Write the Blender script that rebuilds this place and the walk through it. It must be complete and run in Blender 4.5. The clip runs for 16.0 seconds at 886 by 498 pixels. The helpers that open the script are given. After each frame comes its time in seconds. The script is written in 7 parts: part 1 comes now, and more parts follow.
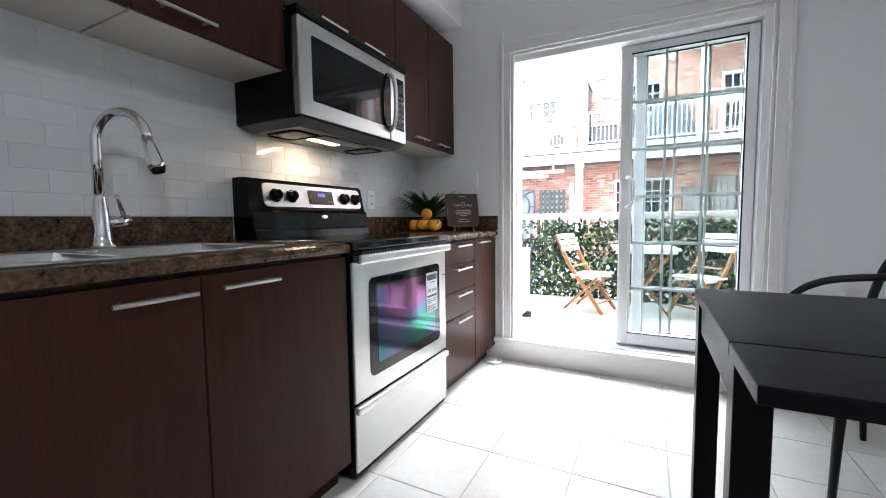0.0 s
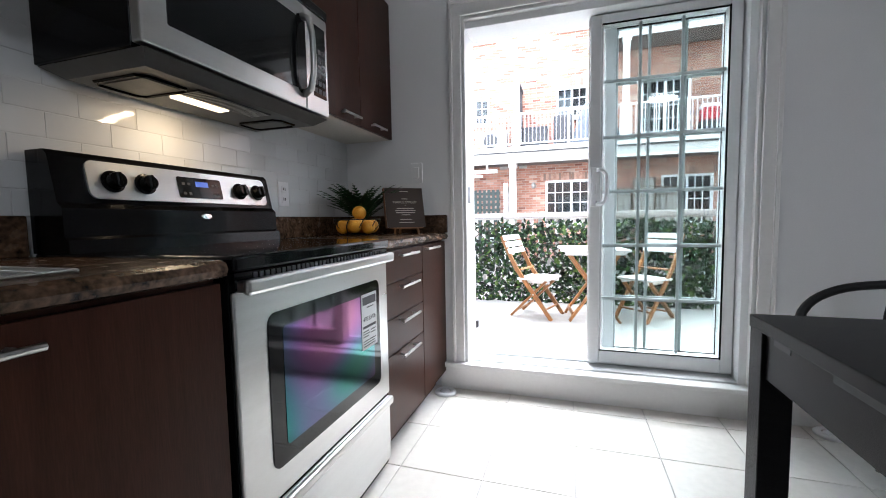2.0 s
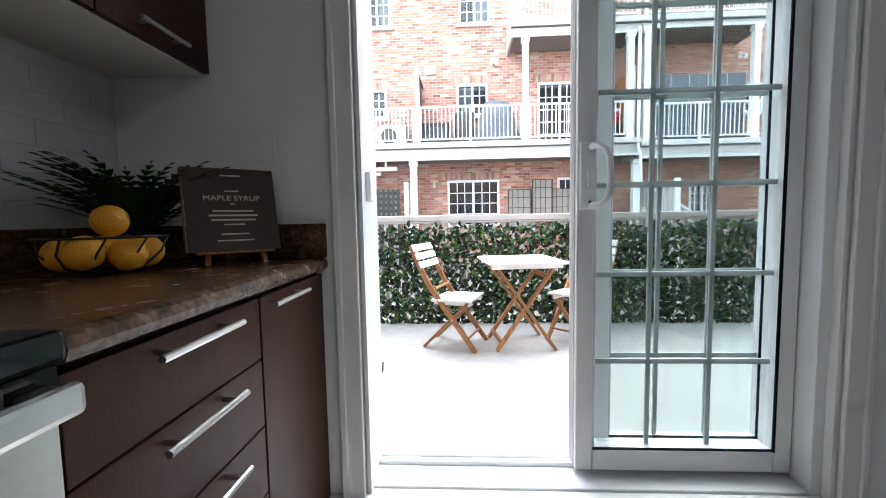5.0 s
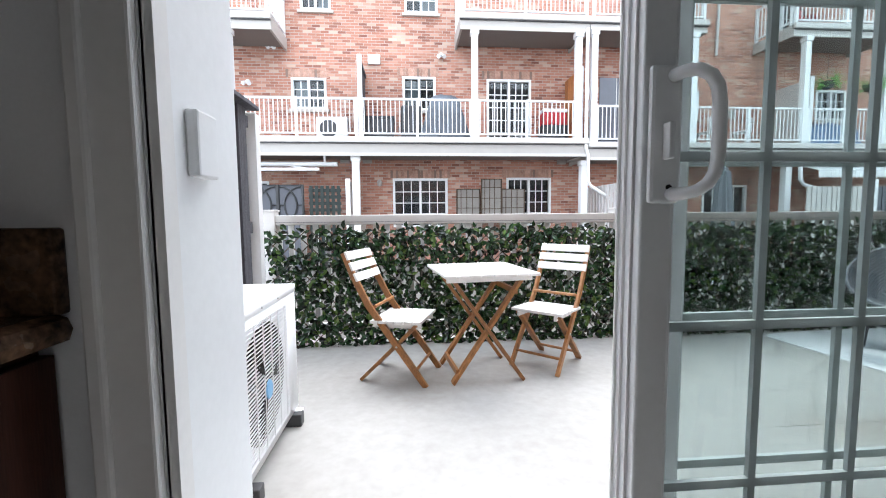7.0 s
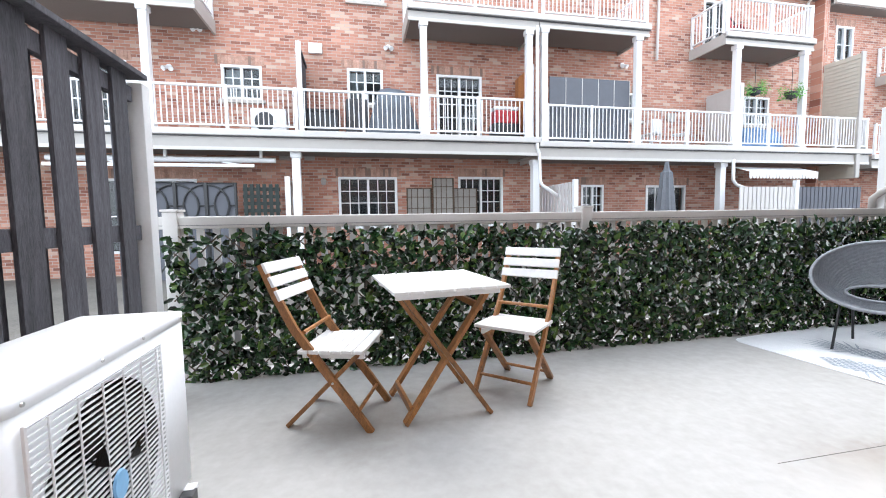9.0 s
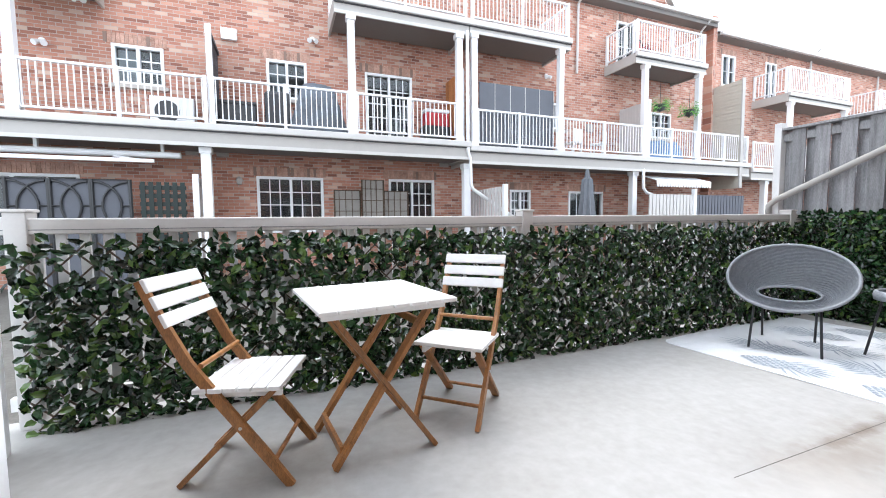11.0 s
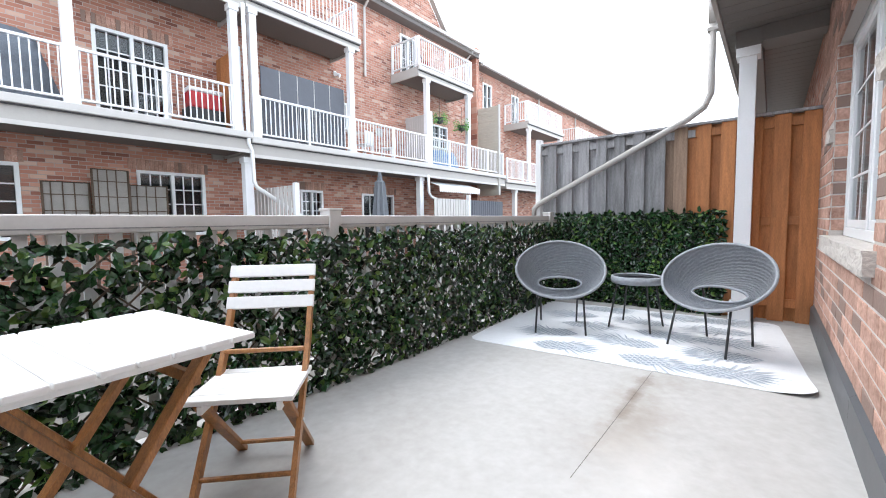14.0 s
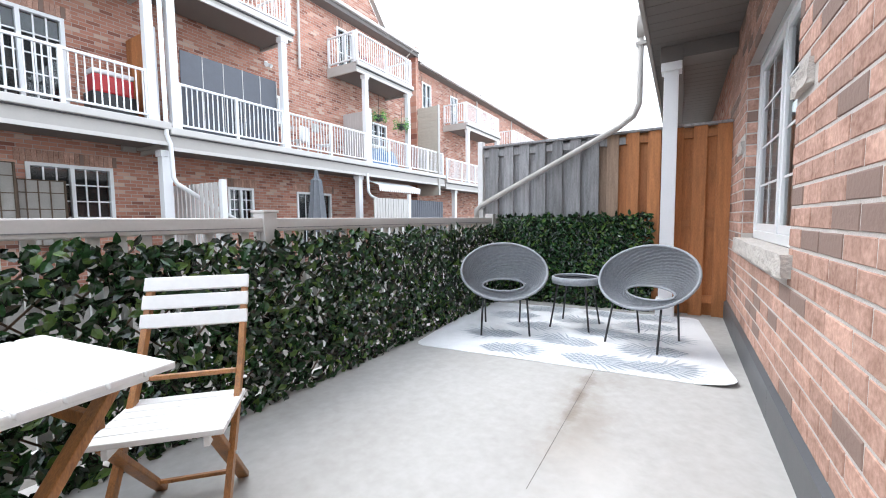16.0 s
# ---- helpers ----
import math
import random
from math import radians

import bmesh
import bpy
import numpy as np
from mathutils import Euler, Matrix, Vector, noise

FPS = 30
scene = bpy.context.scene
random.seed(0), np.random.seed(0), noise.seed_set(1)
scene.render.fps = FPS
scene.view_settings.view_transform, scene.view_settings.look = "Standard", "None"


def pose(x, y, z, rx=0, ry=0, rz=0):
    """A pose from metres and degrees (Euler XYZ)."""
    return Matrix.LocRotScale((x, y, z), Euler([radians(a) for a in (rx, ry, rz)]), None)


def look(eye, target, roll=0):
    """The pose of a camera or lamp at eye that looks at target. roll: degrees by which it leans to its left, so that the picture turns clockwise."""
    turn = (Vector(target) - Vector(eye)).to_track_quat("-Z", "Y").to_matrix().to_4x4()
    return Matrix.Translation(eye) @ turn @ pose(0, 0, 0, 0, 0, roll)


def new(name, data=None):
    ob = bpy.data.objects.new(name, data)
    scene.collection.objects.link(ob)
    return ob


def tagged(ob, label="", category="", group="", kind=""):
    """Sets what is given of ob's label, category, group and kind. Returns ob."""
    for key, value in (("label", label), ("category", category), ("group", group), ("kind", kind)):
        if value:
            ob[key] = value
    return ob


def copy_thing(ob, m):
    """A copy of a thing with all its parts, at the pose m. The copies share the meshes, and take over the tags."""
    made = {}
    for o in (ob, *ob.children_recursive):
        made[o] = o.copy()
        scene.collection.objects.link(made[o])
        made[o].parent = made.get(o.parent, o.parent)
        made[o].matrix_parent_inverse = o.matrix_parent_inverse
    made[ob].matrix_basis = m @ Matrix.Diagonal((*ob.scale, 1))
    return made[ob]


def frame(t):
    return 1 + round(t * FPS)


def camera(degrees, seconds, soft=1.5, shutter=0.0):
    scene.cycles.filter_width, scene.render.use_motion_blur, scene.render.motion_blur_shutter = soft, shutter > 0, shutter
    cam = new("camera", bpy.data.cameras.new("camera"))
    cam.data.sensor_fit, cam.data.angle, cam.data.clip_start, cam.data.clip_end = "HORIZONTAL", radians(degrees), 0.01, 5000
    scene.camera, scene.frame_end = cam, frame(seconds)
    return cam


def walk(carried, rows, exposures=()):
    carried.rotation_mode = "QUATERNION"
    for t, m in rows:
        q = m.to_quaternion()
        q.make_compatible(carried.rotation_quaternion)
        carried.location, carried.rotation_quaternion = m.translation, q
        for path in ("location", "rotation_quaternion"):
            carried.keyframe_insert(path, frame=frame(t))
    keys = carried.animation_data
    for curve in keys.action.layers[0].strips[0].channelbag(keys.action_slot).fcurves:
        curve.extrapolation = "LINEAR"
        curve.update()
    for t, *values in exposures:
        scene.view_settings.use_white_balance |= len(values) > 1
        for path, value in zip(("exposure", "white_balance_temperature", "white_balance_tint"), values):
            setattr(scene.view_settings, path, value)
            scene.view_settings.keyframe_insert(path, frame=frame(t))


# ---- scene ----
cam = camera(95.5, 16.0, soft=1.0)
PATH = [
    (0, (0.844, -2.702, 0.994), (-0.064, -0.926, 0.849), -0.7),
    (0.5, (0.776, -2.607, 0.992), (-0.043, -0.788, 0.848), -0.8),
    (1, (0.707, -2.484, 0.994), (-0.033, -0.633, 0.842), -0.8),
    (1.5, (0.632, -2.356, 0.985), (-0.03, -0.475, 0.835), -0.9),
    (2, (0.572, -2.238, 0.99), (-0.026, -0.335, 0.845), -1.0),
    (2.5, (0.504, -2.076, 1.0), (-0.043, -0.158, 0.851), -1.1),
    (3, (0.454, -1.93, 1.014), (-0.042, 0.002, 0.865), -1.2),
    (3.5, (0.414, -1.753, 1.006), (-0.021, 0.194, 0.86), -1.3),
    (4, (0.375, -1.563, 1.017), (0.061, 0.407, 0.87), -1.3),
    (6.5, (0.283, -0.688, 1.029), (0.384, 1.304, 0.876), -0.5),
    (7, (0.309, -0.516, 1.025), (0.47, 1.472, 0.872), -0.5),
    (7.5, (0.338, -0.361, 1.031), (0.55, 1.621, 0.877), -0.7),
    (8, (0.355, -0.203, 1.025), (0.63, 1.772, 0.869), -0.7),
    (8.5, (0.363, -0.093, 1.023), (0.702, 1.872, 0.868), -0.8),
    (11, (0.401, 0.304, 1.024), (1.136, 2.159, 0.885), -0.6),
    (11.5, (0.412, 0.346, 1.027), (1.266, 2.149, 0.89), -0.6),
    (12, (0.431, 0.42, 1.008), (1.391, 2.169, 0.869), -0.6),
    (12.5, (0.455, 0.532, 1.0), (1.558, 2.195, 0.86), -0.6),
    (13, (0.508, 0.608, 1.002), (1.772, 2.152, 0.861), -0.8),
    (13.5, (0.545, 0.68, 1.013), (1.965, 2.082, 0.873), -0.9),
    (14, (0.556, 0.758, 1.009), (2.102, 2.02, 0.871), -0.8),
    (14.5, (0.561, 0.78, 1.01), (2.166, 1.965, 0.876), -0.9),
    (15, (0.561, 0.783, 1.013), (2.202, 1.918, 0.881), -0.9),
    (15.5, (0.572, 0.796, 1.027), (2.25, 1.876, 0.894), -0.9),
    (16, (0.608, 0.861, 1.039), (2.325, 1.876, 0.893), -0.6),
]
walk(cam, [(t, look(eye, target, roll)) for t, eye, target, roll in PATH], [(0, 3.88, 6100, 10), (0.8, 3.65, 6100, 10), (1.5, 3.4, 6100, 10), (2.5, 3.38, 6100, 10), (3.5, 3.35, 6100, 10), (4.4, 2.95, 6150, 10), (6.3, 2.12, 6250, 10), (8.5, 1.7, 6250, 10), (11, 1.6, 6250, 10), (16, 1.55, 6250, 10)])

# ---- light ----
world = bpy.data.worlds.new("overcast_sky")
scene.world = world
world.use_nodes = True
wn, wl = world.node_tree.nodes, world.node_tree.links
wn.clear()
sky = wn.new("ShaderNodeTexSky")
sky.sky_type, sky.sun_disc = "NISHITA", False
sky.sun_elevation, sky.sun_rotation = radians(58), radians(10)
sky.air_density, sky.dust_density, sky.ozone_density = 1.0, 4.0, 1.0
gain = wn.new("ShaderNodeVectorMath")
gain.operation = "SCALE"
gain.inputs["Scale"].default_value = 0.10
mixw = wn.new("ShaderNodeMix")
mixw.data_type = "RGBA"
mixw.inputs[0].default_value = 0.82
mixw.inputs[7].default_value = (0.86, 0.93, 1.0, 1)
bg = wn.new("ShaderNodeBackground")
bg.inputs["Strength"].default_value = 1.25
wo = wn.new("ShaderNodeOutputWorld")
wl.new(sky.outputs[0], gain.inputs[0])
wl.new(gain.outputs[0], mixw.inputs[6])
wl.new(mixw.outputs[2], bg.inputs["Color"])
wl.new(bg.outputs[0], wo.inputs["Surface"])
sun = new("sun", bpy.data.lights.new("sun", "SUN"))
sun.data.energy, sun.data.angle, sun.data.color = 0.7, radians(40), (1.0, 0.99, 0.97)
sun.matrix_world = look((0, 0, 20), (-2, -12, 0))
# lamp of the cooker hood
hood_light = new("hood_light", bpy.data.lights.new("hood_light", "AREA"))
hood_light.data.shape, hood_light.data.size, hood_light.data.size_y = "RECTANGLE", 0.035, 0.17
hood_light.data.energy, hood_light.data.color = 0.14, (1.0, 0.74, 0.46)
hood_light.matrix_world = look((-0.553, -1.21, 1.366), (-0.66, -1.21, 0.6))
# ceiling lamp of the room behind
room_light = new("room_light", bpy.data.lights.new("room_light", "AREA"))
room_light.data.shape, room_light.data.size = "DISK", 0.34
room_light.data.energy, room_light.data.color = 1.95, (0.94, 0.97, 1.0)
room_light.matrix_world = look((1.7, -3.4, 2.50), (1.7, -3.401, 0))

# ---- materials ----
MATS = {}


def mat(name, color, rough=0.6, metal=0.0, vary=0.12, scale=6.0, bump=0.1, fine=60.0, stretch=(1, 1, 1), island=0.0, objrand=0.0, spec=0.5, coat=0.0, color2=None, hue2=None):
    """Procedural surface: base colour varied at two scales, with fine relief."""
    m = bpy.data.materials.new(name)
    m.use_nodes = True
    n, l = m.node_tree.nodes, m.node_tree.links
    b = n["Principled BSDF"]
    b.inputs["Roughness"].default_value = rough
    b.inputs["Metallic"].default_value = metal
    b.inputs["Specular IOR Level"].default_value = spec
    if coat:
        b.inputs["Coat Weight"].default_value = coat
        b.inputs["Coat Roughness"].default_value = 0.08
    geo = n.new("ShaderNodeNewGeometry")
    mp = n.new("ShaderNodeMapping")
    mp.inputs["Scale"].default_value = stretch
    l.new(geo.outputs["Position"], mp.inputs["Vector"])
    big = n.new("ShaderNodeTexNoise")
    big.inputs["Scale"].default_value, big.inputs["Detail"].default_value = scale, 5
    l.new(mp.outputs[0], big.inputs["Vector"])
    small = n.new("ShaderNodeTexNoise")
    small.inputs["Scale"].default_value, small.inputs["Detail"].default_value = fine, 4
    l.new(mp.outputs[0], small.inputs["Vector"])
    add = n.new("ShaderNodeMath")
    add.operation = "MULTIPLY_ADD"
    add.inputs[1].default_value = 0.5
    l.new(small.outputs["Fac"], add.inputs[0])
    half = n.new("ShaderNodeMath")
    half.operation = "MULTIPLY"
    half.inputs[1].default_value = 0.5
    l.new(big.outputs["Fac"], half.inputs[0])
    l.new(half.outputs[0], add.inputs[2])
    ramp = n.new("ShaderNodeValToRGB")
    c = Vector(color)
    c2 = Vector(color2) if color2 else c
    lo, hi = c * (1 - vary), c2 * (1 + vary)
    ramp.color_ramp.elements[0].position, ramp.color_ramp.elements[1].position = 0.33, 0.67
    ramp.color_ramp.elements[0].color = (*lo, 1)
    ramp.color_ramp.elements[1].color = (*[min(v, 0.95) for v in hi], 1)
    l.new(add.outputs[0], ramp.inputs[0])
    col = ramp.outputs[0]
    if island or objrand:
        src = geo.outputs["Random Per Island"] if island else n.new("ShaderNodeObjectInfo").outputs["Random"]
        amt = island or objrand
        mr = n.new("ShaderNodeMapRange")
        mr.inputs["To Min"].default_value, mr.inputs["To Max"].default_value = 1 - amt, 1 + amt
        l.new(src, mr.inputs[0])
        mul = n.new("ShaderNodeVectorMath")
        mul.operation = "SCALE"
        l.new(col, mul.inputs[0])
        l.new(mr.outputs[0], mul.inputs["Scale"])
        col = mul.outputs[0]
        if hue2:
            mx = n.new("ShaderNodeMix")
            mx.data_type = "RGBA"
            r2 = n.new("ShaderNodeMapRange")
            r2.inputs["From Min"].default_value, r2.inputs["From Max"].default_value = 0.84, 0.86
            mod = n.new("ShaderNodeMath")
            mod.operation = "MULTIPLY"
            mod.inputs[1].default_value = 7.31
            fr = n.new("ShaderNodeMath")
            fr.operation = "FRACT"
            l.new(src, mod.inputs[0])
            l.new(mod.outputs[0], fr.inputs[0])
            l.new(fr.outputs[0], r2.inputs[0])
            l.new(r2.outputs[0], mx.inputs[0])
            l.new(col, mx.inputs[6])
            mx.inputs[7].default_value = (*hue2, 1)
            col = mx.outputs[2]
    l.new(col, b.inputs["Base Color"])
    if bump:
        bp = n.new("ShaderNodeBump")
        bp.inputs["Strength"].default_value, bp.inputs["Distance"].default_value = bump, 0.01
        l.new(small.outputs["Fac"], bp.inputs["Height"])
        l.new(bp.outputs[0], b.inputs["Normal"])
    rr = n.new("ShaderNodeMapRange")
    rr.inputs["To Min"].default_value, rr.inputs["To Max"].default_value = max(0.02, rough - 0.06), min(1, rough + 0.06)
    l.new(big.outputs["Fac"], rr.inputs[0])
    l.new(rr.outputs[0], b.inputs["Roughness"])
    MATS[name] = m
    return m


def glass_mat(name, tint, rough=0.0, fac=0.12):
    """Thin pane: mostly clear, with a mirror-like share."""
    m = bpy.data.materials.new(name)
    m.use_nodes = True
    n, l = m.node_tree.nodes, m.node_tree.links
    n.remove(n["Principled BSDF"])
    t, g, mx = n.new("ShaderNodeBsdfTransparent"), n.new("ShaderNodeBsdfGlossy"), n.new("ShaderNodeMixShader")
    t.inputs["Color"].default_value = (*tint, 1)
    g.inputs["Roughness"].default_value = rough
    lw = n.new("ShaderNodeFresnel")
    lw.inputs["IOR"].default_value = 1.45
    mr = n.new("ShaderNodeMapRange")
    mr.inputs["To Min"].default_value, mr.inputs["To Max"].default_value = fac * 0.5, 1.0
    l.new(lw.outputs[0], mr.inputs[0])
    l.new(mr.outputs[0], mx.inputs[0])
    l.new(t.outputs[0], mx.inputs[1])
    l.new(g.outputs[0], mx.inputs[2])
    l.new(mx.outputs[0], n["Material Output"].inputs["Surface"])
    return m


def brick_mat(name, rot):
    """Facing brick for far walls: courses of mixed reds with pale joints. rot turns the courses onto the wall's plane."""
    m = bpy.data.materials.new(name)
    m.use_nodes = True
    n, l = m.node_tree.nodes, m.node_tree.links
    b = n["Principled BSDF"]
    b.inputs["Roughness"].default_value = 0.9
    geo, mp = n.new("ShaderNodeNewGeometry"), n.new("ShaderNodeMapping")
    mp.inputs["Rotation"].default_value = rot
    l.new(geo.outputs["Position"], mp.inputs["Vector"])
    bt = n.new("ShaderNodeTexBrick")
    bt.inputs["Scale"].default_value = 1.0
    bt.inputs["Brick Width"].default_value, bt.inputs["Row Height"].default_value = 0.245, 0.081
    bt.inputs["Mortar Size"].default_value, bt.inputs["Mortar Smooth"].default_value = 0.0075, 0.25
    bt.inputs["Color1"].default_value, bt.inputs["Color2"].default_value = (0, 0, 0, 1), (1, 1, 1, 1)
    bt.inputs["Mortar"].default_value = (0.5, 0.5, 0.5, 1)
    l.new(mp.outputs[0], bt.inputs["Vector"])
    # every brick takes its own tone from a row of fired clay colours
    ramp = n.new("ShaderNodeValToRGB")
    tones = ((0.0, (0.24, 0.10, 0.072)), (0.2, (0.39, 0.17, 0.118)), (0.45, (0.47, 0.23, 0.165)), (0.7, (0.43, 0.195, 0.135)), (0.86, (0.53, 0.29, 0.215)), (0.97, (0.55, 0.39, 0.31)))
    els = ramp.color_ramp.elements
    while len(els) < len(tones):
        els.new(0.5)
    for e, (p, c) in zip(els, tones):
        e.position, e.color = p, (*c, 1)
    l.new(bt.outputs["Color"], ramp.inputs[0])
    nz = n.new("ShaderNodeTexNoise")
    nz.inputs["Scale"].default_value, nz.inputs["Detail"].default_value = 0.7, 6
    l.new(geo.outputs["Position"], nz.inputs["Vector"])
    mr = n.new("ShaderNodeMapRange")
    mr.inputs["From Min"].default_value, mr.inputs["From Max"].default_value = 0.3, 0.7
    mr.inputs["To Min"].default_value, mr.inputs["To Max"].default_value = 0.82, 1.18
    l.new(nz.outputs["Fac"], mr.inputs[0])
    sc = n.new("ShaderNodeVectorMath")
    sc.operation = "SCALE"
    l.new(ramp.outputs[0], sc.inputs[0])
    l.new(mr.outputs[0], sc.inputs["Scale"])
    mx = n.new("ShaderNodeMix")
    mx.data_type = "RGBA"
    mx.inputs[7].default_value = (0.45, 0.385, 0.345, 1)
    l.new(bt.outputs["Fac"], mx.inputs[0])
    l.new(sc.outputs[0], mx.inputs[6])
    l.new(mx.outputs[2], b.inputs["Base Color"])
    bp = n.new("ShaderNodeBump")
    bp.inputs["Strength"].default_value, bp.inputs["Distance"].default_value, bp.invert = 0.6, 0.01, True
    l.new(bt.outputs["Fac"], bp.inputs["Height"])
    l.new(bp.outputs[0], b.inputs["Normal"])
    return m


PAINT = mat("wall_paint", (0.80, 0.80, 0.81), 0.6, vary=0.03, scale=1.5, bump=0.03, fine=180)
CEIL = mat("ceiling_paint", (0.82, 0.82, 0.82), 0.9, vary=0.03, scale=2, bump=0.12, fine=120)
TRIM = mat("trim_white", (0.78, 0.77, 0.76), 0.4, vary=0.03, scale=4, bump=0.02)
VINYL = mat("white_vinyl", (0.80, 0.81, 0.82), 0.35, vary=0.03, scale=3, bump=0.02)
WHITE = mat("white_painted_metal", (0.80, 0.80, 0.81), 0.35, vary=0.03, scale=3, bump=0.02)
TILE = mat("floor_tile_glaze", (0.69, 0.655, 0.615), 0.24, vary=0.06, scale=4, bump=0.03, fine=30, objrand=0.025)
GROUT = mat("grout", (0.52, 0.50, 0.475), 0.9, vary=0.1, scale=8, bump=0.2)
CAB = mat("cabinet_wood", (0.041, 0.0152, 0.0093), 0.36, vary=0.34, scale=3, bump=0.04, fine=26, stretch=(14, 14, 1), spec=0.14)
CABIN = mat("cabinet_underside", (0.62, 0.58, 0.52), 0.6, vary=0.06, scale=4, bump=0.03)
LAMIN = mat("laminate_top", (0.009, 0.007, 0.006), 0.26, vary=0.7, scale=22, bump=0.02, fine=90, color2=(0.095, 0.054, 0.032), spec=0.22)
STEEL = mat("brushed_steel", (0.55, 0.55, 0.54), 0.30, 1.0, vary=0.06, scale=3, bump=0.03, fine=90, stretch=(1, 1, 14))
CHROME = mat("chrome", (0.72, 0.72, 0.73), 0.08, 1.0, vary=0.03, bump=0)
BLACKG = mat("black_glass", (0.003, 0.003, 0.0035), 0.05, vary=0.1, bump=0, spec=0.28)
BLACKP = mat("black_enamel", (0.003, 0.003, 0.0033), 0.12, vary=0.15, bump=0.01, spec=0.16)
HOODPAN = mat("hood_pan_metal", (0.085, 0.083, 0.08), 0.42, vary=0.12, scale=5, bump=0.04)
DARKGREY = mat("dark_grey_plastic", (0.05, 0.05, 0.055), 0.45, vary=0.15, bump=0.04)
SUBWAY = mat("subway_tile_glaze", (0.68, 0.69, 0.695), 0.07, vary=0.02, scale=6, bump=0.09, fine=11, objrand=0.04)
SUBGROUT = mat("tile_grout_white", (0.68, 0.68, 0.68), 0.85, vary=0.04, bump=0.05)
BLACKW = mat("black_stained_wood", (0.0045, 0.0042, 0.005), 0.34, vary=0.4, scale=5, bump=0.12, fine=30, stretch=(3, 22, 22), spec=0.07)
BLACKC = mat("black_plastic_chair", (0.007, 0.007, 0.008), 0.4, vary=0.2, bump=0.02, spec=0.3)
ORANGE = mat("orange_peel", (0.78, 0.30, 0.02), 0.45, vary=0.15, scale=20, bump=0.3, fine=260, color2=(0.80, 0.42, 0.03))
FERN = mat("fern_leaf", (0.02, 0.075, 0.022), 0.5, vary=0.3, island=0.3)
BOOK = mat("brown_book_cover", (0.045, 0.026, 0.018), 0.6, vary=0.1, bump=0.05)
PAGES = mat("book_spine", (0.20, 0.10, 0.05), 0.7, vary=0.2, scale=30, bump=0.1)
INK = mat("pale_print", (0.62, 0.56, 0.47), 0.7, vary=0.05, bump=0)
DARKINK = mat("dark_print", (0.10, 0.10, 0.11), 0.7, vary=0.05, bump=0)
PAPER = mat("paper_tag", (0.78, 0.79, 0.80), 0.7, vary=0.03, bump=0.02)
CONC = mat("patio_concrete", (0.385, 0.37, 0.345), 0.85, vary=0.06, scale=1.1, bump=0.012, fine=17, color2=(0.42, 0.41, 0.395), spec=0.25)
ACACIA = mat("oiled_acacia", (0.29, 0.125, 0.038), 0.42, vary=0.45, scale=6, bump=0.1, fine=40, stretch=(6, 6, 2), objrand=0.15)
WHITEW = mat("white_painted_wood", (0.80, 0.79, 0.78), 0.5, vary=0.04, scale=8, bump=0.1, fine=50)
LEAF = mat("hedge_leaf", (0.013, 0.040, 0.012), 0.21, vary=0.4, scale=9, bump=0, island=0.75, hue2=(0.09, 0.16, 0.035), spec=0.6)
TRELLIS = mat("willow_trellis", (0.09, 0.06, 0.04), 0.8, vary=0.3, bump=0.2)
FENCEV = mat("greige_vinyl", (0.55, 0.525, 0.505), 0.45, vary=0.04, scale=3, bump=0.03)
PICKET = mat("white_picket_vinyl", (0.74, 0.73, 0.72), 0.45, vary=0.04, scale=3, bump=0.03)
GREYW = mat("weathered_grey_wood", (0.078, 0.075, 0.085), 0.85, vary=0.55, scale=3, bump=0.4, fine=30, stretch=(10, 10, 1), objrand=0.25)
CEDAR = mat("orange_stained_cedar", (0.40, 0.160, 0.056), 0.7, vary=0.32, scale=3, bump=0.25, fine=30, stretch=(10, 10, 1), objrand=0.18)
FADED = mat("fading_cedar", (0.24, 0.165, 0.115), 0.8, vary=0.32, scale=3, bump=0.3, fine=30, stretch=(10, 10, 1), objrand=0.2)
GREYL = mat("silvered_grey_wood", (0.27, 0.265, 0.27), 0.85, vary=0.42, scale=3, bump=0.35, fine=30, stretch=(10, 10, 1), objrand=0.25)
# White glazing bars painted grey for the shade and tint between the panes.
BARSHADE = mat("shaded_grey_bar", (0.42, 0.45, 0.45), 0.5, vary=0.04, bump=0.02)
WICKER = mat("grey_wicker", (0.29, 0.305, 0.33), 0.75, vary=0.2, scale=40, bump=0.3, fine=160)
BLACKM = mat("black_metal", (0.02, 0.02, 0.022), 0.4, vary=0.2, bump=0.03)
RUGW = mat("white_woven_rug", (0.74, 0.75, 0.77), 0.9, vary=0.05, scale=12, bump=0.4, fine=220)
RUGG = mat("grey_rug_print", (0.40, 0.44, 0.49), 0.9, vary=0.15, scale=30, bump=0.4, fine=220)
BRICK = mat("red_brick", (0.40, 0.215, 0.155), 0.9, vary=0.26, scale=9, bump=0.35, fine=45, objrand=0.17, hue2=(0.25, 0.17, 0.14), color2=(0.49, 0.31, 0.245))
BRICKI = mat("red_brick_joined", (0.40, 0.215, 0.155), 0.9, vary=0.26, scale=9, bump=0.35, fine=45, island=0.17, hue2=(0.25, 0.17, 0.14), color2=(0.49, 0.31, 0.245))
MORTAR = mat("mortar", (0.56, 0.52, 0.49), 0.95, vary=0.10, scale=14, bump=0.4, fine=120)
STONE = mat("rough_cut_stone", (0.50, 0.46, 0.42), 0.9, vary=0.15, scale=14, bump=0.9, fine=60)
FLASH = mat("dark_grey_flashing", (0.085, 0.088, 0.095), 0.42, vary=0.1, bump=0.03)
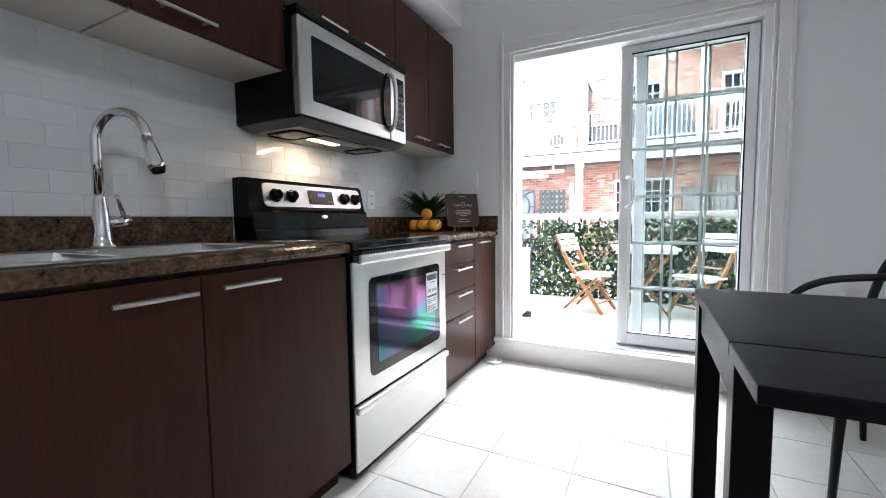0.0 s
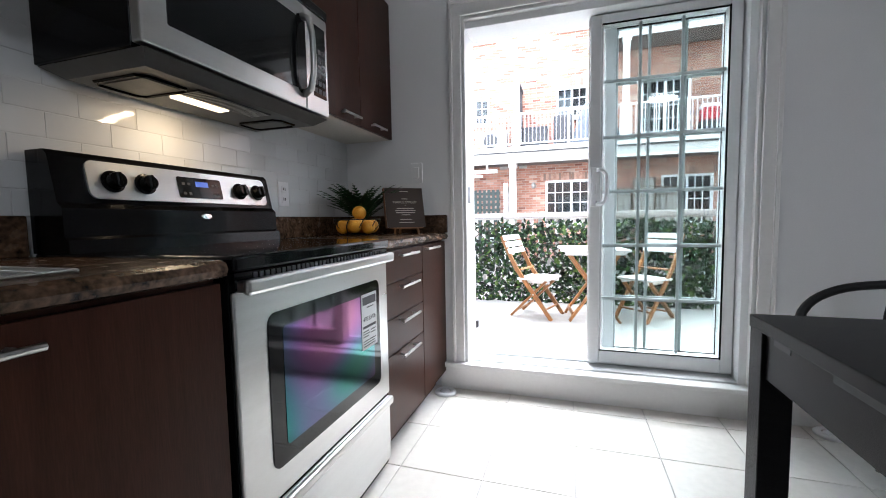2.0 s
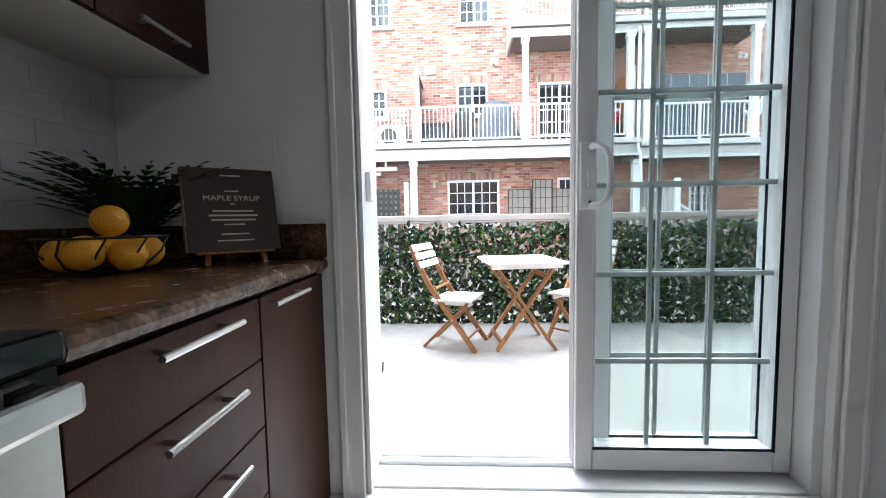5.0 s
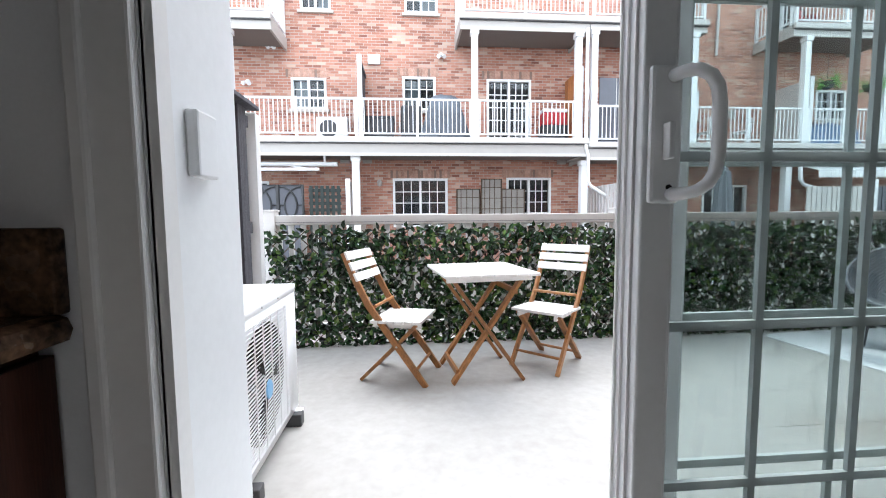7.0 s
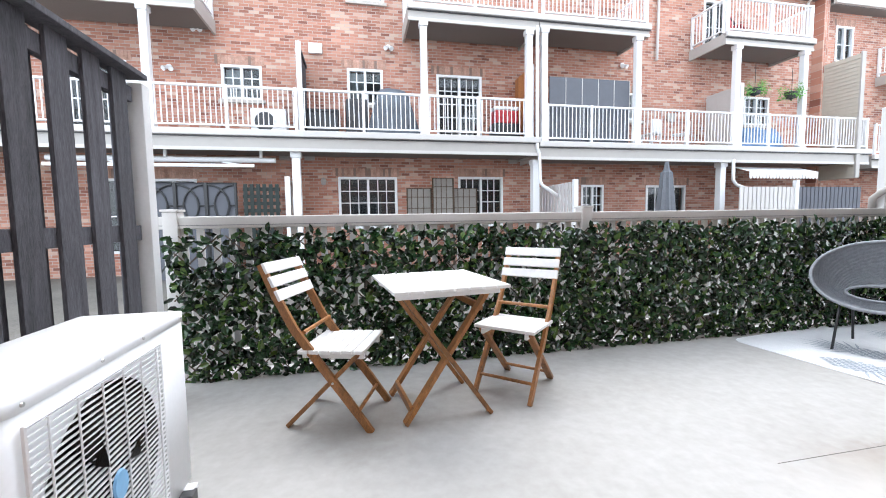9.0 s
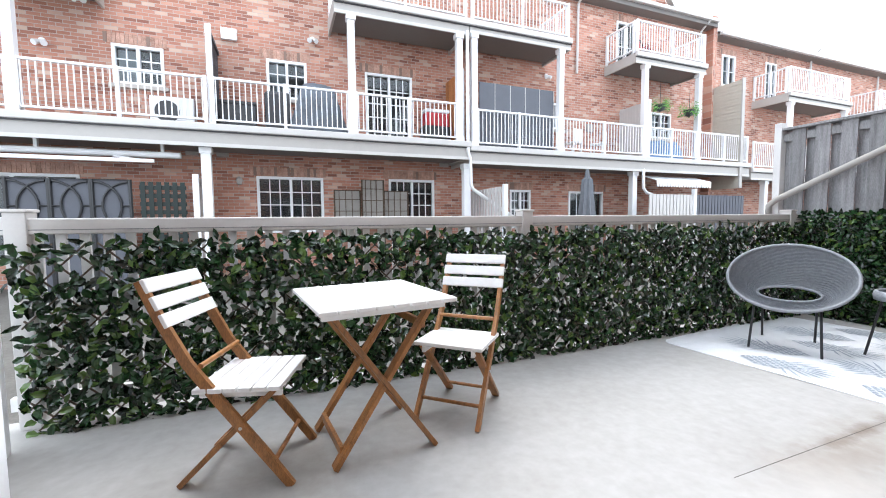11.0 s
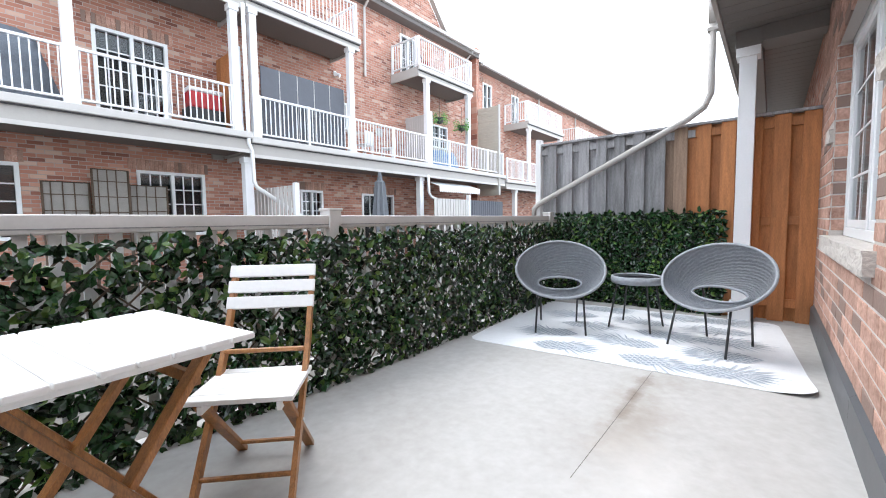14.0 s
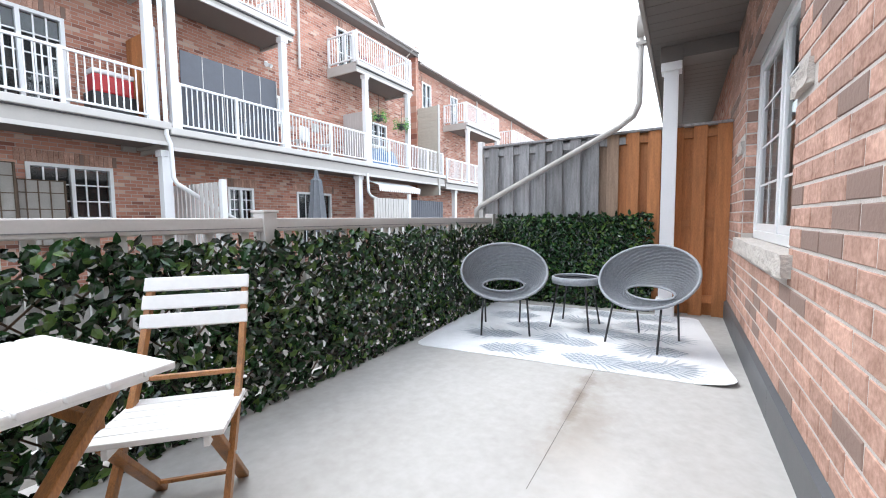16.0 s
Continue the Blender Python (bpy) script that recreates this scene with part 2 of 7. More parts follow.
# Dark greige boards, colour lowered further to deepen the shade under the balconies.
SOFFIT = mat("shaded_greige_soffit", (0.165, 0.15, 0.14), 0.6, vary=0.05, bump=0.03)
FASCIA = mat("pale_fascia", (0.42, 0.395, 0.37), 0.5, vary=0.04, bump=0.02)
SIDING = mat("beige_siding", (0.50, 0.46, 0.39), 0.6, vary=0.05, bump=0.03)
ROOF = mat("roof_shingle", (0.16, 0.14, 0.13), 0.9, vary=0.3, scale=8, bump=0.5, fine=50)
# Near-black that stands in for unlit depth behind glass and in slots.
UNLIT = mat("unlit_depth_dark", (0.03, 0.032, 0.035), 0.6, vary=0.4, scale=1.5, bump=0)
BLIND = mat("pale_blind", (0.33, 0.35, 0.36), 0.6, vary=0.1, scale=3, bump=0.02)
GREYPANEL = mat("grey_privacy_panel", (0.10, 0.105, 0.125), 0.6, vary=0.08, bump=0.03)
RED = mat("red_plastic", (0.42, 0.02, 0.025), 0.4, vary=0.1, bump=0.02)
BLUE = mat("blue_cover", (0.14, 0.24, 0.42), 0.6, vary=0.15, bump=0.05)
COVER = mat("grey_bbq_cover", (0.11, 0.125, 0.15), 0.5, vary=0.3, scale=5, bump=0.25)
SCREENC = mat("taupe_screen_cloth", (0.27, 0.25, 0.23), 0.7, vary=0.12, scale=6, bump=0.05)
UMBR = mat("grey_umbrella_cloth", (0.16, 0.17, 0.19), 0.8, vary=0.15, scale=8, bump=0.1)
GREEN = mat("dark_green_lattice", (0.007, 0.016, 0.014), 0.6, vary=0.2, bump=0.05)
FLOWER = mat("hanging_foliage", (0.11, 0.27, 0.05), 0.6, vary=0.4, island=0.4)
GROUND = mat("yard_ground", (0.13, 0.12, 0.105), 0.95, vary=0.3, scale=1.2, bump=0.5, fine=30)
BBLUE = mat("blue_badge", (0.20, 0.42, 0.66), 0.35, vary=0.05, bump=0)
LCD = mat("blue_display", (0.03, 0.07, 0.25), 0.2, vary=0.1, bump=0)
LAMPGLOW = mat("lamp_lens", (0.9, 0.8, 0.6), 0.4, vary=0.02, bump=0)
LAMPGLOW.node_tree.nodes["Principled BSDF"].inputs["Emission Color"].default_value = (1.0, 0.78, 0.48, 1)
LAMPGLOW.node_tree.nodes["Principled BSDF"].inputs["Emission Strength"].default_value = 0.3
LCD.node_tree.nodes["Principled BSDF"].inputs["Emission Color"].default_value = (0.05, 0.12, 0.55, 1)
LCD.node_tree.nodes["Principled BSDF"].inputs["Emission Strength"].default_value = 0.07
GLASS = glass_mat("window_glass", (0.825, 0.862, 0.857), 0.0, 0.0)
GLASSFAR = glass_mat("far_window_glass", (0.60, 0.66, 0.68), 0.0, 0.08)
OVENGLASS = mat("coated_oven_glass", (0.012, 0.014, 0.016), 0.05, vary=0.05, bump=0, spec=1.0)
_b = OVENGLASS.node_tree.nodes["Principled BSDF"]
_b.inputs["Thin Film Thickness"].default_value, _b.inputs["Thin Film IOR"].default_value = 420.0, 1.75
_b.inputs["IOR"].default_value = 1.75
_n, _l = OVENGLASS.node_tree.nodes, OVENGLASS.node_tree.links
_t, _r = _n.new("ShaderNodeTexNoise"), _n.new("ShaderNodeMapRange")
_t.inputs["Scale"].default_value, _t.inputs["Detail"].default_value = 1.1, 0
_r.inputs["From Min"].default_value, _r.inputs["From Max"].default_value = 0.3, 0.7
_r.inputs["To Min"].default_value, _r.inputs["To Max"].default_value = 420, 512
_l.new(_t.outputs["Fac"], _r.inputs[0])
_l.new(_r.outputs[0], _b.inputs["Thin Film Thickness"])
# brown run-off stain, pale wear and two darker grey patches on the slab
_n, _l = CONC.node_tree.nodes, CONC.node_tree.links
_b = _n["Principled BSDF"]
_geo = _n.new("ShaderNodeNewGeometry")
_old = _b.inputs["Base Color"].links[0].from_socket
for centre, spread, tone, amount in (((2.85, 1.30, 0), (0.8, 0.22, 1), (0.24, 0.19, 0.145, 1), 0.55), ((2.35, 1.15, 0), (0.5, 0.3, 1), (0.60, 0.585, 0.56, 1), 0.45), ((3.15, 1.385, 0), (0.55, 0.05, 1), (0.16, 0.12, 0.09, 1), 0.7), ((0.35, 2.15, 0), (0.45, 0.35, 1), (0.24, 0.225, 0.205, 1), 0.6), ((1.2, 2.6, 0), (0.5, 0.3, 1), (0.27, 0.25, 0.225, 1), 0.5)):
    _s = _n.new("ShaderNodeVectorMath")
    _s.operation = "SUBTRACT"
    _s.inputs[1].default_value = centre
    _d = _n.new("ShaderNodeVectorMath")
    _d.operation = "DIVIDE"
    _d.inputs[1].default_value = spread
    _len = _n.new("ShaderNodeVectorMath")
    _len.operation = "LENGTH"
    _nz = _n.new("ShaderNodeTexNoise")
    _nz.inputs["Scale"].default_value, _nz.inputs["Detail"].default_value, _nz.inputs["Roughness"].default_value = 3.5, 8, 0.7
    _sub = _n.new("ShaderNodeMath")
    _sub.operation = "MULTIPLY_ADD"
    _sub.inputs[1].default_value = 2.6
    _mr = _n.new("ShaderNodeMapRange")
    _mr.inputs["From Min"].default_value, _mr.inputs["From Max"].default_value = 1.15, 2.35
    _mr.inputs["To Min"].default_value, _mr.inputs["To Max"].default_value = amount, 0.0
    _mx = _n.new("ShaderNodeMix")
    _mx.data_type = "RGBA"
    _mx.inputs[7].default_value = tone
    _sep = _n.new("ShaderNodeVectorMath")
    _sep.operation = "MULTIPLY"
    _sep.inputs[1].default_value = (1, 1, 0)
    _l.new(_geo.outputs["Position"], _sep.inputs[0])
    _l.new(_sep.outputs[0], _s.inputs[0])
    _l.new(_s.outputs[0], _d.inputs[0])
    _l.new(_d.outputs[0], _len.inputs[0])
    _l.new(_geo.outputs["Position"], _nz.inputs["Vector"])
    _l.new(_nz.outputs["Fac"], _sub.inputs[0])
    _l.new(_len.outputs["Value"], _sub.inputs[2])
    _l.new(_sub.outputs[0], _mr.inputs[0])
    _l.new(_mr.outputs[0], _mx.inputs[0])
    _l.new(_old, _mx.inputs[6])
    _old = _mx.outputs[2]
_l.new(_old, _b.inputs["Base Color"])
BRICKFAR = brick_mat("far_brick_front", (radians(-90), 0, 0))
BRICKSIDE = brick_mat("far_brick_side", (radians(-90), 0, radians(-90)))

# ---- building blocks ----


def link(name, bm, m, parent=None, smooth=False):
    me = bpy.data.meshes.new(name)
    if smooth:
        for e in bm.edges:
            e.smooth = e.calc_face_angle(0.0) < 0.8
    bm.to_mesh(me)
    bm.free()
    me.materials.append(m)
    if smooth:
        for p in me.polygons:
            p.use_smooth = True
    ob = new(name, me)
    if parent is not None:
        ob.parent = parent
    return ob


def part(name, bm, material, parent, label="", smooth=False):
    ob = link(name, bm, material, parent, smooth)
    if label:
        ob["label"] = label
    return ob


def thing(name, at=(0, 0, 0), rz=0, label="", category="", group="", kind=""):
    ob = new(name)
    ob.empty_display_size = 0.1
    ob.matrix_basis = pose(*at, 0, 0, rz)
    return tagged(ob, label, category, group, kind)


def box(x0, y0, z0, x1, y1, z1, bevel=0.0, bm=None):
    own = bm is None
    t = bmesh.new() if (own or bevel) else bm
    v = [t.verts.new((x, y, z)) for x in (x0, x1) for y in (y0, y1) for z in (z0, z1)]
    for f in ((0, 1, 3, 2), (4, 6, 7, 5), (0, 4, 5, 1), (2, 3, 7, 6), (0, 2, 6, 4), (1, 5, 7, 3)):
        t.faces.new([v[i] for i in f])
    if bevel:
        bmesh.ops.bevel(t, geom=list(t.edges), offset=bevel, segments=2, affect="EDGES", profile=0.5)
        if not own:
            merge(bm, t)
            return bm
    return t if own else bm


def merge(bm, other, m=None):
    """Adds other's geometry to bm, moved by m."""
    vs = {}
    for v in other.verts:
        vs[v] = bm.verts.new(m @ v.co if m else v.co)
    for f in other.faces:
        bm.faces.new([vs[v] for v in f.verts])
    other.free()
    return bm


def sheet(x0, y, z0, x1, z1, front=-1):
    """One upright glass face across x, its front towards -y or +y."""
    bm = bmesh.new()
    v = [bm.verts.new(p) for p in ((x0, y, z0), (x1, y, z0), (x1, y, z1), (x0, y, z1))]
    bm.faces.new(v if front < 0 else list(reversed(v)))
    return bm


def beam(a, b, w, h, bevel=0.0, up=(0, 0, 1), bm=None):
    """A bar of section w x h from a to b."""
    a, b = Vector(a), Vector(b)
    d = b - a
    z = d.normalized()
    x = z.cross(Vector(up))
    x = x.normalized() if x.length > 1e-4 else Vector((1, 0, 0))
    y = x.cross(z).normalized() * 1.0
    t = box(-w / 2, -h / 2, 0, w / 2, h / 2, d.length, bevel)
    m = Matrix((x, y, z)).transposed().to_4x4()
    if m.to_3x3().determinant() < 0:
        m = Matrix((x, -y, z)).transposed().to_4x4()
    m.translation = a
    out = bm or bmesh.new()
    return merge(out, t, m)


def tube(pts, r, n=10, closed=False, bm=None, caps=True):
    """A round tube along points; r is one radius or one for each point."""
    bm = bm or bmesh.new()
    pts = [Vector(p) for p in pts]
    rs = r if isinstance(r, (list, tuple)) else [r] * len(pts)
    rings, last = [], None
    for i, p in enumerate(pts):
        a = pts[i - 1] if (i or closed) else p
        b = pts[(i + 1) % len(pts)] if (i < len(pts) - 1 or closed) else p
        d = (b - a).normalized()
        if last is None:
            x = d.orthogonal().normalized()
        else:
            x = (last - d * last.dot(d)).normalized()
        last = x
        y = d.cross(x)
        rings.append([bm.verts.new(p + rs[i] * (math.cos(k * math.tau / n) * x + math.sin(k * math.tau / n) * y)) for k in range(n)])
    for i in range(len(rings) - (0 if closed else 1)):
        A, B = rings[i], rings[(i + 1) % len(rings)]
        off = 0
        if closed and i == len(rings) - 1:
            off = min(range(n), key=lambda o: sum((A[k].co - B[(k + o) % n].co).length for k in range(n)))
        for k in range(n):
            bm.faces.new((A[k], A[(k + 1) % n], B[(k + 1 + off) % n], B[(k + off) % n]))
    if caps and not closed:
        bm.faces.new(list(reversed(rings[0])))
        bm.faces.new(rings[-1])
    return bm


def curve_through(pts, steps=5):
    """More points along a smooth curve through the given ones."""
    p = [Vector(q) for q in pts]
    p = [2 * p[0] - p[1]] + p + [2 * p[-1] - p[-2]]
    out = []
    for a, b, c, d in zip(p, p[1:], p[2:], p[3:]):
        for k in range(steps):
            t = k / steps
            out.append(0.5 * (2 * b + (c - a) * t + (2 * a - 5 * b + 4 * c - d) * t * t + (3 * b - a - 3 * c + d) * t ** 3))
    return out + [p[-2]]


def lathe(profile, n=24, bm=None, centre=(0, 0, 0)):
    """Turns (radius, height) pairs round the z axis."""
    bm = bm or bmesh.new()
    c = Vector(centre)
    rings = []
    for r, z in profile:
        if r < 1e-5:
            rings.append([bm.verts.new(c + Vector((0, 0, z)))])
        else:
            rings.append([bm.verts.new(c + Vector((r * math.cos(k * math.tau / n), r * math.sin(k * math.tau / n), z))) for k in range(n)])
    for A, B in zip(rings, rings[1:]):
        for k in range(n):
            a, b, c2, d = A[k % len(A)], A[(k + 1) % len(A)], B[(k + 1) % len(B)], B[k % len(B)]
            f = [a, b, c2, d]
            f = [v for i, v in enumerate(f) if v not in f[:i]]
            if len(f) > 2:
                bm.faces.new(f)
    return bm


def bar_handle(parent, p, length, axis="y", out=(1, 0, 0), r=0.006, proud=0.028, name="handle"):
    """A slim metal bar handle on two posts."""
    p, o = Vector(p), Vector(out)
    a = {"x": Vector((1, 0, 0)), "y": Vector((0, 1, 0)), "z": Vector((0, 0, 1))}[axis] * length / 2
    bm = tube([p + o * proud - a, p + o * proud + a], r, 8)
    for s in (-0.7, 0.7):
        tube([p + a * s, p + a * s + o * proud], r * 0.8, 6, bm=bm)
    return part(name, bm, STEEL, parent, "brushed steel bar handle")


def wall_with_hole(name, lo, hi, y0, y1, holes, material, label=""):
    """A wall across x from y0 to y1 thick, with openings (x0, z0, x1, z1)."""
    xs = sorted({lo[0], hi[0], *[v for h in holes for v in (h[0], h[2])]})
    zs = sorted({lo[1], hi[1], *[v for h in holes for v in (h[1], h[3])]})
    bm = bmesh.new()
    solid = lambda x, z: lo[0] < x < hi[0] and lo[1] < z < hi[1] and not any(h[0] < x < h[2] and h[1] < z < h[3] for h in holes)
    cells = {(i, k) for i in range(len(xs) - 1) for k in range(len(zs) - 1) if solid((xs[i] + xs[i + 1]) / 2, (zs[k] + zs[k + 1]) / 2)}
    vert = {}

    def V(i, k, y):
        if (i, k, y) not in vert:
            vert[i, k, y] = bm.verts.new((xs[i], y, zs[k]))
        return vert[i, k, y]

    for i, k in cells:
        bm.faces.new((V(i, k, y0), V(i + 1, k, y0), V(i + 1, k + 1, y0), V(i, k + 1, y0)))
        bm.faces.new((V(i, k + 1, y1), V(i + 1, k + 1, y1), V(i + 1, k, y1), V(i, k, y1)))
        for (di, dk, a, b) in ((-1, 0, (i, k), (i, k + 1)), (1, 0, (i + 1, k + 1), (i + 1, k)), (0, -1, (i + 1, k), (i, k)), (0, 1, (i, k + 1), (i + 1, k + 1))):
            if (i + di, k + dk) not in cells:
                bm.faces.new((V(*a, y0), V(*b, y0), V(*b, y1), V(*a, y1)))
    return tagged(link(name, bm, material), label, "wall", kind="structure")

# ---- the house: shell of the kitchen ----
PZ = -0.13          # patio level
ROOM_X1, ROOM_Y0, CEILING = 3.0, -5.2, 2.60
DX0, DX1, DZ0, DZ1 = 0.0, 1.412, 0.135, 2.10      # door opening
WX0, WX1, WZ0, WZ1 = 3.24, 5.2, 0.85, 2.42       # bedroom window opening

tagged(link("floor", box(-0.95, ROOM_Y0 - 0.2, -0.2, 6.6, 0.0, -0.006), GROUT), "grey grout bed under pale floor tiles", "floor", kind="structure")
tagged(link("ceiling", box(-0.95, ROOM_Y0 - 0.2, CEILING, 6.6, 0.25, CEILING + 0.2), CEIL), "white painted ceiling", "ceiling", kind="structure")
tagged(link("wall_west", box(-0.95, ROOM_Y0, -0.2, -0.75, 0.0, CEILING), PAINT), "pale grey painted kitchen wall", "wall", kind="structure")
tagged(link("wall_south", box(-0.95, ROOM_Y0 - 0.2, -0.2, 6.6, ROOM_Y0, CEILING), PAINT), "pale grey painted wall", "wall", kind="structure")
tagged(link("wall_east", box(ROOM_X1, ROOM_Y0, -0.2, ROOM_X1 + 0.1, 0.0, CEILING), PAINT), "pale grey painted wall", "wall", kind="structure")
tagged(link("wall_bedroom", box(6.4, ROOM_Y0, -0.2, 6.6, 0.0, CEILING), PAINT), "pale painted bedroom wall", "wall", kind="structure")
wall_with_hole("wall_north", (-0.95, -0.2), (6.6, CEILING), 0.0, 0.24, [(DX0, DZ0, DX1, DZ1), (3.22, 0.85, 5.01, 2.365)], PAINT, "pale grey painted wall round a sliding door")
tagged(link("bulkhead", box(-0.75, ROOM_Y0, 2.345, -0.363, 0.0, CEILING), CEIL), "white bulkhead above the wall cabinets", "bulkhead", kind="structure")

# casing, sill and skirting of the door wall
bm = bmesh.new()
for x0, x1 in ((-0.075, -0.005), (DX1 + 0.005, DX1 + 0.075)):
    box(x0, -0.016, 0.13, x1, 0.0, 2.185, 0.004, bm)
    box(x0 + (0 if x0 < 0 else 0.05), -0.024, 0.125, x1 - (0.05 if x0 < 0 else 0), 0.0, 2.245, 0.004, bm)
box(-0.075, -0.0165, DZ1 + 0.005, DX1 + 0.075, 0.0, 2.185, 0.004, bm)
box(-0.075, -0.0245, 2.165, DX1 + 0.075, 0.0, 2.185, 0.004, bm)
tagged(link("trim_door_casing", bm, TRIM), "white painted door casing", "trim", kind="structure")
tagged(link("trim_door_sill", box(-0.16, -0.045, DZ0 - 0.005, DX1 + 0.09, 0.03, DZ0 + 0.022, 0.006), TRIM), "white painted wooden sill under the sliding door", "sill", kind="structure")
tagged(link("trim_step", box(-0.15, -0.022, 0.0, DX1 + 0.08, 0.0, DZ0 - 0.005, 0.003), TRIM), "white painted board below the door sill", "trim", kind="structure")
tagged(link("baseboard", box(DX1 + 0.08, -0.014, 0.0, ROOM_X1, 0.0, 0.11, 0.004), TRIM), "white painted baseboard", "baseboard", kind="structure")
bm = bmesh.new()
for x0, x1 in ((DX0 - 0.003, DX0 + 0.012), (DX1 - 0.012, DX1 + 0.003)):
    box(x0, 0.0, DZ0 + 0.022, x1, 0.03, DZ1, 0, bm)
box(DX0 + 0.012, 0.0, DZ1 - 0.012, DX1 - 0.012, 0.03, DZ1 + 0.003, 0, bm)
tagged(link("trim_door_lining", bm, TRIM), "white door lining", "trim", kind="structure")

# sliding patio door: frame, fixed leaf, open leaf
door = thing("door_1", (0, 0, 0), label="white vinyl sliding patio door standing half open", category="sliding door", kind="structure")
bm = bmesh.new()
for x0, x1 in ((DX0 - 0.004, DX0 + 0.006), (DX1 - 0.045, DX1 + 0.004)):
    box(x0, 0.03, DZ0, x1, 0.235, DZ1 - 0.012, 0.003, bm)
box(DX0 + 0.006, 0.03, DZ1 - 0.05, DX1 - 0.045, 0.235, DZ1 + 0.004, 0.003, bm)
box(DX0 + 0.006, 0.03, DZ0, DX1 - 0.045, 0.30, DZ0 + 0.03, 0.003, bm)
for y in (0.142, 0.193, 0.225):
    box(DX0 + 0.006, y, DZ0 + 0.03, DX1 - 0.045, y + 0.006, DZ0 + 0.045, 0, bm)
part("door_frame", bm, VINYL, door, "white vinyl frame with track")


def leaf(name, x0, x1, y, label, half=0.02):
    """A glazed leaf with a grid of glazing bars in the pane."""
    z0, z1, w = DZ0 + 0.045, DZ1 - 0.055, 0.055
    bm = bmesh.new()
    box(x0, y - half, z0, x0 + w, y + half, z1, 0.004, bm)
    box(x0 + w, y - half + 0.014, z0 + 0.075, x0 + w + 0.012, y + half - 0.014, z1 - 0.05, 0.003, bm)
    box(x1 - w, y - half, z0, x1, y + half, z1, 0.004, bm)
    box(x0 + w, y - half + 0.001, z0, x1 - w, y + half - 0.001, z0 + 0.075, 0.004, bm)
    box(x0 + w, y - half + 0.001, z1 - 0.05, x1 - w, y + half - 0.001, z1, 0.004, bm)
    lf = part(name, bm, VINYL, door, label)
    g0, g1, h0, h1 = x0 + w - 0.006, x1 - w + 0.006, z0 + 0.069, z1 - 0.044
    for dy in (-0.009, 0.009):
        ob = part("pane", sheet(g0, y + dy, h0, g1, h1), GLASS, lf, "clear double glazing")
        ob.visible_shadow = False
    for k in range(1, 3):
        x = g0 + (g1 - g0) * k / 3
        part("glazing_bar", box(x - 0.007, y - 0.004, h0, x + 0.007, y + 0.004, h1), BARSHADE, lf)
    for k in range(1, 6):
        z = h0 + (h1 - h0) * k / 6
        part("glazing_bar", box(g0, y - 0.0045, z - 0.008, g1, y + 0.0045, z + 0.008), BARSHADE, lf)
    part("gasket", box(g1 - 0.009, y - half - 0.001, h0, g1 - 0.002, y - half + 0.006, h1), BLACKP, lf, "black rubber gasket")
    part("gasket", box(g0 + 0.008, y - half - 0.0005, h1 - 0.010, g1 - 0.010, y - half + 0.006, h1 - 0.003), BLACKP, lf, "black rubber gasket")
    part("gasket", box(g0 + 0.008, y - half - 0.0005, h0 + 0.003, g1 - 0.010, y - half + 0.006, h0 + 0.009), BLACKP, lf, "black rubber gasket")
    for dy in (-half * 0.45, half * 0.2, half * 0.75):
        part("weather_strip", box(x0 - 0.005, y + dy - 0.002, z0 + 0.002, x0 + 0.001, y + dy + 0.002, z1 - 0.002), TRIM, lf, "thin pale weather strip")
    return lf


leaf("fixed_leaf", 0.755, DX1 - 0.046, 0.199, "fixed glazed leaf")
slide = leaf("sliding_leaf", 0.675, DX1 - 0.048, 0.138, "sliding glazed leaf pushed open", 0.037)
handle = part("pull_handle", box(0.681, 0.088, 1.045, 0.733, 0.1005, 1.257, 0.006), VINYL, slide, "white loop pull handle with thumb latch")
grip = [(0.716, 0.092, 1.240), (0.722, 0.070, 1.241), (0.733, 0.055, 1.238), (0.746, 0.048, 1.228), (0.755, 0.046, 1.212), (0.758, 0.045, 1.190), (0.759, 0.045, 1.150)]
grip += [(x, y, 2.30 - z) for x, y, z in reversed(grip[:-1])]
part("grip", tube(grip, [0.011, 0.010] + [0.0095] * 9 + [0.010, 0.011], 12), VINYL, handle, smooth=True)
part("thumb_latch", box(0.700, 0.070, 1.112, 0.710, 0.089, 1.168, 0.003), VINYL, handle)
for z in (1.070, 1.238):
    part("screw", tube([(0.712, 0.0895, z), (0.712, 0.0855, z)], 0.0045, 10), BLACKP, handle, "dark screw head")
part("strike_plate", box(DX0 + 0.004, 0.070, 1.085, DX0 + 0.022, 0.128, 1.178, 0.004), VINYL, door, "white strike plate")

# ---- kitchen ----


def cabinet_door(parent, y0, y1, z0, z1, x, handle=None):
    d = part("cabinet_door", box(x - 0.018, y0 + 0.002, z0 + 0.002, x, y1 - 0.002, z1 - 0.002, 0.0015), CAB, parent)
    if handle:
        bar_handle(d, (x, *handle[:2]), handle[2])
    return d


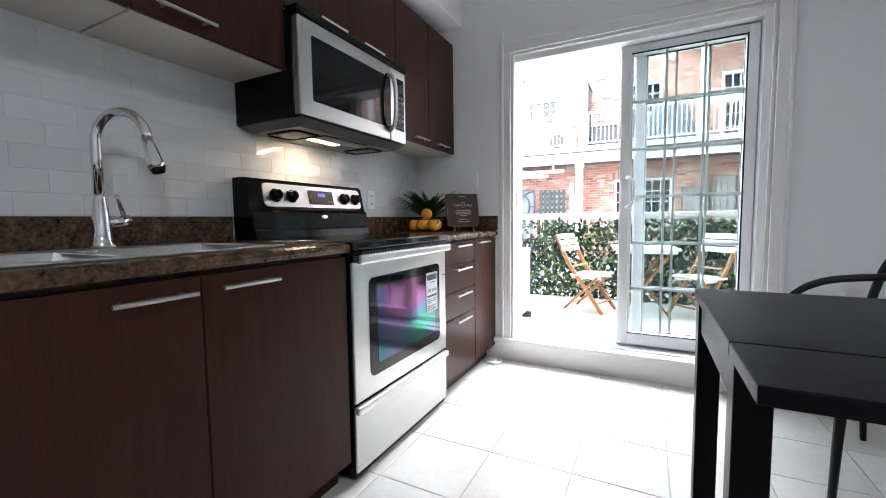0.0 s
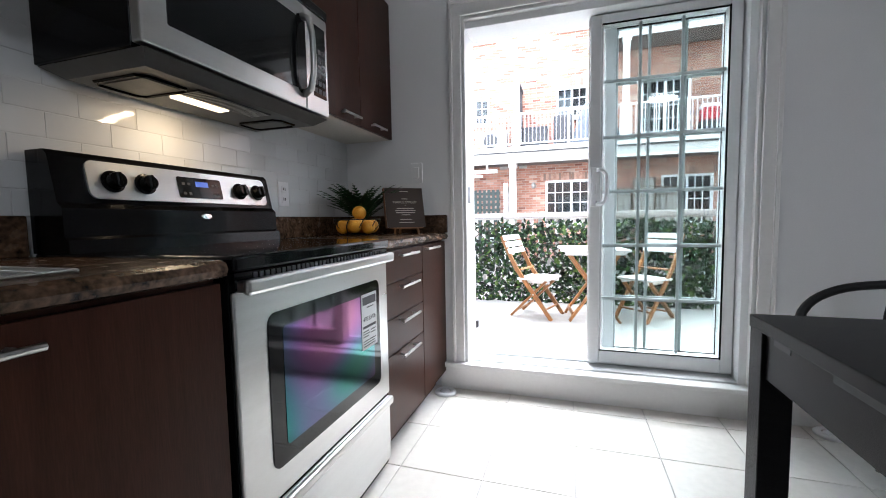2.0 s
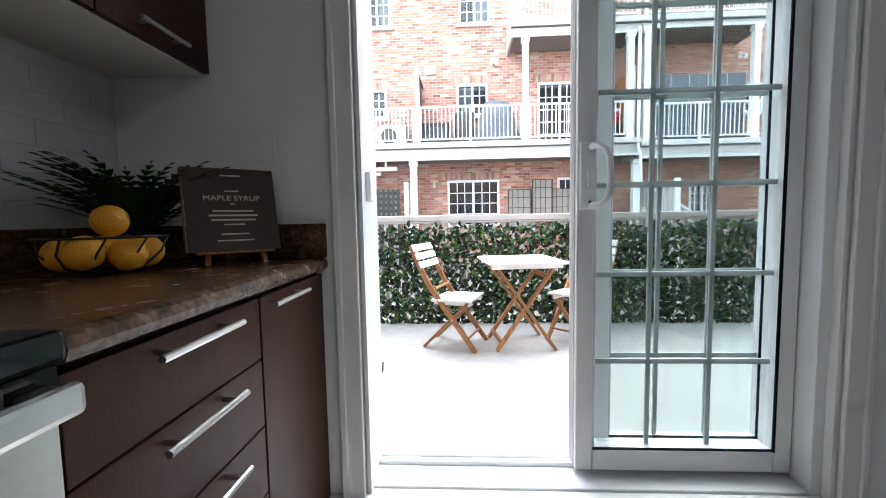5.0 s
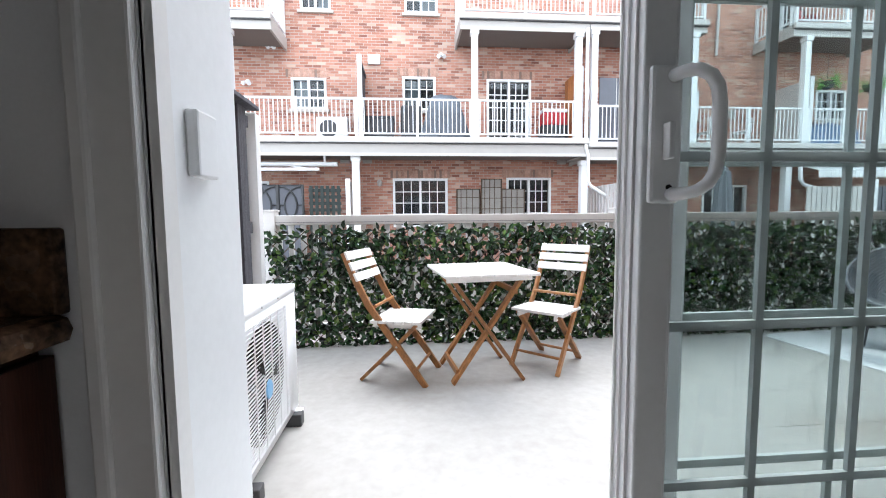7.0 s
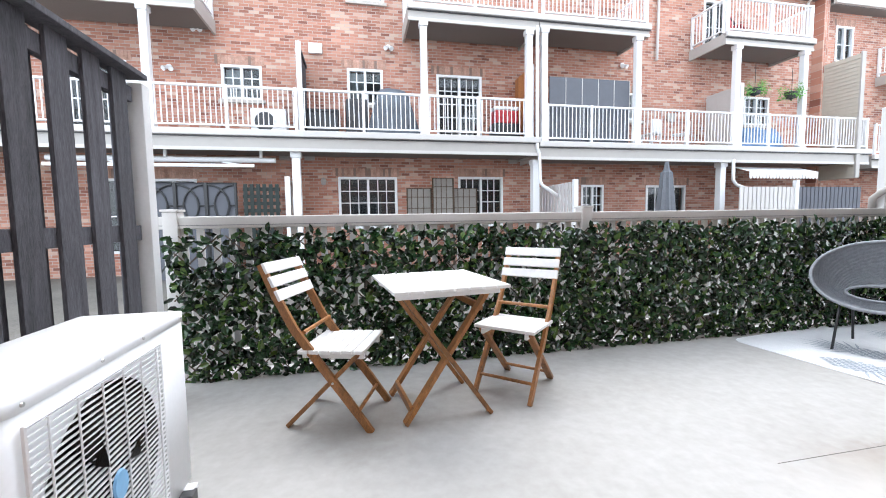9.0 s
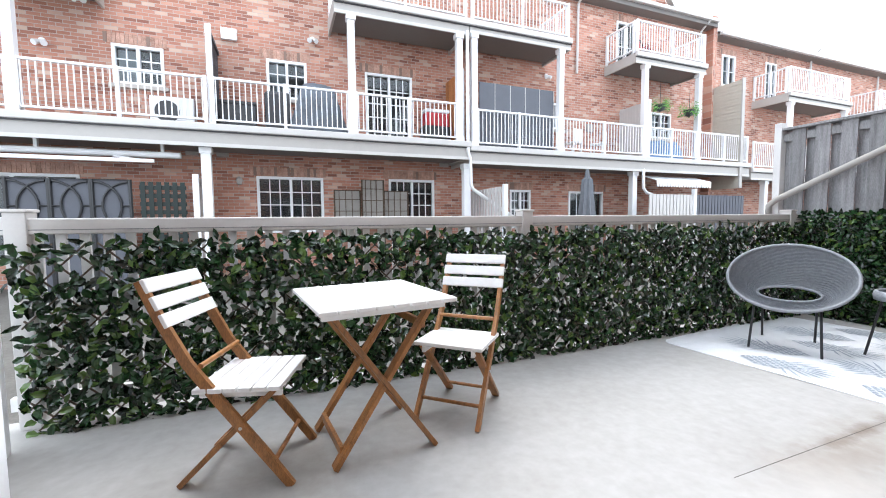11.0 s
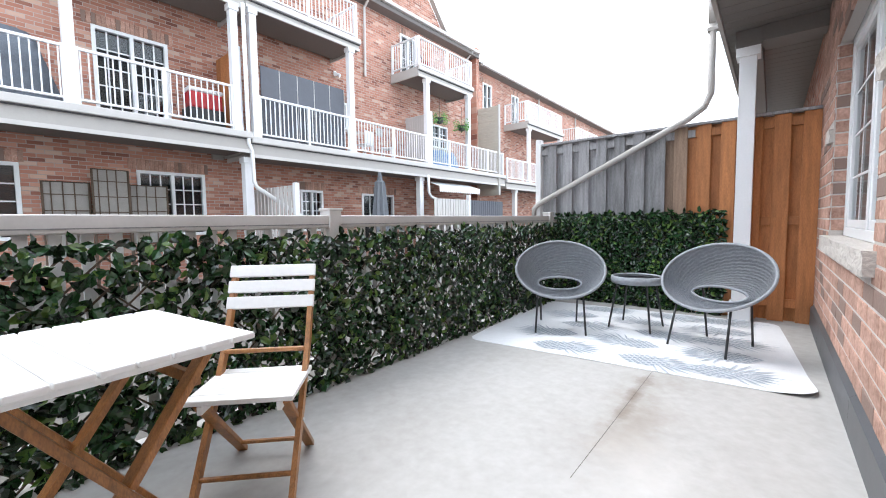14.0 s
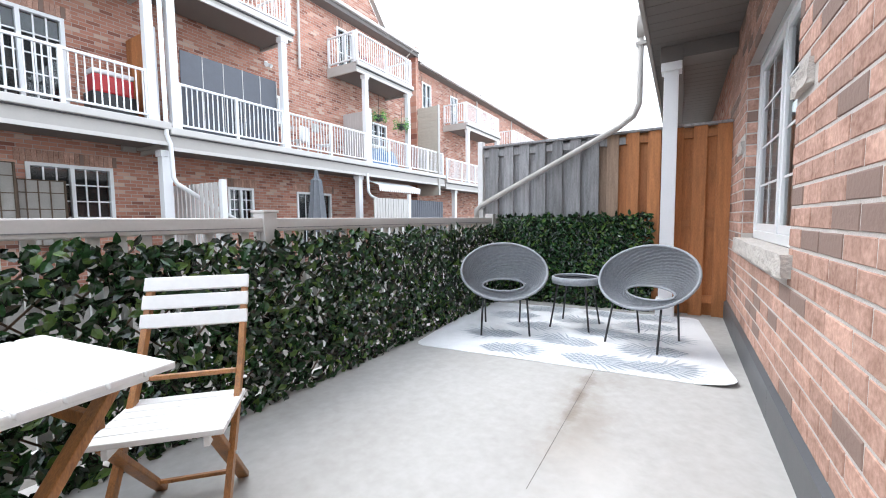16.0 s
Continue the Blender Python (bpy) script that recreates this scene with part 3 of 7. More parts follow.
def cabinet(name, y0, y1, z0, z1, x, doors, label, under=None):
    c = thing(name, (0, 0, 0), label=label, category="cabinet")
    if z0 < 0.2:
        part("body", box(-0.745, y0 + 0.001, 0.1, x - 0.019, y1 - 0.001, z1), CAB, c)
        part("toe_kick", box(-0.70, y0 + 0.001, 0.0, x - 0.07, y1 - 0.001, 0.1), CAB, c)
    else:
        part("body", box(-0.745, y0 + 0.001, z0 + 0.012, x - 0.019, y1 - 0.001, z1), CAB, c)
        part("underside", box(-0.743, y0 + 0.003, z0, x - 0.02, y1 - 0.003, z0 + 0.0115), CABIN, c, "pale unfinished underside")
    for d in doors:
        cabinet_door(c, *d[:4], x, d[4])
    return c


UX, BX = -0.435, -0.118
WALLCAB = "dark brown wood-grain wall cabinet with steel bar handles"
cabinet("wall_cabinet", -0.752, -0.004, 1.465, 2.24, UX, [(-0.752, -0.38, 1.465, 2.24, (-0.50, 1.497, 0.16)), (-0.38, -0.004, 1.465, 2.24, (-0.21, 1.497, 0.16))], WALLCAB)
cabinet("wall_cabinet", -1.53, -0.754, 1.83, 2.24, UX, [(-1.53, -1.142, 1.83, 2.24, (-1.27, 1.858, 0.16)), (-1.142, -0.754, 1.83, 2.24, (-0.98, 1.858, 0.16))], WALLCAB + " above the microwave")
cabinet("wall_cabinet", -2.06, -1.532, 1.585, 2.24, UX, [(-2.06, -1.532, 1.585, 2.24, (-1.92, 1.625, 0.18))], WALLCAB)
cabinet("wall_cabinet", -2.60, -2.062, 1.585, 2.24, UX, [(-2.60, -2.062, 1.585, 2.24, (-2.46, 1.625, 0.18))], WALLCAB)
cabinet("wall_cabinet", -3.14, -2.602, 1.585, 2.24, UX, [(-3.14, -2.602, 1.585, 2.24, (-3.0, 1.625, 0.18))], WALLCAB)
BASECAB = "dark brown wood-grain base cabinet with steel bar handle"
cabinet("base_cabinet", -2.107, -1.585, 0.0, 0.875, BX, [(-2.107, -1.585, 0.1, 0.868, (-1.983, 0.832, 0.172))], BASECAB)
cabinet("base_cabinet", -2.63, -2.109, 0.0, 0.875, BX, [(-2.63, -2.109, 0.1, 0.868, (-2.219, 0.829, 0.172))], BASECAB)
cabinet("base_cabinet", -3.15, -2.632, 0.0, 0.875, BX, [(-3.15, -2.632, 0.1, 0.868, (-3.0, 0.83, 0.18))], BASECAB)
cabinet("base_cabinet", -0.385, -0.006, 0.0, 0.875, BX, [(-0.385, -0.006, 0.1, 0.868, (-0.275, 0.848, 0.19))], BASECAB)
drw = thing("drawer_cabinet", (0, 0, 0), label="dark brown cabinet with four drawers and steel handles", category="cabinet")
part("body", box(-0.745, -0.81, 0.1, BX - 0.019, -0.387, 0.875), CAB, drw)
part("toe_kick", box(-0.70, -0.81, 0.0, BX - 0.07, -0.387, 0.1), CAB, drw)
for z0, z1 in ((0.735, 0.868), (0.588, 0.735), (0.438, 0.588), (0.1, 0.438)):
    d = part("drawer_front", box(BX - 0.018, -0.81, z0 + 0.002, BX, -0.389, z1 - 0.002, 0.0015), CAB, drw)
    bar_handle(d, (BX, -0.598, z1 - 0.024), 0.20)


def worktop(name, y0, y1, sink=None):
    """Post-formed laminate top with a rounded front and an upstand."""
    c = thing(name, (0, 0, 0), label="mottled dark brown laminate worktop with upstand", category="worktop")
    prof = [(-0.745, 0.877), (-0.118, 0.877), (-0.104, 0.882), (-0.099, 0.896), (-0.104, 0.909), (-0.118, 0.915), (-0.745, 0.915)]

    def run(a, b, pr, nm):
        bm = bmesh.new()
        A = [bm.verts.new((x, a, z)) for x, z in pr]
        B = [bm.verts.new((x, b, z)) for x, z in pr]
        k = len(pr)
        for i in range(k):
            bm.faces.new((A[i], A[(i + 1) % k], B[(i + 1) % k], B[i]))
        bm.faces.new(list(reversed(A)))
        bm.faces.new(B)
        bmesh.ops.recalc_face_normals(bm, faces=bm.faces)
        part(nm, bm, LAMIN, c)

    if sink:
        run(sink[1], y1, prof, "top")
        run(y0, sink[0], prof, "top")
        run(sink[0], sink[1], [(-0.20, 0.877), *prof[1:6], (-0.20, 0.915)], "top")
        run(sink[0], sink[1], [(-0.745, 0.877), (-0.63, 0.877), (-0.63, 0.915), (-0.745, 0.915)], "top")
    else:
        run(y0, y1, prof, "top")
    part("upstand", box(-0.745, y0, 0.915, -0.725, y1, 1.018, 0.004), LAMIN, c)
    return c


SY0, SY1 = -2.62, -1.80
worktop("worktop", -3.15, -1.583, (SY0, SY1))
far_top = worktop("worktop", -0.813, -0.003)
part("side_upstand", box(-0.724, -0.021, 0.915, -0.1, -0.001, 1.018, 0.004), LAMIN, far_top)

# double-bowl sink with faucet
sink = thing("sink", (0, 0, 0), label="double-bowl stainless steel drop-in sink", category="sink")
bm = bmesh.new()
for y0, y1 in ((SY0 + 0.03, -2.225), (-2.195, SY1 - 0.03)):
    x0, x1 = -0.56, -0.225
    vs = []
    for dz, s in ((0.919, 0.0), (0.90, 0.006), (0.76, 0.03)):
        vs.append([bm.verts.new(p) for p in ((x0 + s, y0 + s, dz), (x1 - s, y0 + s, dz), (x1 - s, y1 - s, dz), (x0 + s, y1 - s, dz))])
    for A, B in zip(vs, vs[1:]):
        for i in range(4):
            bm.faces.new((A[i], B[i], B[(i + 1) % 4], A[(i + 1) % 4]))
    bm.faces.new(vs[-1])
part("bowl", bm, STEEL, sink)
bm = bmesh.new()
X0, X1 = -0.64, -0.185
for a in ((X0, SY0, X1, SY0 + 0.03), (X0, SY1 - 0.03, X1, SY1), (X0, SY0 + 0.03, -0.56, SY1 - 0.03), (-0.225, SY0 + 0.03, X1, SY1 - 0.03), (-0.56, -2.225, -0.225, -2.195)):
    box(a[0], a[1], 0.9155, a[2], a[3], 0.9205, 0, bm)
tube([(X0, SY0, 0.918), (X1, SY0, 0.918), (X1, SY1, 0.918), (X0, SY1, 0.918)], 0.0045, 6, True, bm)
part("rim", bm, STEEL, sink, "rolled steel rim")
fau = thing("faucet", (-0.632, -2.085, 0.9206), 0, "chrome gooseneck pull-down kitchen faucet", "faucet")
bm = lathe([(0, 0), (0.032, 0), (0.033, 0.012), (0.027, 0.02), (0.025, 0.05), (0.022, 0.10), (0.016, 0.15), (0.0125, 0.17), (0, 0.17)], 20)
part("base", bm, CHROME, fau, smooth=True)
pts = [(0, 0, 0.15), (0, 0, 0.29)] + [(0.08 - 0.08 * math.cos(a), 0.03 - 0.03 * math.cos(a), 0.317 + 0.085 * math.sin(a)) for a in [i * math.pi / 12 for i in range(0, 13)]]
part("spout", tube(pts, 0.0140, 14), CHROME, fau, smooth=True)
part("spray_head", tube([(0.159, 0.06, 0.325), (0.165, 0.063, 0.295), (0.177, 0.068, 0.25), (0.184, 0.071, 0.232)], [0.014, 0.017, 0.023, 0.022], 16), CHROME, fau, "chrome pull-down spray head", smooth=True)
part("nozzle", tube([(0.1835, 0.0708, 0.233), (0.187, 0.0722, 0.222)], [0.020, 0.017], 14), BLACKP, fau, "black spray nozzle")
bm = tube([(0, 0.015, 0.075), (0.0, 0.075, 0.082)], [0.017, 0.019], 14)
tube([(0.0, 0.062, 0.09), (0.006, 0.045, 0.15), (0.008, 0.04, 0.165)], [0.007, 0.005, 0.004], 8, bm=bm)
part("lever", bm, CHROME, fau, smooth=True)

# range
RY0, RY1, RF = -1.572, -0.818, -0.105
rng = thing("electric_range", (0, 0, 0), label="stainless steel and black freestanding electric range", category="range")
part("body", box(-0.70, RY0 + 0.003, 0.02, RF - 0.012, RY1 - 0.003, 0.885, 0.004), BLACKP, rng, "black enamel sides")
for y in (RY0 + 0.05, RY1 - 0.05):
    for x in (-0.65, -0.16):
        part("foot", lathe([(0, 0), (0.015, 0), (0.015, 0.02), (0, 0.02)], 8, centre=(x, y, 0)), BLACKP, rng)
ck = part("cooktop", box(-0.735, RY0, 0.886, RF + 0.012, RY1, 0.921, 0.007), BLACKG, rng, "black ceramic glass cooktop")
for x, y, r in ((-0.25, -1.38, 0.115), (-0.25, -1.0, 0.09), (-0.5, -1.38, 0.085), (-0.5, -1.0, 0.105)):
    bm = bmesh.new()
    n = 40
    ring = [[bm.verts.new((x + rr * math.cos(k * math.tau / n), y + rr * math.sin(k * math.tau / n), 0.9216)) for k in range(n)] for rr in (r, r - 0.003)]
    for k in range(n):
        bm.faces.new((ring[0][k], ring[0][(k + 1) % n], ring[1][(k + 1) % n], ring[1][k]))
    part("burner_ring", bm, BLACKP, ck, "thin grey ring printed on the glass")
dr = part("oven_door", box(RF - 0.012, RY0 + 0.004, 0.312, RF, RY1 - 0.004, 0.842, 0.005), STEEL, rng, "brushed steel oven door")


def rounded_panel(y0, y1, z0, z1, x0, x1, r):
    bm = bmesh.new()
    pts = []
    for cy, cz, a0 in ((y1 - r, z1 - r, 0), (y0 + r, z1 - r, 90), (y0 + r, z0 + r, 180), (y1 - r, z0 + r, 270)):
        for k in range(6):
            a = radians(a0 + k * 18)
            pts.append((cy + r * math.cos(a), cz + r * math.sin(a)))
    A = [bm.verts.new((x0, *p)) for p in pts]
    B = [bm.verts.new((x1, *p)) for p in pts]
    n = len(pts)
    for k in range(n):
        bm.faces.new((A[k], A[(k + 1) % n], B[(k + 1) % n], B[k]))
    bm.faces.new(B)
    bm.faces.new(list(reversed(A)))
    return bm


ow = part("oven_window", rounded_panel(-1.475, -0.895, 0.385, 0.775, RF - 0.006, RF + 0.002, 0.028), BLACKG, dr, "black glass surround")
part("inner_glass", rounded_panel(-1.425, -0.945, 0.43, 0.735, RF + 0.001, RF + 0.0032, 0.012), OVENGLASS, ow, "coated oven glass with a rainbow sheen")
tag = part("paper_tag", box(RF + 0.004, -1.035, 0.545, RF + 0.0052, -0.925, 0.738), PAPER, dr, "white energy label hung on the door")
part("print_block", box(RF + 0.0054, -1.028, 0.700, RF + 0.0058, -0.932, 0.728), DARKINK, tag)
part("print_block", box(RF + 0.0054, -1.028, 0.618, RF + 0.0058, -0.932, 0.627), DARKINK, tag)
for y0, w, z in ((-1.0, 0.05, 0.688), (-1.028, 0.04, 0.606), (-1.028, 0.046, 0.597), (-1.028, 0.038, 0.588), (-0.975, 0.04, 0.604), (-0.975, 0.036, 0.594), (-1.028, 0.09, 0.572), (-1.028, 0.08, 0.563), (-1.028, 0.086, 0.554)):
    part("print_line", box(RF + 0.0054, y0, z, RF + 0.0058, y0 + w, z + 0.0035), DARKINK, tag)
hd = bmesh.new()
box(RF + 0.018, RY0 + 0.008, 0.836, RF + 0.038, RY1 - 0.008, 0.871, 0.008, hd)
for y in (RY0 + 0.03, RY1 - 0.03):
    box(RF - 0.004, y - 0.018, 0.840, RF + 0.024, y + 0.018, 0.867, 0.004, hd)
part("oven_handle", hd, STEEL, dr, "brushed steel bar handle")
part("vent_strip", box(RF - 0.01, RY0 + 0.006, 0.846, RF + 0.003, RY1 - 0.006, 0.884), BLACKP, rng, "black slotted vent under the cooktop")
for k in range(34):
    y = RY0 + 0.06 + k * 0.019
    part("vent_slot", box(RF + 0.002, y, 0.852, RF + 0.0060, y + 0.010, 0.880), DARKGREY, rng)
dw = part("storage_drawer", box(RF - 0.012, RY0 + 0.004, 0.045, RF, RY1 - 0.004, 0.30, 0.005), STEEL, rng, "brushed steel storage drawer")
bm = bmesh.new()
box(RF - 0.002, RY0 + 0.004, 0.272, RF + 0.018, RY1 - 0.004, 0.302, 0.008, bm)
part("drawer_lip", bm, STEEL, dw, "rolled steel pull lip")
# control console, leaning back
bm = bmesh.new()
prof = [(-0.735, 0.921), (-0.595, 0.921), (-0.60, 0.955), (-0.612, 0.962), (-0.614, 1.035), (-0.630, 1.05), (-0.655, 1.17), (-0.668, 1.183), (-0.735, 1.183)]
A = [bm.verts.new((x, RY0, z)) for x, z in prof]
B = [bm.verts.new((x, RY1, z)) for x, z in prof]
for i in range(len(prof)):
    bm.faces.new((A[i], B[i], B[(i + 1) % len(prof)], A[(i + 1) % len(prof)]))
bm.faces.new(A)
bm.faces.new(list(reversed(B)))
bmesh.ops.recalc_face_normals(bm, faces=bm.faces)
con = part("console", bm, BLACKP, rng, "black enamel back console")
tilt = Matrix.Translation((-0.6425, 0, 1.11)) @ Matrix.Rotation(radians(-11.8), 4, "Y")
bm = merge(bmesh.new(), rounded_panel(RY0 + 0.075, RY1 - 0.03, -0.05, 0.055, 0.0, 0.005, 0.02), tilt)
pan = part("control_panel", bm, STEEL, con, "brushed steel control panel")
bm = merge(bmesh.new(), rounded_panel(-1.24, -1.07, -0.035, 0.035, 0.004, 0.0075, 0.006), tilt)
dsp = part("display", bm, BLACKG, pan, "black glass display with buttons")
part("digits", merge(bmesh.new(), box(0.0072, -1.175, 0.004, 0.0084, -1.125, 0.022), tilt), LCD, dsp, "lit blue digits")
for y in (-1.22, -1.2, -1.105, -1.088):
    for z in (-0.02, 0.012):
        part("button", merge(bmesh.new(), box(0.0072, y - 0.005, z - 0.004, 0.0084, y + 0.005, z + 0.004), tilt), DARKGREY, dsp)
for y in (-1.435, -1.345, -0.985, -0.895):
    bm = merge(bmesh.new(), lathe([(0.031, 0), (0.031, 0.004), (0.024, 0.006), (0.022, 0.026), (0.019, 0.03), (0, 0.03)], 20), tilt @ Matrix.Translation((0.005, y, 0)) @ Matrix.Rotation(radians(90), 4, "Y"))
    kn = part("knob", bm, BLACKP, pan, "black control knob", smooth=False)
    part("pointer", merge(bmesh.new(), box(0.03, y - 0.004, -0.02, 0.041, y + 0.004, 0.02, 0.002), tilt), BLACKP, kn)
bm = lathe([(0, -0.003), (0.016, -0.002), (0.018, 0), (0.016, 0.003), (0, 0.004)], 16)
part("badge", merge(bmesh.new(), bm, Matrix.Translation((-0.6135, -1.16, 1.015)) @ Matrix.Rotation(radians(84), 4, "Y") @ Matrix.Diagonal((0.55, 1.3, 1, 1))), CHROME, con, "small oval chrome badge")

# over-the-range microwave
MY0, MY1, MF = -1.535, -0.768, -0.365
mw = thing("microwave", (0, 0, 0), label="stainless steel over-the-range microwave with hood lamp on", category="microwave")
part("body", box(-0.745, MY0 + 0.002, 1.405, MF - 0.035, MY1 - 0.002, 1.815, 0.004), BLACKP, mw, "black metal case")
part("top_vent", box(-0.42, MY0, 1.79, MF + 0.004, MY1, 1.826, 0.006), BLACKP, mw, "black vent strip")
md = part("microwave_door", box(MF - 0.034, MY0 + 0.003, 1.412, MF, MY1 - 0.152, 1.788, 0.006), STEEL, mw, "brushed steel door")
part("window", rounded_panel(MY0 + 0.07, MY1 - 0.20, 1.475, 1.73, MF - 0.003, MF + 0.002, 0.006), BLACKG, md, "dark door glass")
part("control_strip", box(MF - 0.034, MY1 - 0.149, 1.412, MF, MY1 - 0.003, 1.788, 0.006), STEEL, mw, "brushed steel control side")
kp = part("keypad", box(MF, MY1 - 0.105, 1.475, MF + 0.002, MY1 - 0.022, 1.745), BLACKG, mw, "black keypad")
for i in range(3):
    for k in range(6):
        part("key", box(MF + 0.002, MY1 - 0.098 + i * 0.025, 1.49 + k * 0.03, MF + 0.003, MY1 - 0.080 + i * 0.025, 1.508 + k * 0.03), DARKGREY, kp)
y = MY1 - 0.165
bm = tube([(MF, y, 1.74), (MF + 0.032, y, 1.725), (MF + 0.044, y, 1.67), (MF + 0.046, y, 1.60), (MF + 0.044, y, 1.53), (MF + 0.032, y, 1.478), (MF, y, 1.462)], [0.014, 0.013, 0.011, 0.011, 0.011, 0.013, 0.014], 10)
part("door_handle", bm, STEEL, md, "curved steel handle", smooth=True)
part("handle_recess", rounded_panel(y - 0.034, y + 0.016, 1.462, 1.742, MF - 0.002, MF + 0.003, 0.02), BLACKP, md, "black recess behind the handle")
bm = bmesh.new()
v = [bm.verts.new(p) for p in ((-0.745, MY0 + 0.01, 1.404), (-0.745, MY1 - 0.01, 1.404), (MF - 0.004, MY1 - 0.01, 1.404), (MF - 0.004, MY0 + 0.01, 1.404), (-0.70, MY0 + 0.045, 1.376), (-0.70, MY1 - 0.045, 1.376), (MF - 0.05, MY1 - 0.045, 1.376), (MF - 0.05, MY0 + 0.045, 1.376))]
for f in ((4, 5, 6, 7), (0, 4, 7, 3), (3, 7, 6, 2), (2, 6, 5, 1), (1, 5, 4, 0)):
    bm.faces.new([v[i] for i in f])
bmesh.ops.recalc_face_normals(bm, faces=bm.faces)
und = part("underside", bm, HOODPAN, mw, "grey metal vented underside")
for y0, y1, x0, x1 in ((MY0 + 0.075, MY0 + 0.22, -0.66, -0.47), (MY1 - 0.19, MY1 - 0.075, -0.66, -0.47)):
    tb = tube([(x0, y0 + 0.02, 1.3755), (x0 + 0.02, y0, 1.3755), (x1 - 0.02, y0, 1.3755), (x1, y0 + 0.02, 1.3755), (x1, y1 - 0.02, 1.3755), (x1 - 0.02, y1, 1.3755), (x0 + 0.02, y1, 1.3755), (x0, y1 - 0.02, 1.3755)], 0.0055, 6, True)
    rim = part("filter_rim", tb, BLACKP, und, "black seam round a filter cover")
    part("filter_cover", box(x0 + 0.02, y0 + 0.02, 1.3725, x1 - 0.02, y1 - 0.02, 1.3758, 0.001), HOODPAN, rim)
mesh_filter = part("grease_filter", box(-0.525, -1.315, 1.371, -0.445, -1.02, 1.3758, 0.001), DARKGREY, und, "dark grease filter mesh")
for k in range(24):
    part("filter_wire", box(-0.523, -1.312 + k * 0.0122, 1.3698, -0.447, -1.3095 + k * 0.0122, 1.3712), STEEL, mesh_filter)
part("hood_lens", box(-0.575, -1.30, 1.368, -0.532, -1.12, 1.376, 0.002), LAMPGLOW, und, "lit hood lamp lens")

# splash-back, outlet and switch
tagged(link("wall_splashback", box(-0.7498, -3.15, 1.018, -0.745, -0.001, 1.60), SUBGROUT), "white grouted splash-back", "splash-back", kind="structure")


def wall_plate(name, m, slots, label):
    o = thing(name, (0, 0, 0), label=label, category="wall plate")
    o.matrix_basis = m
    p = part("plate", box(-0.036, -0.004, -0.058, 0.036, 0.003, 0.058, 0.002), WHITE, o)
    if slots:
        for z in (-0.024, 0.024):
            f = part("socket", box(-0.017, -0.007, z - 0.016, 0.017, -0.003, z + 0.016, 0.003), WHITE, p)
            for x in (-0.006, 0.006):
                part("slot", box(x - 0.0014, -0.0085, z - 0.006, x + 0.0014, -0.0066, z + 0.007), BLACKP, f)
    else:
        part("rocker", box(-0.016, -0.008, -0.033, 0.016, -0.003, 0.033, 0.002), WHITE, p)
    return o


wall_plate("wall_outlet", pose(-0.7385, -0.61, 1.125, 0, 0, 90), True, "white duplex wall outlet on the splash-back")
wall_plate("light_switch", pose(-0.284, -0.0035, 1.265, 0, 0, 0), False, "white light switch on the painted wall")

# fruit bowl, fern, book on easel
bowl = thing("fruit_bowl", (-0.50, -0.33, 0.9155), 0, "black wire fruit bowl", "bowl")
bm = bmesh.new()
for k in range(10):
    a = k * math.tau / 10
    tube([(r * math.cos(a + s), r * math.sin(a + s), z) for r, z, s in ((0.045, 0.004, 0), (0.085, 0.02, 0.15), (0.112, 0.05, 0.3), (0.12, 0.082, 0.45))], 0.0025, 5, bm=bm)
part("wires", bm, BLACKM, bowl)
for r, z, nm in ((0.045, 0.004, "base_ring"), (0.12, 0.083, "rim_ring")):
    part(nm, tube([(r * math.cos(k * math.tau / 24), r * math.sin(k * math.tau / 24), z) for k in range(24)], 0.003, 6, True), BLACKM, bowl)
ball = lathe([(0.0375 * math.sin(a), 0.0365 - 0.0365 * math.cos(a)) for a in [i * math.pi / 10 for i in range(11)]], 16)
orange = tagged(link("orange", ball, ORANGE, smooth=True), "ripe orange lying in the wire bowl", "fruit", "oranges in the bowl")
orange.matrix_basis = pose(-0.50, -0.33, 0.9285)
for x, y, z in ((0.07, 0.01, 0.028), (-0.04, 0.06, 0.028), (-0.035, -0.062, 0.028), (0.045, -0.055, 0.034), (0.035, 0.062, 0.03), (-0.074, 0.0, 0.03), (0.0, 0.01, 0.083)):
    copy_thing(orange, pose(-0.50 + x, -0.33 + y, 0.9155 + z, x * 900, y * 900, 0))
fern = thing("potted_fern", (-0.57, -0.15, 0.9155), 0, "small green artificial fern in a dark pot", "plant")
part("pot", lathe([(0, 0), (0.045, 0), (0.055, 0.07), (0.05, 0.07), (0.047, 0.06), (0, 0.06)], 16), DARKGREY, fern)
rnd = random.Random(5)
bm = bmesh.new()
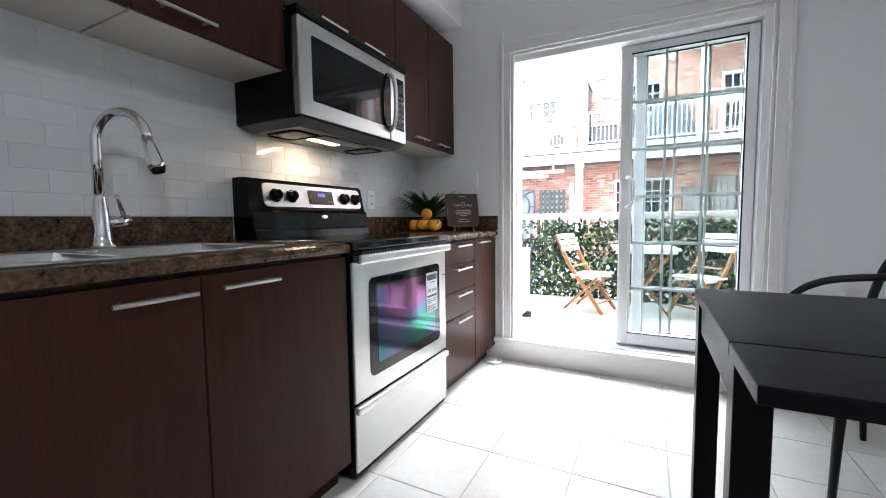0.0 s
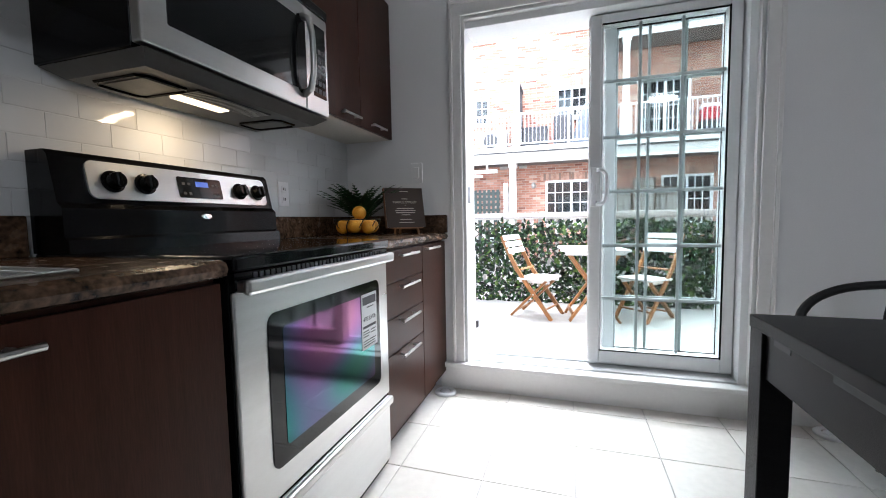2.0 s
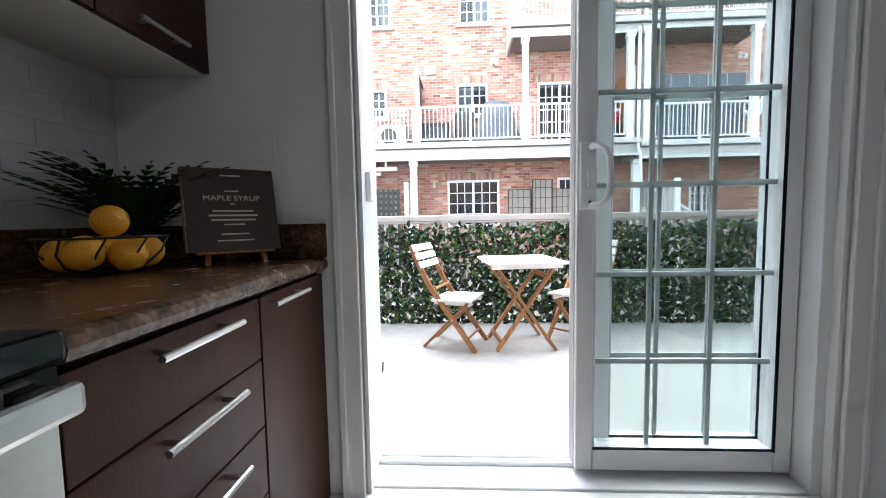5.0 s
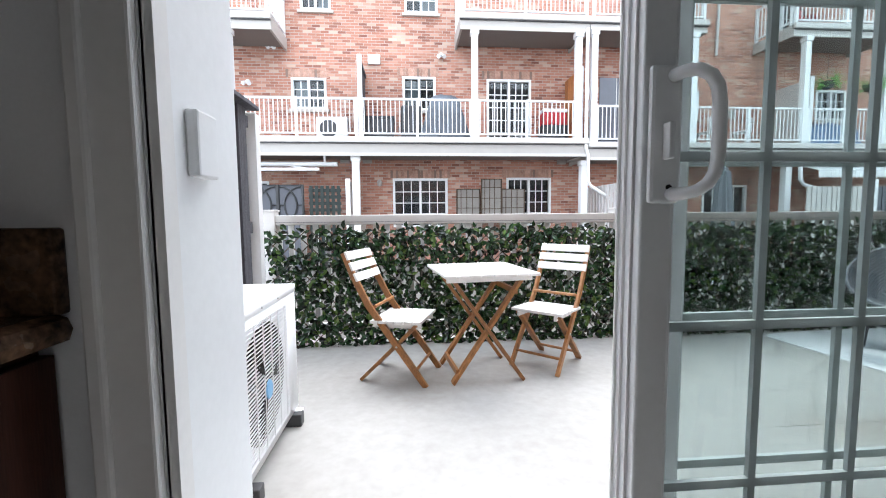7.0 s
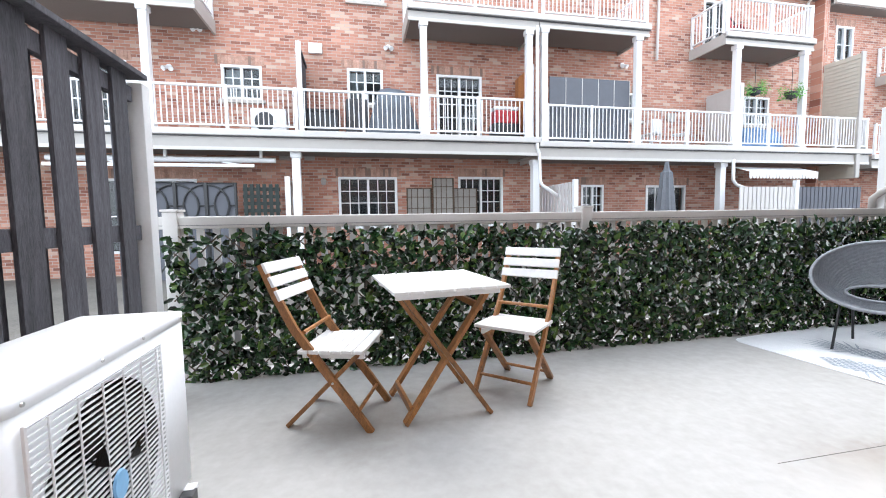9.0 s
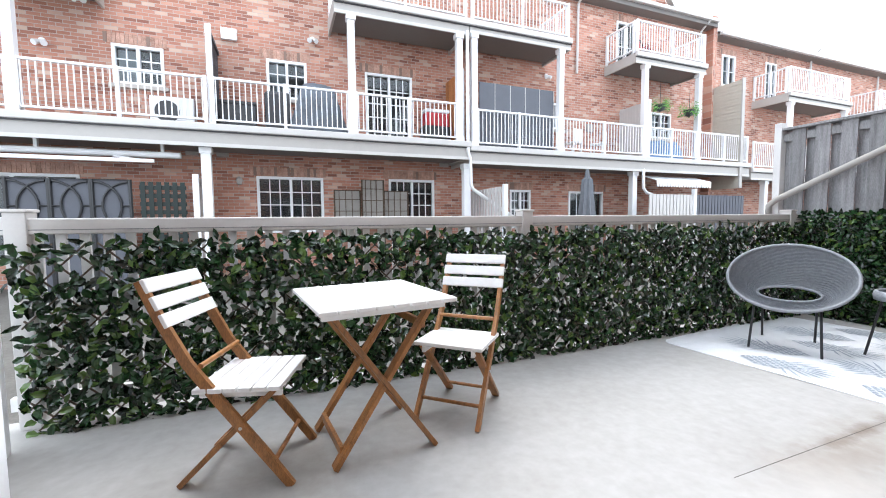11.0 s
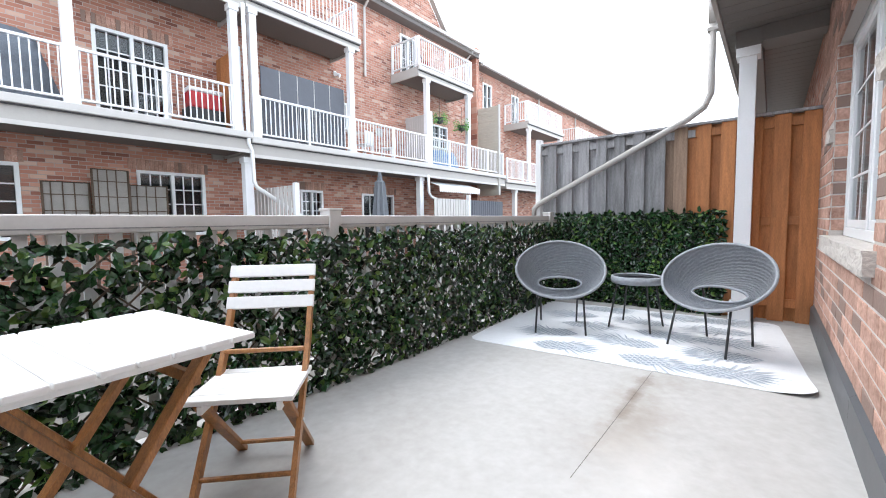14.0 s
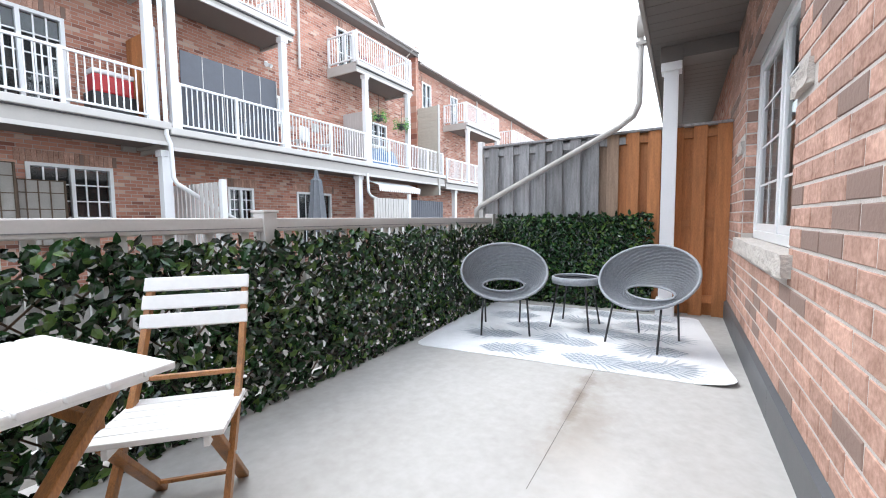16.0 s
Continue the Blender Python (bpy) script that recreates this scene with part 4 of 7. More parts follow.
for k in range(54):
    a, L, lift = rnd.uniform(0, math.tau), rnd.uniform(0.20, 0.33), rnd.uniform(0.75, 1.5)
    a = a if math.sin(a) < 0.55 else -a
    d, prev = Vector((math.cos(a), math.sin(a), 0)), None
    for i in range(13):
        s = i / 12
        p = Vector((0, 0, 0.065)) + d * L * s * math.cos(lift * (1 - 0.3 * s)) + Vector((0, 0, L * s * math.sin(lift) * (1 - 0.32 * s)))
        p.x, p.y = max(p.x, -0.145), min(p.y, 0.13)
        if prev:
            t = (p - prev).normalized()
            side = t.cross(Vector((0, 0, 1))).normalized()
            w = 0.032 * math.sin(math.pi * min(1, s * 0.9 + 0.08))
            for sg in (-1, 1):
                q = p + side * sg * w + t * 0.014 - Vector((0, 0, 0.006))
                q.x, q.y = max(q.x, -0.148), min(q.y, 0.135)
                bm.faces.new([bm.verts.new(v) for v in (prev, prev.lerp(q, 0.6) - t * 0.002, q, p)])
        prev = p
part("fronds", bm, FERN, fern)

easel = thing("book_easel", (-0.315, -0.135, 0.9155), 40, "small wooden table easel", "easel")
bm = beam((-0.07, -0.05, 0), (-0.05, 0.02, 0.2), 0.012, 0.01)
part("leg", bm, ACACIA, easel)
part("leg", beam((0.07, -0.05, 0), (0.05, 0.02, 0.2), 0.012, 0.01), ACACIA, easel)
part("leg", beam((0, 0.09, 0), (0, 0.025, 0.19), 0.012, 0.01), ACACIA, easel)
part("ledge", box(-0.095, -0.06, 0.034, 0.095, -0.025, 0.042, 0.002), ACACIA, easel)
book = thing("cookbook", (-0.315, -0.135, 0.9155), 40, "dark brown hardcover cookbook with pale lettering", "book")
lean = Matrix.Translation((0, -0.054, 0.0425)) @ Matrix.Rotation(radians(-13), 4, "X")
part("cover", merge(bmesh.new(), box(-0.112, 0.0, 0, 0.112, 0.004, 0.262, 0.001), lean), BOOK, book)
part("page_block", merge(bmesh.new(), box(-0.108, 0.0042, 0.003, 0.108, 0.022, 0.258), lean), PAPER, book)
part("spine", merge(bmesh.new(), box(-0.118, 0.0, 0.0, -0.1125, 0.026, 0.262, 0.002), lean), PAGES, book, "lighter wood-look spine")


def lettering(parent, text, m, size, material=INK):
    cu = bpy.data.curves.new("lettering", "FONT")
    cu.body, cu.size, cu.align_x, cu.extrude = text, size, "CENTER", 0.0003
    tmp = bpy.data.objects.new("lettering_source", cu)
    me = bpy.data.meshes.new_from_object(tmp)
    bpy.data.objects.remove(tmp)
    me.materials.clear()
    me.materials.append(material)
    me.transform(m)
    o = new("lettering", me)
    o.parent = parent
    return o


up = lean @ Matrix.Translation((0.0, -0.0006, 0)) @ Matrix.Rotation(radians(90), 4, "X")
lettering(book, "MAPLE SYRUP", up @ Matrix.Translation((0, 0.158, 0)), 0.023)
for w, z, h in ((0.05, 0.236, 0.004), (0.035, 0.186, 0.004), (0.012, 0.145, 0.003), (0.10, 0.122, 0.005), (0.12, 0.108, 0.005), (0.11, 0.094, 0.005), (0.05, 0.080, 0.004), (0.07, 0.05, 0.004), (0.09, 0.03, 0.004)):
    part("print_line", merge(bmesh.new(), box(-w / 2, -0.0008, z, w / 2, -0.0001, z + h), lean), INK, book)

easel.scale = book.scale = (0.98, 1.0, 0.86)
lettering(tag, "498 kWh", Matrix.Translation((RF + 0.0054, -0.98, 0.642)) @ Matrix.Rotation(radians(90), 4, "Z") @ Matrix.Rotation(radians(90), 4, "X"), 0.024, DARKINK)

# floor vents
for x, y in ((-0.10, -0.098), (1.69, -0.075)):
    v = thing("floor_vent", (x, y, 0.0), 0, "round white plastic floor vent", "vent")
    part("flange", lathe([(0.06, 0.0), (0.062, 0.008), (0.055, 0.014), (0.035, 0.015), (0.033, 0.010)], 24), WHITE, v, smooth=True)
    part("cone", lathe([(0.0, 0.018), (0.012, 0.018), (0.026, 0.012), (0.028, 0.006), (0, 0.006)], 20), WHITE, v, smooth=True)

# dining table with a leaf, and chair
tb = thing("dining_table", (-0.024, 0, 0), label="black stained wooden drop-leaf dining table", category="table")
part("tabletop", box(1.012, -1.768, 0.722, 1.95, -1.105, 0.752, 0.003), BLACKW, tb)
part("leaf", box(1.012, -2.0, 0.722, 1.95, -1.771, 0.752, 0.003), BLACKW, tb)
part("apron", box(1.03, -1.70, 0.61, 1.06, -1.15, 0.720, 0.002), BLACKW, tb)
part("apron", box(1.088, -1.12, 0.63, 1.90, -1.10, 0.720, 0.002), BLACKW, tb)
part("apron", box(1.088, -1.74, 0.63, 1.90, -1.72, 0.720, 0.002), BLACKW, tb)
# Thin dark strips paint the shade in the gaps below the tabletop.
for y0, y1 in ((-1.26, -1.19), (-1.70, -1.40)):
    part("slide_slot", box(1.0285, y0, 0.700, 1.034, y1, 0.716), UNLIT, tb, "dark strip for the shaded slot of the extension slide")
for x in (1.022, 1.87):
    for y in (-1.15, -1.765):
        part("leg", box(x, y, 0, x + 0.065, y + 0.065, 0.721, 0.003), BLACKW, tb)

ch = thing("dining_chair", (1.56, -0.655, 0), -73, "black moulded plastic chair with an open looped back", "chair")
bm = bmesh.new()
n = 28
rows = []
for k, (rx, ry, z) in enumerate(((0.0, 0.0, 0.45), (0.17, 0.16, 0.445), (0.225, 0.215, 0.46), (0.235, 0.225, 0.452), (0.22, 0.21, 0.43), (0.15, 0.14, 0.425), (0, 0, 0.425))):
    rows.append([bm.verts.new((0, 0, z))] if rx == 0 else [bm.verts.new((rx * math.cos(a) * (1 - 0.08 * math.cos(2 * a)), ry * math.sin(a), z)) for a in [i * math.tau / n for i in range(n)]])
for A, B in zip(rows, rows[1:]):
    for i in range(n):
        f = [A[i % len(A)], A[(i + 1) % len(A)], B[(i + 1) % len(B)], B[i % len(B)]]
        f = [v for j, v in enumerate(f) if v not in f[:j]]
        bm.faces.new(f)
part("seat", bm, BLACKC, ch, smooth=True)
for x, y, s in ((-0.19, -0.17, (-0.255, -0.235)), (0.19, -0.17, (0.255, -0.235)), (-0.19, 0.16, (-0.26, 0.235)), (0.19, 0.16, (0.26, 0.235))):
    part("leg", tube([(s[0], s[1], 0), ((x + s[0]) / 2, (y + s[1]) / 2, 0.24), (x, y, 0.44)], [0.011, 0.015, 0.02], 10), BLACKC, ch, smooth=True)
loop = [(-0.245, -0.12, 0.45), (-0.29, -0.06, 0.62), (-0.285, 0.06, 0.70), (-0.22, 0.21, 0.73), (-0.08, 0.27, 0.745), (0.08, 0.27, 0.745), (0.22, 0.21, 0.73), (0.285, 0.06, 0.70), (0.29, -0.06, 0.62), (0.245, -0.12, 0.45)]
part("arm_loop", tube(curve_through(loop), 0.016, 10), BLACKC, ch, "black bent arm loop", smooth=True)
part("back_loop", tube(curve_through([(-0.2, 0.15, 0.45), (-0.235, 0.22, 0.66), (-0.225, 0.265, 0.80), (-0.16, 0.28, 0.835), (0.0, 0.275, 0.80), (0.16, 0.28, 0.835), (0.225, 0.265, 0.80), (0.235, 0.22, 0.66), (0.2, 0.15, 0.45)]), 0.016, 10), BLACKC, ch, "black looped back rail", smooth=True)
part("back_loop", tube(curve_through([(-0.1, 0.19, 0.445), (-0.16, 0.255, 0.62), (0.03, 0.285, 0.82), (0.15, 0.27, 0.83)]), 0.015, 10), BLACKC, ch, "black looped back rail", smooth=True)
part("back_loop", tube(curve_through([(0.1, 0.19, 0.445), (0.16, 0.255, 0.62), (-0.03, 0.285, 0.82), (-0.15, 0.27, 0.83)]), 0.015, 10), BLACKC, ch, "black looped back rail", smooth=True)
cl = thing("ceiling_lamp", (1.7, -3.4, 2.505), 0, "round flush ceiling lamp, lit", "lamp")
part("base", lathe([(0, 0.095), (0.17, 0.095), (0.19, 0.06), (0.19, 0.02), (0.18, 0.02), (0.18, 0.05), (0, 0.05)], 24), WHITE, cl)

before_yard = set(bpy.data.objects)
# ---- outside: ground, patio slab, own wall ----
tagged(link("ground", box(-400, 0.45, -0.9, 400, 500, -0.40), GROUND), "bare ground between the two rows of houses", "ground", kind="structure")
bm = box(-1.3, 0.5, -0.38, 6.4, 3.50, PZ)
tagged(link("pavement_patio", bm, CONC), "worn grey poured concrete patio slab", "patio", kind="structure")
tagged(link("trim_slab_joint", box(2.2, 1.570, PZ - 0.02, 6.2, 1.573, PZ + 0.0010), GROUND), "narrow control joint across the concrete slab", "joint", kind="structure")
WALLY = 0.54
HX0, HX1, HZ0, HZ1 = -0.12, 1.62, PZ - 0.05, 2.30
# mortar core of the brick skin
wall_with_hole("wall_brick_core", (-1.25, -0.4), (6.6, 3.4), 0.3855, WALLY + 0.0035, [(HX0, HZ0 + 0.2, HX1, HZ1), (WX0, WZ0 - 0.02, WX1, WZ1)], MORTAR, "pale mortar of the brick house wall")
tagged(link("wall_brick_beyond", box(6.6, 0.2, -0.4, 12.6, WALLY, 3.4), BRICKFAR), "red brick wall of the neighbouring house", "wall", kind="structure")
tagged(link("wall_upper_storey", box(-1.25, 0.2, CEILING + 0.2, 6.6, 0.53, 8.5), MORTAR), "upper wall of the house", "wall", kind="structure")
tagged(link("roof_own_house", box(-1.6, -6.0, 8.5, 8.0, 1.0, 8.7), ROOF), "roof of the house", "roof", kind="structure")
# threshold outside the door
tagged(link("trim_threshold", box(-0.115, 0.40, PZ, 1.60, 0.56, 0.10, 0.006), STONE), "concrete door threshold", "threshold", kind="structure")

# metal flashing along the foot of the wall
fl = thing("wall_flashing", (0, 0, 0), label="dark grey metal flashing along the foot of the brick wall", category="flashing")
for x0, x1 in ((1.63, 3.45), (3.452, 5.3), (5.302, 6.2)):
    bm = bmesh.new()
    pr = [(WALLY - 0.004, PZ), (WALLY + 0.035, PZ), (WALLY + 0.032, 0.06), (WALLY + 0.002, 0.085), (WALLY - 0.004, 0.085)]
    A = [bm.verts.new((x0, *p)) for p in pr]
    B = [bm.verts.new((x1, *p)) for p in pr]
    for i in range(5):
        bm.faces.new((A[i], A[(i + 1) % 5], B[(i + 1) % 5], B[i]))
    bm.faces.new(A)
    bm.faces.new(B)
    bmesh.ops.recalc_face_normals(bm, faces=bm.faces)
    part("sheet", bm, FLASH, fl)

# bedroom window in the brick wall
win = thing("window_1", (0, 0, 0), label="white vinyl casement window with glazing bars", category="window", kind="structure")
fy = 0.455
bm = bmesh.new()
for x0, x1 in ((WX0, WX0 + 0.06), (WX1 - 0.06, WX1)):
    box(x0, fy - 0.06, WZ0, x1, fy, WZ1, 0.004, bm)
box(WX0 + 0.06, fy - 0.06, WZ0, WX1 - 0.06, fy, WZ0 + 0.07, 0.004, bm)
box(WX0 + 0.06, fy - 0.06, WZ1 - 0.07, WX1 - 0.06, fy, WZ1, 0.004, bm)
part("window_frame", bm, VINYL, win)
for s0, s1 in ((WX0 + 0.062, (WX0 + WX1) / 2 - 0.03), ((WX0 + WX1) / 2 + 0.03, WX1 - 0.062)):
    bm = bmesh.new()
    for x0, x1 in ((s0, s0 + 0.055), (s1 - 0.055, s1)):
        box(x0, fy - 0.05, WZ0 + 0.072, x1, fy - 0.012, WZ1 - 0.072, 0.004, bm)
    for z0, z1 in ((WZ0 + 0.072, WZ0 + 0.13), (WZ1 - 0.13, WZ1 - 0.072)):
        box(s0 + 0.055, fy - 0.05, z0, s1 - 0.055, fy - 0.012, z1, 0.004, bm)
    sash = part("sash", bm, VINYL, win)
    p = part("pane", sheet(s0 + 0.05, fy - 0.031, WZ0 + 0.125, s1 - 0.05, WZ1 - 0.125, 1), GLASS, sash)
    p.visible_shadow = False
    part("glazing_bar", box((s0 + s1) / 2 - 0.008, fy - 0.029, WZ0 + 0.13, (s0 + s1) / 2 + 0.008, fy - 0.024, WZ1 - 0.13), VINYL, sash)
    for k in (1, 2, 3):
        z = WZ0 + 0.13 + (WZ1 - WZ0 - 0.26) * k / 4
        part("glazing_bar", box(s0 + 0.055, fy - 0.0285, z - 0.008, s1 - 0.055, fy - 0.0245, z + 0.008), VINYL, sash)
part("mullion", box((WX0 + WX1) / 2 - 0.029, fy - 0.058, WZ0 + 0.07, (WX0 + WX1) / 2 + 0.029, fy - 0.004, WZ1 - 0.07, 0.004), VINYL, win)
part("head_flashing", box(WX0 + 0.002, fy + 0.002, WZ1 - 0.012, WX1 - 0.002, WALLY + 0.006, WZ1 - 0.001), FASCIA, win, "dark steel lintel edge")
part("blind", box(WX0 + 0.07, 0.20, WZ0, WX1 - 0.07, 0.22, WZ1 - 0.02), BLIND, win, "pale drawn blind behind the glass")


def rough_stone(name, x0, y0, z0, x1, y1, z1, label, seed, parent=None):
    """A stone block with a chipped face."""
    bm = box(x0, y0, z0, x1, y1, z1)
    L = max(x1 - x0, 0.1)
    bmesh.ops.subdivide_edges(bm, edges=[e for e in bm.edges if abs((e.verts[0].co - e.verts[1].co).x) > 0.05], cuts=int(L / 0.05))
    bmesh.ops.subdivide_edges(bm, edges=[e for e in bm.edges if abs((e.verts[0].co - e.verts[1].co).z) > 0.05], cuts=3)
    for v in bm.verts:
        if v.co.y > y1 - 0.01:
            v.co.y += 0.016 * noise.noise(v.co * 23 + Vector((seed, 0, 0)))
            v.co.z += 0.008 * noise.noise(v.co * 31 + Vector((0, seed, 0)))
    return tagged(link(name, bm, STONE), label, "stone")


rough_stone("stone_sill", WX0 - 0.08, 0.456, WZ0 - 0.12, WX1 + 0.10, WALLY + 0.055, WZ0 - 0.002, "rough-cut pale stone window sill", 3)
rough_stone("stone_block", WX0 - 0.30, WALLY - 0.006, 1.62, WX0 - 0.002, WALLY + 0.03, 1.73, "rough-cut pale stone block beside the window", 5)
rough_stone("stone_block", WX1 + 0.002, WALLY - 0.006, 1.62, WX1 + 0.26, WALLY + 0.03, 1.73, "rough-cut pale stone block beside the window", 9)

# own house: post, beam, soffit and downspout at the far end of the patio
post = thing("porch_post", (6.07, 1.165, PZ), 0, "white boxed porch post with cap and base", "post")
part("shaft", box(-0.075, -0.075, 0.0, 0.075, 0.075, 2.93, 0.004), WHITE, post)
part("cap", box(-0.105, -0.105, 2.84, 0.105, 0.105, 2.935, 0.006), WHITE, post)
part("base", box(-0.1, -0.1, 0.0, 0.1, 0.1, 0.20, 0.006), WHITE, post)
ov = thing("balcony_overhang", (0, 0, 0), label="underside of a balcony with greige soffit boards", category="balcony")
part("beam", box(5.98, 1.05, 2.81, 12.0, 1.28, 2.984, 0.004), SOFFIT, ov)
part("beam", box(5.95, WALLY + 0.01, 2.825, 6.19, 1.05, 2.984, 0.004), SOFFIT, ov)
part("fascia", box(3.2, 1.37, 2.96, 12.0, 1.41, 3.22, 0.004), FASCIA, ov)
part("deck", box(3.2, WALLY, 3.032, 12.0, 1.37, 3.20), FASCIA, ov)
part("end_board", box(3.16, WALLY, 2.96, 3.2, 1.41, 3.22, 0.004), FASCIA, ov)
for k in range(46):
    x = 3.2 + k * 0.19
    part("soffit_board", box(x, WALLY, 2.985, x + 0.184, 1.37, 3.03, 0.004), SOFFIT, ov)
ds = thing("downspout", (0, 0, 0), label="white metal downspout sloping down along the fence", category="downspout")
part("pipe", tube([(6.10, 1.50, 3.6), (6.10, 1.50, 2.42), (6.10, 1.56, 2.28), (6.11, 1.72, 2.17), (6.12, 3.62, 1.25), (6.12, 3.70, 1.18), (6.12, 3.70, 1.05)], 0.036, 12), FASCIA, ds, smooth=True)
part("bracket", box(6.055, 1.40, 3.10, 6.145, 1.55, 3.14, 0.004), FASCIA, ds)
part("elbow", tube([(6.10, 1.50, 3.2), (6.06, 1.5, 3.3), (6.02, 1.5, 3.42)], 0.046, 10), FASCIA, ds, smooth=True)

# tall board fences at both ends of the patio


def board_fence(name, x, y0, y1, ztop, mats, label, side=1, w=0.14, gap=0.10):
    f = thing(name, (0, 0, 0), label=label, category="fence")
    L = y1 - y0
    n = int(L / (w + gap) + 0.5)
    step = L / n
    for k in range(n):
        ya = y0 + k * step
        m = mats((ya + step / 2 - y0) / L)
        part("board", box(x - side * 0.0, ya, PZ - 0.1, x - side * 0.02, ya + w, ztop - 0.03, 0.002), m, f)
        part("board", box(x + side * 0.05, ya + step * 0.5 - 0.0, PZ - 0.1, x + side * 0.07, ya + step * 0.5 + w, ztop - 0.03, 0.002), m, f)
    for z in (ztop - 0.16, PZ + 1.05, PZ + 0.15):
        for s0, s1 in ((0, 0.36), (0.36, 1)):
            part("rail", box(x + side * 0.001, y0 + L * s0, z, x + side * 0.049, y0 + L * s1, z + 0.09, 0.003), mats(s0 + 0.2), f)
    part("cap", box(x - 0.05, y0, ztop - 0.03, x + 0.09, y1, ztop, 0.004), mats(0.9), f)
    return f


side_fence = board_fence("board_fence", 6.22, 0.55, 3.62, 2.13, lambda s: CEDAR if s < 0.36 else FADED if s < 0.5 else GREYL, "tall wooden board fence, orange cedar fading to grey")
part("end_post", box(6.17, 3.62, PZ, 6.27, 3.70, 2.20, 0.004), PICKET, side_fence, "pale end post")
left_fence = board_fence("board_fence", -1.0, 0.56, 2.98, 1.92, lambda s: GREYW, "tall weathered grey wooden board fence with gaps", side=-1, w=0.14, gap=0.095)
part("end_post", box(-1.06, 2.99, PZ, -0.95, 3.08, 1.88, 0.004), PICKET, left_fence, "pale end post")

# low vinyl fence round the patio
FY = 3.42
gf = thing("patio_fence", (0, 0, 0), label="low greige vinyl fence with white pickets", category="fence")
part("top_rail", box(-1.1, FY - 0.045, 0.975, 6.2, FY + 0.045, 1.066, 0.008), FENCEV, gf, "greige vinyl cap rail")
# Raised grey strip paints a shadow line on the cap rail.
part("rail_groove", box(-1.1, FY - 0.0475, 0.998, 6.2, FY - 0.0445, 1.004), GREYL, gf, "grey strip painting a shadow line along the cap rail")
part("bottom_rail", box(-1.1, FY - 0.02, PZ + 0.10, 6.2, FY + 0.02, PZ + 0.18, 0.004), PICKET, gf)
for x in (-1.0, 2.30, 6.0):
    pst = part("post", box(x - 0.05, FY - 0.06, PZ, x + 0.05, FY + 0.06, 1.10, 0.005), FENCEV, gf)
    part("post_cap", box(x - 0.06, FY - 0.068, 1.10, x + 0.06, FY + 0.068, 1.118, 0.004), FENCEV, pst)
pk = box(-0.024, -0.012, PZ + 0.18, 0.024, 0.012, 0.975)
first = None
for k in range(64):
    x = -1.0 + 0.11 * (k + 0.6)
    if first is None:
        first = part("picket", pk, PICKET, gf)
        first.location = (x, FY, 0)
    else:
        o = new("picket", first.data)
        o.parent, o.location = gf, (x, FY, 0)

# leafy screen: trellis laths and many leaves
rnd = random.Random(11)


def hedge(name, origin, along, out, length, z0, z1, count, label, thin=0.0):
    """A trellis screen of artificial leaves hung on a fence. along and out: its directions in plan."""
    org, al, ou = Vector(origin), Vector(along), Vector(out)
    h = thing(name, (0, 0, 0), label=label, category="hedge")
    bm = bmesh.new()
    H = z1 - z0
    s = -H
    while s < length:
        for sg in (1, -1):
            a0, a1 = max(0.0, s), min(length, s + H)
            if a1 - a0 > 0.05:
                za, zb = (a0 - s, a1 - s) if sg > 0 else (H - (a0 - s), H - (a1 - s))
                beam(org + al * a0 + Vector((0, 0, z0 + za)) + ou * 0.012 * sg, org + al * a1 + Vector((0, 0, z0 + zb)) + ou * 0.012 * sg, 0.009, 0.007, up=ou, bm=bm)
        s += 0.155
    part("trellis", bm, TRELLIS, h, "thin brown willow laths")
    verts, faces = [], []
    for i in range(count):
        a, z = rnd.uniform(0, length), rnd.uniform(z0 - 0.02, z1 + 0.015)
        dens = 0.55 + 0.6 * noise.noise(Vector((a * 2.2, z * 2.6, 3.1 + len(name)))) - thin * max(0, 1 - a / 2.6) * 0.35
        if rnd.random() > 0.60 + dens * 0.5:
            continue
        p = org + al * a + Vector((0, 0, z)) + ou * rnd.uniform(0.005, 0.07)
        L, w = rnd.uniform(0.05, 0.09), rnd.uniform(0.014, 0.025)
        ang = rnd.uniform(0, math.tau)
        d = (al * math.cos(ang) + Vector((0, 0, math.sin(ang) - 0.25)) + ou * rnd.uniform(-0.1, 0.75)).normalized()
        side = d.cross(ou + Vector((rnd.uniform(-0.6, 0.6), rnd.uniform(-0.6, 0.6), rnd.uniform(-0.2, 0.9)))).normalized()
        nrm = side.cross(d).normalized()
        b = len(verts)
        fold = nrm * w * 0.45
        verts += [p, p + d * L * 0.35 + side * w + fold, p + d * L * 0.75 + side * w * 0.75 + fold, p + d * L - nrm * 0.008, p + d * L * 0.75 - side * w * 0.75 + fold, p + d * L * 0.35 - side * w + fold, p + d * L * 0.5]
        faces += [(b, b + 1, b + 6), (b + 1, b + 2, b + 6), (b + 2, b + 3, b + 6), (b + 3, b + 4, b + 6), (b + 4, b + 5, b + 6), (b + 5, b, b + 6)]
    me = bpy.data.meshes.new("leaves")
    me.from_pydata([tuple(v) for v in verts], [], faces)
    me.materials.append(LEAF)
    o = new("leaves", me)
    o.parent = h
    tagged(o, "dark green glossy artificial leaves", kind="stuff")
    return h


hedge("leaf_screen", (-0.98, FY - 0.10, 0), (1, 0, 0), (0, -1, 0), 7.0, PZ + 0.01, 0.925, 11200, "dark green artificial ivy screen along the low fence", 1.0)
hedge("leaf_screen", (6.19, 3.34, 0), (0, -1, 0), (-1, 0, 0), 2.0, PZ + 0.03, 1.06, 6500, "dark green artificial ivy screen against the board fence")

